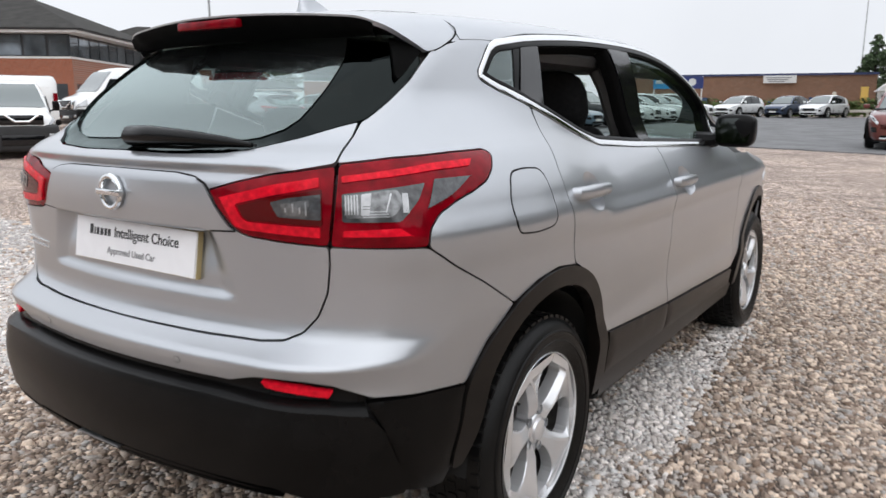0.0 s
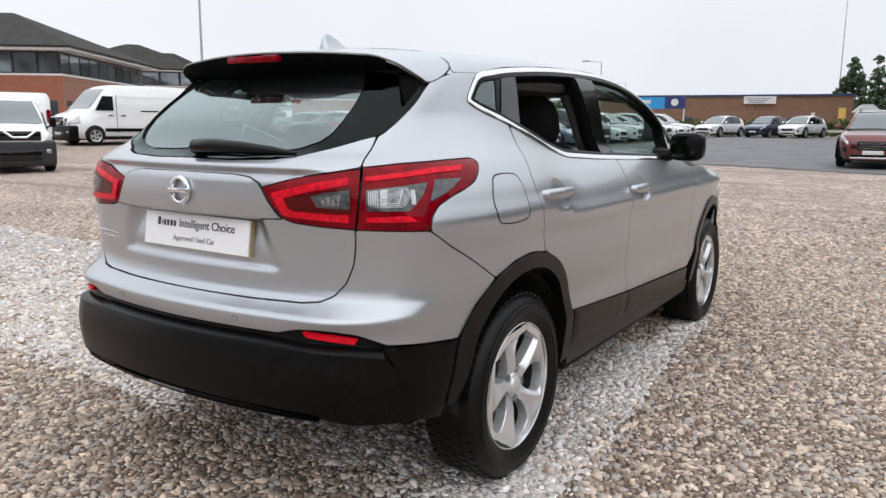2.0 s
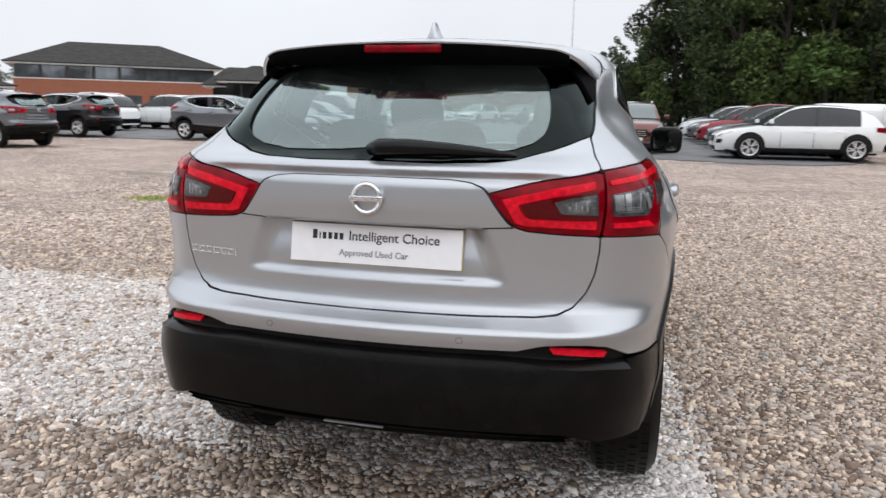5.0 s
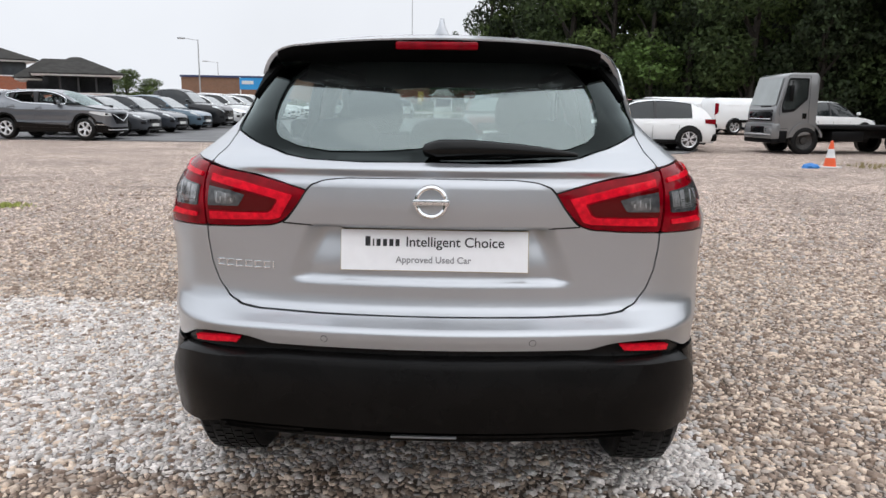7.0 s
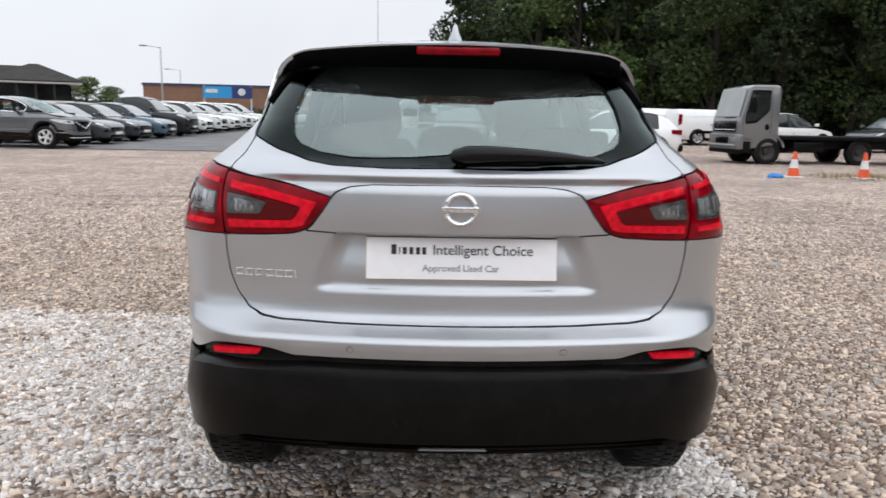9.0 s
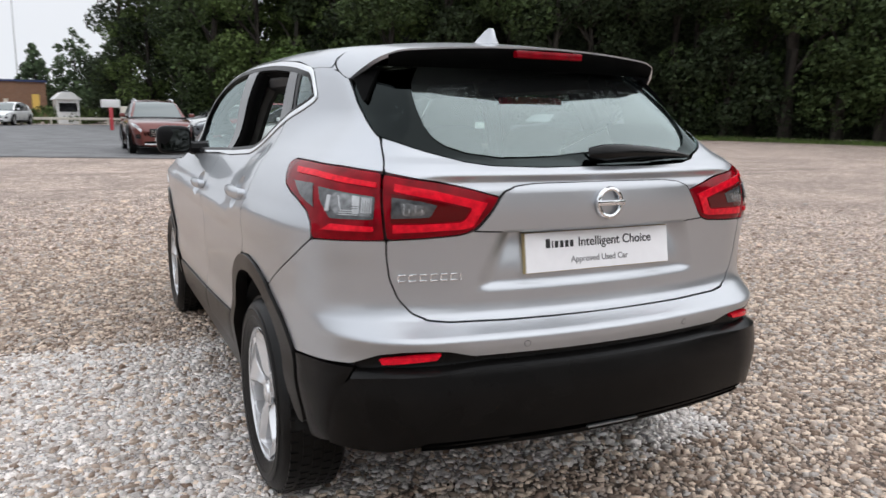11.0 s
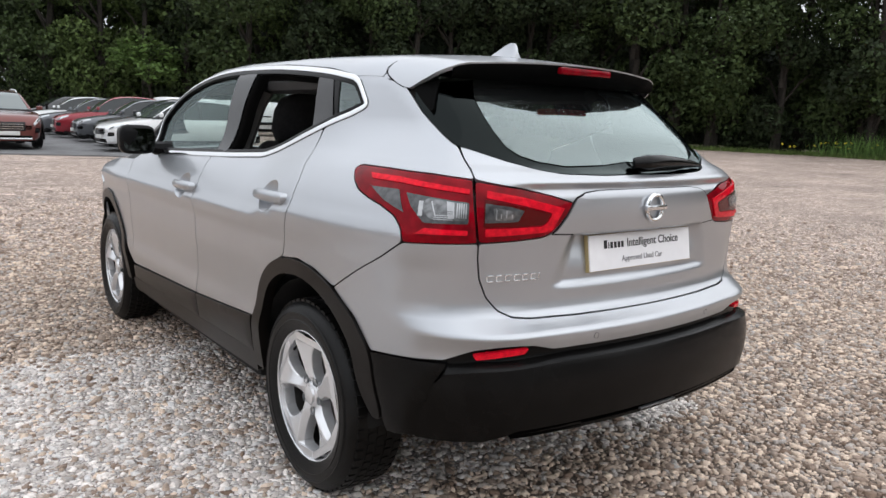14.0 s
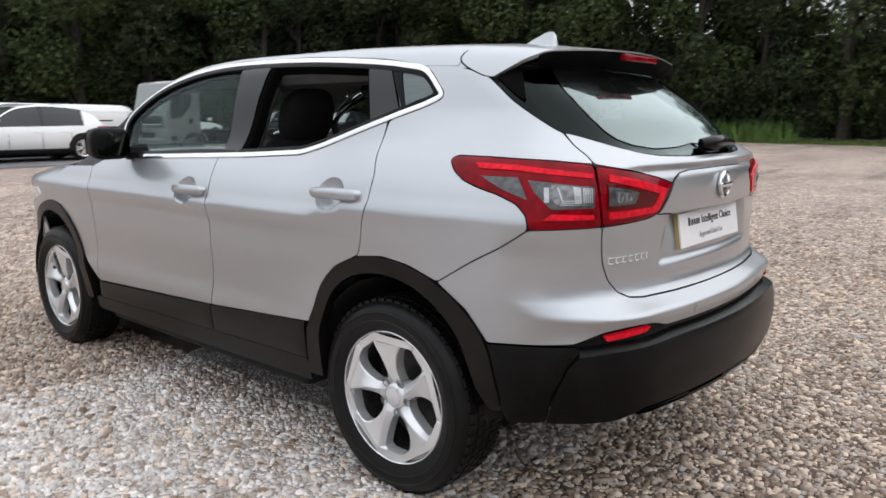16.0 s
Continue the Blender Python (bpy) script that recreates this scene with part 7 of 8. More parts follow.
    if not tall:
        g0, g1 = (.30, .42) if kind not in ("suv", "pickup") else (.30, .455)
        grille = part("front_grille", box(bmesh.new(), (-W * .22, L * .470, g0 * H), (W * .22, L * .5035, g1 * H), .03, 2), GLOSS_BLACK, v)
        for k in range(3):
            zk = (g0 + (g1 - g0) * (k + 1) / 4) * H
            part("grille_slat", box(bmesh.new(), (-W * .19, L * .5035 - .004, zk - .006), (W * .19, L * .5035 + .004, zk + .006)), CHROME if kind in ("suv", "pickup") else DARK_FRAME, grille, smooth=False)
        part("lower_grille", box(bmesh.new(), (-W * .30, L * .465, .155 * H), (W * .30, L * .5015, .235 * H), .025, 2), BLACK_PLASTIC, v)
        part("front_lip", box(bmesh.new(), (-W * .36, L * .44, .125 * H), (W * .36, L * .495, .15 * H), .012, 2), BLACK_PLASTIC, v)
    def skin_lamp(nm, s, t_in, t_out, q_in, q_out, mt, parent, out=.010, n_=7):
        """A lamp that lies on the corner of the body: from the nose at t_in round to t_out, between heights q (low, high) at each end."""
        grid = []
        for k in range(n_):
            f = k / (n_ - 1)
            t = t_in + (t_out - t_in) * f
            lo, hi = q_in[0] + (q_out[0] - q_in[0]) * f, q_in[1] + (q_out[1] - q_in[1]) * f
            row = [on_skin(t, lo + (hi - lo) * g / 3, out if 0 < g < 3 else out * .5) for g in range(4)]
            row += [on_skin(t, hi, -.03), on_skin(t, lo, -.03)]
            grid += [(s * p.x, p.y, p.z) for p in row]
        fs = [(6 * k + a, 6 * k + (a + 1) % 6, 6 * k + 6 + (a + 1) % 6, 6 * k + 6 + a) for k in range(n_ - 1) for a in range(6)]
        fs += [(5, 4, 3, 2, 1, 0), tuple(6 * (n_ - 1) + a for a in range(6))]
        return mesh_object(nm, grid, fs if s > 0 else [f[::-1] for f in fs], mt, parent, sharp=40)
    for s in (-1, 1):
        if not tall:
            lamp_ob = skin_lamp("headlamp", s, .994, .905, (3.35, 4.7), (4.0, 4.8), LAMP_WHITE, v)
            skin_lamp("lamp_lens", s, .984, .962, (3.85, 4.35), (3.95, 4.45), GLOSS_BLACK, lamp_ob, .016, 4)
            skin_lamp("fog_lamp", s, .992, .962, (1.35, 1.8), (1.4, 1.75), GLOSS_BLACK, v, .006, 4)
        else:
            skin_lamp("headlamp", s, .995, .925, (2.9, 4.3), (3.6, 4.9), LAMP_CLEAR, v, .014)
        ends, low, high = (.010, .085) if not tall else (.004, .03), .52 * min(H, 1.7), (.62 if not tall else .85) * min(H, 1.7)
        strip = []
        for k in range(7):
            t = ends[0] + (ends[1] - ends[0]) * k / 6
            half, narrow = W / 2 * float(plan(t)), .22 * (k / 6) * (high - low)
            for out, z in ((.012, low + narrow), (.014, high), (-.05, high), (-.05, low + narrow)):
                strip.append((s * (half * .985 + out), L * (t - .5) + -out * (1 if k < 3 else 0), z))
        faces_ = [(4 * k + a, 4 * k + (a + 1) % 4, 4 * k + 4 + (a + 1) % 4, 4 * k + 4 + a) for k in range(6) for a in range(4)] + [(0, 1, 2, 3), (27, 26, 25, 24)]
        mesh_object("tail_lamp", strip, faces_, RED_LENS, v, sharp=40)
        ym = L * (.69 - .5) if not tall else L * (.775 - .5)
        zm = .66 * H if not tall else .60 * H
        mirror = part("wing_mirror", box(bmesh.new(), (min(s * (W * .49 + .03), s * (W * .49 + .19)), ym - .045, zm), (max(s * (W * .49 + .03), s * (W * .49 + .19)), ym + .05, zm + (.115 if not tall else .24)), .03, 3), mat if not tall else BLACK_PLASTIC, v)
        part("mirror_foot", tube(bmesh.new(), [(s * W * .45, ym, zm - .02), (s * (W * .49 + .05), ym, zm + .02)], .022, 6), BLACK_PLASTIC, mirror)
        part("sill", box(bmesh.new(), (min(s * W * .44, s * W * .497), L * (ry - .5) + .3, .20), (max(s * W * .44, s * W * .497), L * (fy - .5) - .3, .33), .03), BLACK_PLASTIC, v)
    if kind != "smallvan":
        part("front_plate", box(bmesh.new(), (-.24, L * .502, .235 * min(H, 1.7)), (.24, L * .512, .235 * min(H, 1.7) + .10), .004), PLATE_BAR, v, "blank pale plate")
    if not kind == "suv":
        part("rear_plate", box(bmesh.new(), (-.26, -L * .522, .50 * min(H, 1.7)), (.26, -L * .498, .50 * min(H, 1.7) + .11), .004), PLATE_BAR, v, "blank pale plate")
    part("underbody", box(bmesh.new(), (-W * .40, -L * .44, .18), (W * .40, L * .44, .45), .03), DARK, v)
    if kind == "suv":
        for t in (ry, fy):
            for s in (-1, 1):
                ring = [(s * (W / 2 + .004), L * (t - .5) + wheel_r * 1.28 * math.cos(a), wheel_r + wheel_r * 1.28 * math.sin(a)) for a in [math.pi * k / 14 for k in range(-1, 16)]]
                part("arch_trim", tube(bmesh.new(), ring, .030, 5), BLACK_PLASTIC, v)
        for s in (-1, 1):
            line = [(s * (W / 2 * float(plan(t)) * .905), L * (t - .5), H * float(deck(t)) + .005) for t in np.linspace(.10, .66, 9)]
            part("waist_trim", tube(bmesh.new(), line, .014, 5), CHROME, v)
            x_r = W * .305
            part("roof_rail", tube(bmesh.new(), [(s * x_r, L * (t - .5), H * float(roof(t)) + dz) for t, dz in ((.16, -.03), (.20, .03), (.35, .035), (.50, .03), (.535, -.02))], .018, 6), CHROME, v)
        part("skid_plate", box(bmesh.new(), (-W * .30, L * .486, .16 * H), (W * .30, L * .508, .19 * H), .01), CHROME, v)
    if not tall:
        for s in (-1, 1):
            for t in (.26, .435, .625):
                w_ = W / 2 * float(plan(t))
                part("door_seam", box(bmesh.new(), (min(s * w_ * .985, s * (w_ + .002)), L * (t - .5) - .004, .24 * H), (max(s * w_ * .985, s * (w_ + .0015)), L * (t - .5) + .004, .50 * H)), DARK, v)
                if t < .6:
                    part("door_handle", box(bmesh.new(), (min(s * w_ * .985, s * (w_ + .018)), L * (t - .5) + .06, .515 * H), (max(s * w_ * .985, s * (w_ + .018)), L * (t - .5) + .24, .515 * H + .028), .008), mat, v)
    for t in (ry, fy):
        for s in (-1, 1):
            x, y = s * (W / 2 - .095), L * (t - .5)
            mm = Matrix.Translation((x, y, wheel_r)) @ Matrix.Diagonal((s, 1, 1, 1))
            arch = bmesh.new()
            lathe(arch, [(.02, wheel_r * 1.20), (.094, wheel_r * 1.19), (.10, wheel_r * 1.12), (.10, .02)], 28, mm @ Matrix.Translation((0, 0, .02)))
            bmesh.ops.delete(arch, geom=[q for q in arch.verts if q.co.z < .20], context="VERTS")
            part("wheel_arch", arch, DARK, v)
            wh = new("wheel")
            wh.parent = v
            part("tyre", lathe(bmesh.new(), [(.075, wheel_r * .66), (.107, wheel_r * .74), (.110, wheel_r * .9), (.085, wheel_r), (-.10, wheel_r), (-.12, wheel_r * .7)], 28, mm), TYRE_FAR, wh)
            rim = bmesh.new()
            lathe(rim, [(.108, wheel_r * .70), (.100, wheel_r * .64), (.085, wheel_r * .60)], 24, mm)
            for k in range(10):
                q = mm @ Matrix.Rotation(2 * math.pi * (k + (.22 if k % 2 else -.22)) / 10, 4, "X")
                a, b = wheel_r * .055, wheel_r * .06
                cs = [q @ Vector(c) for c in ((.108, -a, 0), (.108, a, 0), (.104, b, wheel_r * .66), (.104, -b, wheel_r * .66))]
                rim.faces.new([rim.verts.new(c) for c in cs])
            part("rim", rim, ALLOY, wh)
            part("hub_disc", lathe(bmesh.new(), [(.070, wheel_r * .66), (.060, wheel_r * .3), (.095, wheel_r * .14), (.112, wheel_r * .10), (.112, .001)], 20, mm), DARK_METAL, wh)
    return v


def at(x, y, rz):
    return pose(x, y, float(ground_height(x, y)) + (0.03 if y > 18 else 0.0), 0, 0, rz)


def sister_car(m, mat, label, group=""):
    """A car of the same model as the silver one, in another paint and without the show plate."""
    made, gone = {}, {plate, *plate.children_recursive}
    for o in (car, *car.children_recursive):
        if o in gone or o.name.split(".")[0] in ("tread", "wheel_nut", "tyre_valve"):
            continue
        made[o] = c = o.copy()
        scene.collection.objects.link(c)
        c.parent = made.get(o.parent)
        if "silver" in c.get("label", ""):
            del c["label"]
        if c.type == "MESH" and o.data.materials[0] == SILVER:
            c.material_slots[0].link = "OBJECT"
            c.material_slots[0].material = mat
    made[car].name = "crossover_car"
    made[car].matrix_basis = m @ Matrix.Translation((0, -1.31, 0))
    return tagged(made[car], label, "car", group)


WHITE_CAR = paint("white", (0.85, 0.86, 0.86), 0.0)
BLACK_CAR = paint("black", (0.012, 0.013, 0.015), 0.3)
DARKGREY_CAR = paint("dark_grey", (0.06, 0.065, 0.075), 0.2)
GREY_CAR = paint("grey", (0.16, 0.17, 0.185), 0.6)
BLUEGREY_CAR = paint("blue_grey", (0.10, 0.16, 0.21), 0.2)
COPPER_CAR = paint("copper_red", (0.13, 0.022, 0.016), 0.4)
RED_CAR = paint("red", (0.31, 0.012, 0.026), 0.2)
NAVY_CAR = paint("navy", (0.03, 0.05, 0.10), 0.5)

parked("crossover_car", "copper-red crossover parked facing the gravel", "suv", at(0.72, 22.2, 181), 4.45, 1.76, 1.56, COPPER_CAR, wheel_r=.35)
ROW = "cars parked in the left-hand row"
sister_car(at(-13.46, 21.5, -93), GREY_CAR, "dark grey crossover at the head of a parked row", ROW)
parked("estate_car", "dark grey hatchback parked in a row", "hatch", at(-13.5, 24.1, -92), 4.3, 1.79, 1.44, DARKGREY_CAR, ROW)
parked("estate_car", "charcoal hatchback parked in a row", "hatch", at(-13.5, 26.7, -92), 4.3, 1.80, 1.45, paint("charcoal", (0.035, 0.042, 0.055), .2), ROW)
parked("hatchback_car", "blue-grey hatchback parked in a row", "hatch", at(-13.5, 29.6, -92), 4.3, 1.80, 1.47, BLUEGREY_CAR, ROW)
parked("pickup_truck", "black double-cab pickup parked in a row", "pickup", at(-13.9, 32.5, -92), 5.2, 1.85, 1.78, BLACK_CAR, ROW, .38)
for k in range(6):
    parked("hatchback_car", "white hatchback parked in a long row", "suv" if k % 2 else "hatch", at(-13.6, 35.4 + 2.65 * k, -92), 4.3, 1.8, 1.60 if k % 2 else 1.52, WHITE_CAR, ROW)
sister_car(at(-18.0, 15.5, 84), GREY_CAR, "grey crossover parked with its tail to the gravel")
parked("crossover_car", "black crossover half hidden behind a grey one", "suv", at(-22.4, 19.0, 86), 4.4, 1.83, 1.62, BLACK_CAR, wheel_r=.35)
sister_car(at(-20.4, 21.4, 88), BLACK_CAR, "black crossover with its tail to the car park")
for x, y in ((-23.5, 26.5), (-21.5, 29.5)):
    parked("hatchback_car", "white hatchback behind the nearer rows", "suv", at(x, y, 88), 4.3, 1.8, 1.6, WHITE_CAR)
parked("panel_van", "long white high-roofed panel van", "van", at(-27.8, 17.5, 176), 5.9, 2.07, 2.48, WHITE_CAR, wheel_r=.35, category="van")
parked("panel_van", "white panel van parked behind another van", "van", at(-27.3, 11.0, 153), 5.0, 1.95, 2.06, WHITE_CAR, wheel_r=.33, category="van")
parked("delivery_van", "small white delivery van facing the gravel", "smallvan", at(-18.57, 7.77, -108), 4.4, 1.70, 1.86, WHITE_CAR, wheel_r=.31, category="van")
FAR = "cars parked along the hedge"
parked("hatchback_car", "white hatchback parked by the hedge", "hatch", at(-11.1, 54.6, 161), 4.38, 1.77, 1.52, WHITE_CAR, FAR)
parked("city_car", "dark blue small car parked by the hedge", "hatch", at(-7.95, 54.8, 163), 3.9, 1.68, 1.50, NAVY_CAR, FAR, .30)
parked("hatchback_car", "white hatchback parked by the hedge", "hatch", at(-5.65, 55.0, 163), 4.38, 1.77, 1.52, WHITE_CAR, FAR)
RIGHT = "cars parked in the right-hand row"
for k, (kind, key, lab, h) in enumerate((("hatch", WHITE_CAR, "white hatchback parked at the asphalt's edge", 1.48), ("hatch", BLACK_CAR, "black hatchback parked in a row", 1.52), ("hatch", GREY_CAR, "grey hatchback parked in a row", 1.47),
                                         ("hatch", RED_CAR, "bright red hatchback parked in a row", 1.56), ("hatch", GREY_CAR, "grey hatchback parked beyond a red one", 1.47), ("hatch", WHITE_CAR, "white hatchback at the end of a row", 1.5))):
    parked("hatchback_car" if kind == "hatch" else "crossover_car", lab, kind, at(*((5.12, 19.95, 92) if k == 0 else (5.75 - 0.16 * k, 19.7 + 2.6 * k, 90 - k))), 4.38, 1.78, h, key, RIGHT)
parked("people_carrier", "black people carrier parked at the end of a row", "smallvan", at(5.5, 36.6, 90), 4.6, 1.80, 1.50, BLACK_CAR, RIGHT)
parked("panel_van", "white panel van under the trees", "van", at(10.9, 34.0, -80), 4.7, 1.85, 1.66, WHITE_CAR, "vans under the trees", category="van")
parked("panel_van", "white panel van under the trees", "van", at(13.5, 33.2, -78), 4.7, 1.85, 1.64, WHITE_CAR, "vans under the trees", category="van")
parked("hatchback_car", "white car half hidden behind a lorry cab", "hatch", at(14.0, 27.2, -70), 4.2, 1.76, 1.52, WHITE_CAR)
parked("hatchback_car", "dark car behind the flatbed lorry", "hatch", at(19.5, 28.5, 110), 4.3, 1.78, 1.48, DARKGREY_CAR)
parked("hatchback_car", "dark car behind the flatbed lorry", "hatch", at(21.5, 25.5, 110), 4.3, 1.78, 1.48, BLACK_CAR)

# flatbed lorry: local +y ahead, front axle at the origin
GREY_CAB = paint("cab_grey", (0.175, 0.178, 0.18), 0.25)
CAB_GLASS = material("cab_side_glass", (0.020, 0.024, 0.024), 0.04, coat=1.0, vary=0.4, scale=3)
LORRY_GLASS = material("lorry_windscreen", (0.22, 0.25, 0.245), 0.05, coat=1.0, vary=0.1, scale=2)
lorry = thing("flatbed_lorry", pose(9.51, 19.81, float(ground_height(0, 19.8)) - 0.03, 0, 0, 95) @ Matrix.Diagonal((0.87, 0.63, 0.955, 1)), "grey-cabbed flatbed lorry with an empty black deck", "lorry")
cab = [(0.98, y, z) for y, z in ((-0.75, 0.62), (-0.75, 2.30), (-0.62, 2.42), (0.55, 2.42), (0.80, 2.34), (1.14, 1.42), (1.20, 1.30), (1.22, 0.55), (0.55, 0.50))]
nc = len(cab)
bm = bmesh.new()
ring_a = [bm.verts.new(c) for c in cab]
ring_b = [bm.verts.new((-x, y, z)) for x, y, z in cab]
bm.faces.new(ring_a), bm.faces.new(ring_b[::-1])
for i in range(nc):
    bm.faces.new((ring_a[i], ring_a[(i + 1) % nc], ring_b[(i + 1) % nc], ring_b[i]))
bmesh.ops.bevel(bm, geom=list(bm.edges), offset=0.05, segments=3, affect="EDGES", profile=0.5)
cab_ob = part("cab", bm, GREY_CAB, lorry, "matt grey lorry cab", sharp=50)
mesh_object("windscreen", [(-0.84, 0.862, 2.28), (0.84, 0.862, 2.28), (0.88, 1.165, 1.47), (-0.88, 1.165, 1.47)], [(0, 1, 2, 3)], LORRY_GLASS, cab_ob, smooth=False)
for s in (-1, 1):
    pane = rounded([(-0.20, 1.68), (-0.04, 1.58), (0.38, 1.36), (0.86, 1.32), (0.90, 1.45), (0.66, 2.22), (-0.20, 2.22)], 0.07, 4)
    surround = rounded([(-0.25, 1.65), (-0.07, 1.54), (0.36, 1.28), (0.91, 1.24), (0.94, 1.45), (0.69, 2.27), (-0.25, 2.27)], 0.08, 4)
    for nm, ring, out, mt in (("window_surround", surround, 0.984, SATIN_BLACK), ("door_window", pane, 0.989, CAB_GLASS)):
        bm = bmesh.new()
        lid = [bm.verts.new((s * out, y, z)) for y, z in ring]
        foot = [bm.verts.new((s * 0.96, y, z)) for y, z in ring]
        bm.faces.new(lid[::s]), bm.faces.new(foot[::-s])
        for i in range(len(ring)):
            k = (i + 1) % len(ring)
            bm.faces.new((lid[i], foot[i], foot[k], lid[k])[::s])
        part(nm, bm, mt, cab_ob, smooth=False)
    if s < 0:
        part("door_mirror", box(bmesh.new(), (-1.20, 0.56, 1.58), (-1.05, 0.68, 2.06), 0.03), BLACK_PLASTIC, cab_ob)
        part("mirror_arm", tube(bmesh.new(), [(-0.98, 0.52, 2.26), (-1.12, 0.60, 2.20), (-1.12, 0.62, 2.0)], 0.018, 6), BLACK_PLASTIC, cab_ob)
    part("door_vent", box(bmesh.new(), (min(s * 0.97, s * 0.988), -0.26, 1.08), (max(s * 0.97, s * 0.988), -0.06, 1.24), 0.004), BLACK_PLASTIC, cab_ob)
    part("cab_step", box(bmesh.new(), (min(s * 0.80, s * 1.0), 0.58, 0.36), (max(s * 0.80, s * 1.0), 0.95, 0.72), 0.02), SATIN_BLACK, cab_ob)
    part("door_seam", tube(bmesh.new(), [(s * 0.982, y, z) for y, z in ((-0.36, 0.98), (-0.30, 2.33), (0.70, 2.33), (1.02, 1.40), (0.98, 0.78), (0.56, 0.78))], 0.008, 5), DARK, cab_ob)
    part("headlamp", box(bmesh.new(), (min(s * 0.54, s * 0.94), 1.22, 0.66), (max(s * 0.54, s * 0.94), 1.335, 0.84), 0.03), LAMP_CLEAR, cab_ob)
    guard = lathe(bmesh.new(), [(-0.15, 0.57), (0.11, 0.57), (0.11, 0.50)], 28, Matrix.Translation((s * 0.90, -0.28, 0.42)) @ Matrix.Diagonal((s, 1.45, 1, 1)))
    bmesh.ops.delete(guard, geom=[q for q in guard.verts if q.co.z < 0.52], context="VERTS")
    part("mudguard", guard, GREY_CAB, cab_ob)
part("grille", box(bmesh.new(), (-0.80, 1.18, 1.0), (0.80, 1.235, 1.34), 0.02), GLOSS_BLACK, cab_ob)
part("bumper", box(bmesh.new(), (-1.0, 0.90, 0.46), (1.0, 1.32, 0.94), 0.06), GREY_CAB, cab_ob)
part("bumper_skirt", box(bmesh.new(), (-0.97, 0.88, 0.34), (0.97, 1.29, 0.50), 0.03), SATIN_BLACK, cab_ob)
part("bumper_grille", box(bmesh.new(), (-0.48, 1.28, 0.64), (0.48, 1.335, 0.84), 0.02), GLOSS_BLACK, cab_ob)
part("bumper_bar", tube(bmesh.new(), [(-0.9, 1.325, 0.60), (0.9, 1.325, 0.60)], 0.018, 6), ALLOY, cab_ob)
part("grille_bar", tube(bmesh.new(), [(-0.74, 1.245, 1.06), (0.74, 1.245, 1.06)], 0.016, 6), ALLOY, cab_ob)
part("wiper", tube(bmesh.new(), [(-0.6, 1.16, 1.44), (0.1, 1.17, 1.43)], 0.015, 5), BLACK_PLASTIC, cab_ob)
part("deck", box(bmesh.new(), (-1.10, -9.2, 0.79), (1.10, -0.85, 0.90), 0.02), SATIN_BLACK, lorry, "low black flat deck")
part("chassis", box(bmesh.new(), (-0.45, -9.0, 0.50), (0.45, 0.9, 0.79), 0.02), DARK, lorry)
part("tool_box", box(bmesh.new(), (-1.05, -3.0, 0.42), (1.05, -1.5, 0.72), 0.03), SATIN_BLACK, lorry)
for y in (-0.28, -4.9):
    for s in (-1, 1):
        mm = Matrix.Translation((s * 0.88, y, 0.42)) @ Matrix.Diagonal((s, 1.5, 1, 1))
        wh = new("wheel")
        wh.parent = lorry
        part("tyre", lathe(bmesh.new(), [(.06, .24), (.11, .28), (.12, .36), (.09, .42), (-.12, .42), (-.15, .28)], 32, mm), RUBBER, wh)
        part("rim", lathe(bmesh.new(), [(.075, .255), (.05, .20), (.02, .12), (.06, .10), (.07, .001)], 24, mm), DARK_METAL, wh)

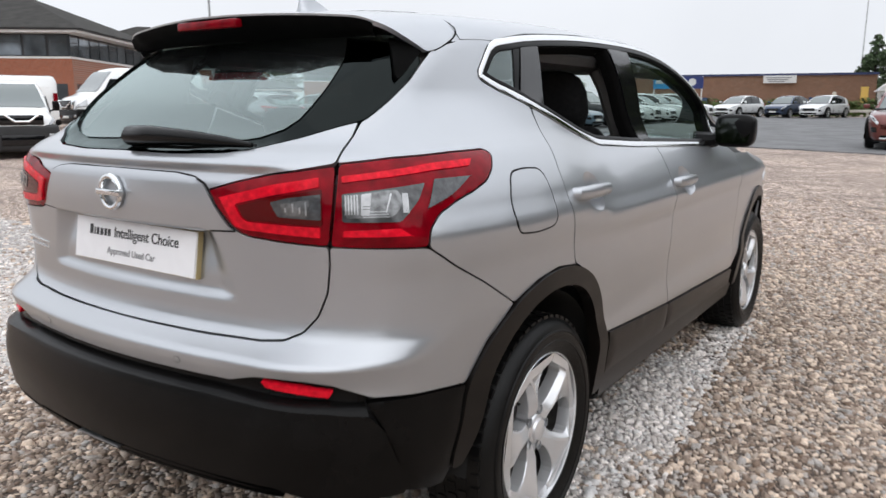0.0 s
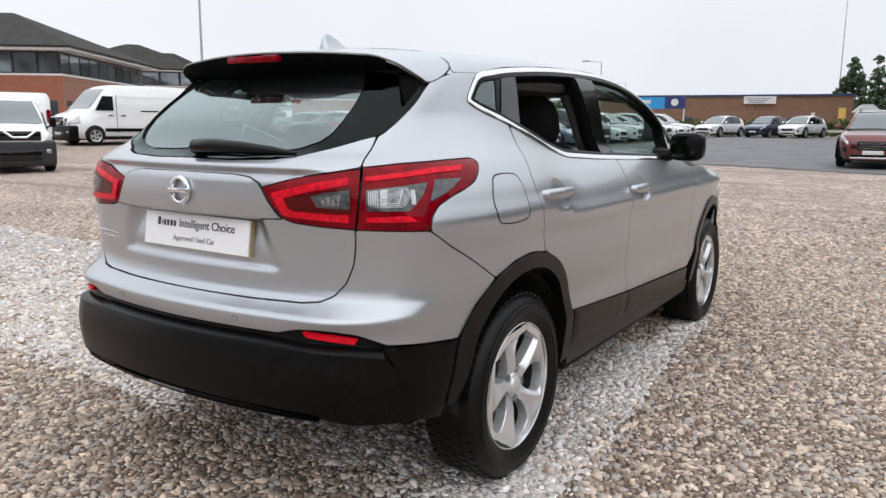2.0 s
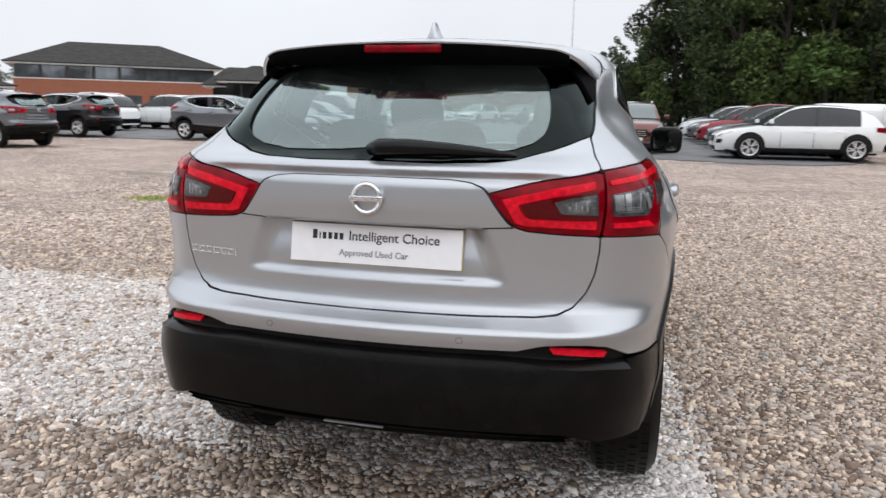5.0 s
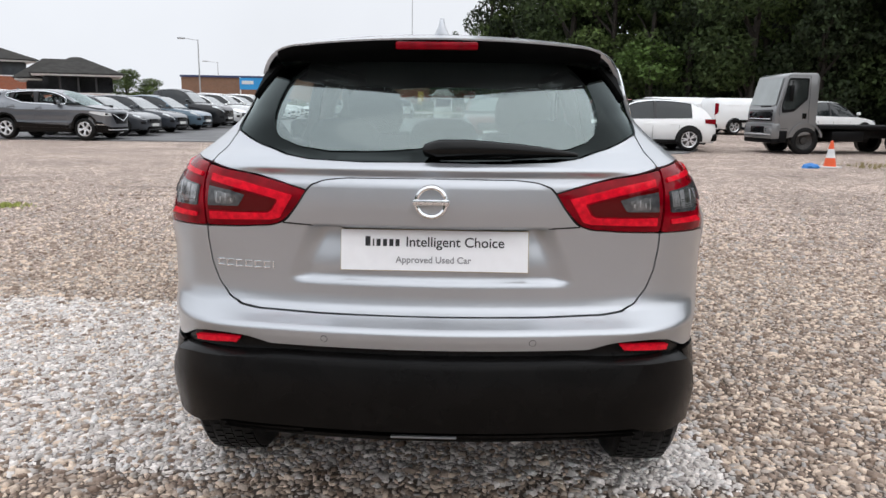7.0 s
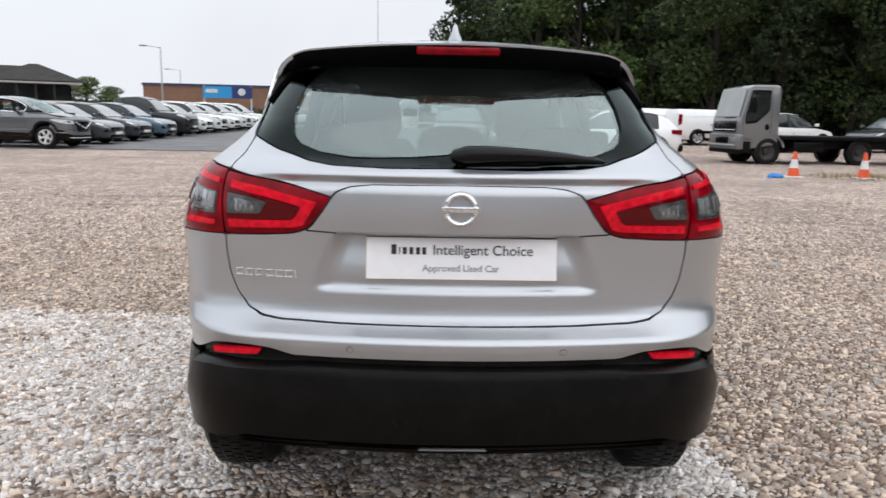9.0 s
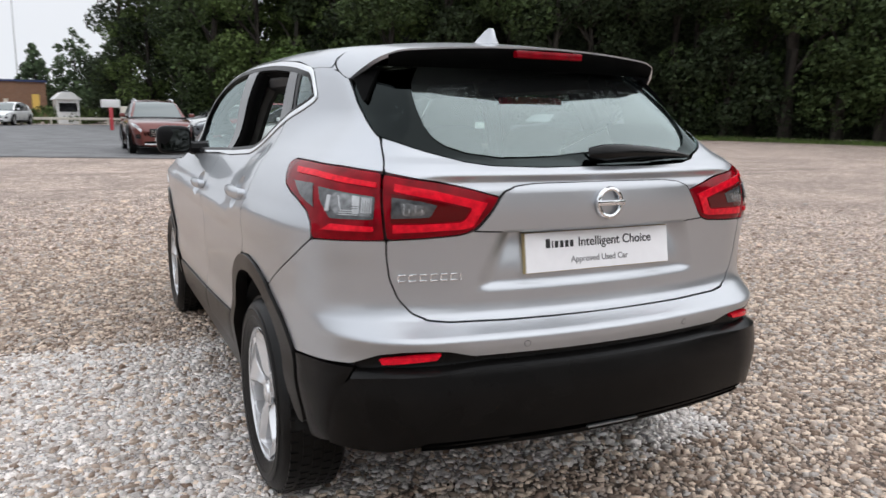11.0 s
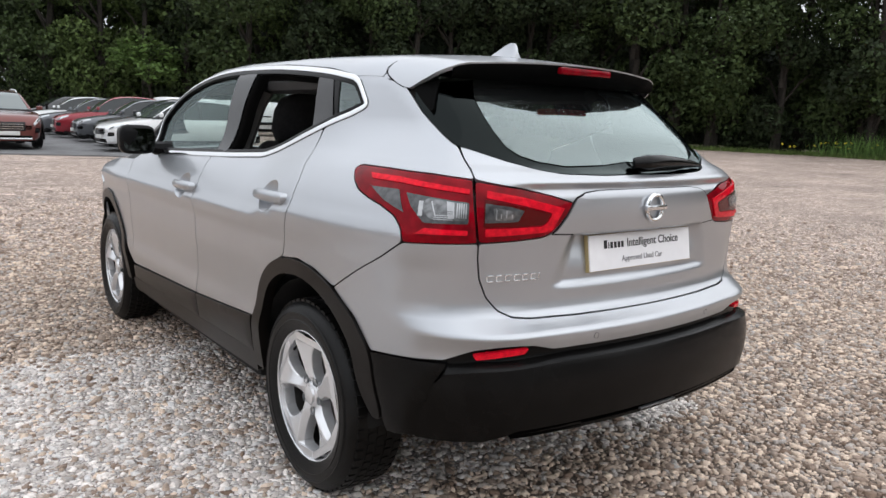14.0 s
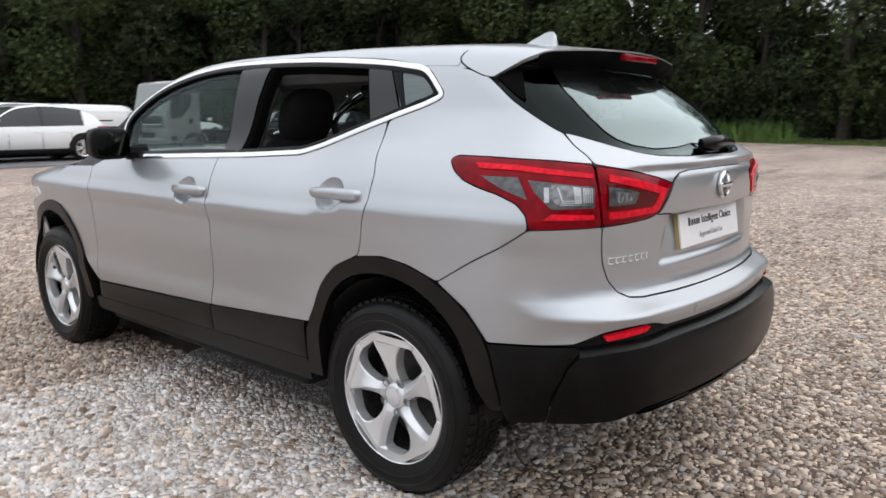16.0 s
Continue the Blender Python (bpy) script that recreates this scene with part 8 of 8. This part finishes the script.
# cones, tarpaulin, signpost, bollard
CONE_RED = material("cone_red", (0.75, 0.10, 0.025), 0.5, vary=0.1, scale=8)
CONE_WHITE = material("cone_sleeve", (0.70, 0.70, 0.70), 0.5, vary=0.1, scale=8)
TARP = material("blue_tarpaulin", (0.03, 0.20, 0.55), 0.5, vary=0.2, scale=9)
up = Matrix.Rotation(radians(-90), 4, "Y")
for x, y in ((8.35, 14.4), (9.95, 14.3), (10.7, 13.2)):
    c = thing("traffic_cone", pose(x, y, float(ground_height(0, y))), "orange and white traffic cone on the gravel", "cone", "traffic cones")
    part("base", box(bmesh.new(), (-0.19, -0.19, 0), (0.19, 0.19, 0.03), 0.008), CONE_WHITE, c)
    part("lower_cone", lathe(bmesh.new(), [(0.03, 0.135), (0.22, 0.10)], 20, up), CONE_RED, c)
    part("sleeve", lathe(bmesh.new(), [(0.22, 0.102), (0.42, 0.064)], 20, up), CONE_WHITE, c, "white reflective sleeve")
    part("tip", lathe(bmesh.new(), [(0.42, 0.062), (0.60, 0.030), (0.61, 0.001)], 20, up), CONE_RED, c)
bm = bmesh.new()
bmesh.ops.create_icosphere(bm, subdivisions=3, radius=1.0)
for vtx in bm.verts:
    q = vtx.co * (1 + 0.35 * noise.noise(vtx.co * 2.3))
    vtx.co = (q.x * 0.19, q.y * 0.14, max(0, q.z * 0.085 + 0.025))
heap = part("tarpaulin", bm, TARP, None, sharp=70)
heap.matrix_basis = pose(7.82, 14.15, float(ground_height(0, 14.15)), 0, 0, 15)
tagged(heap, "crumpled blue tarpaulin lying on the gravel", "tarpaulin")
post = thing("sign_post", pose(0.25, 44.0, 0.42), "red post with a small white sign", "sign")
part("post", box(bmesh.new(), (-0.10, -0.10, 0), (0.10, 0.10, 1.3), 0.02), material("red_post", (0.45, 0.05, 0.06), 0.5, vary=0.1), post)
part("sign", box(bmesh.new(), (-0.50, -0.06, 1.3), (0.50, 0.06, 1.75), 0.02), WHITE_PAINT, post)
boll = tagged(part("bollard", box(bmesh.new(), (-0.2, -0.2, 0), (0.2, 0.2, 1.3), 0.05), BONE, None), "pale concrete bollard beside the sign post", "bollard")
boll.matrix_basis = pose(0.95, 44.2, 0.5)
# dry weeds round the cones
wx = rng.uniform(9.0, 13.0, 500)
spots = np.stack([wx, 14.6 + 0.12 * (wx - 9) + rng.normal(0, 0.45, 500), ground_height(0, np.full(500, 14.6))], 1)
blades("dry_weeds", spots, 0.08, 0.02, material("dry_grass", (0.30, 0.25, 0.12), 0.9, vary=0.3), "dry weeds growing through the gravel", "weeds", 21)
gx_ = rng.normal(-5.85, 0.16, 420)
spots = np.stack([gx_, rng.normal(6.35, 0.10, 420), ground_height(0, np.full(420, 6.35))], 1)
blades("grass_tuft", spots, 0.045, 0.012, leaf_material("fresh_grass", (0.36, 0.40, 0.12)), "flat tuft of grass in the gravel", "grass", 22)
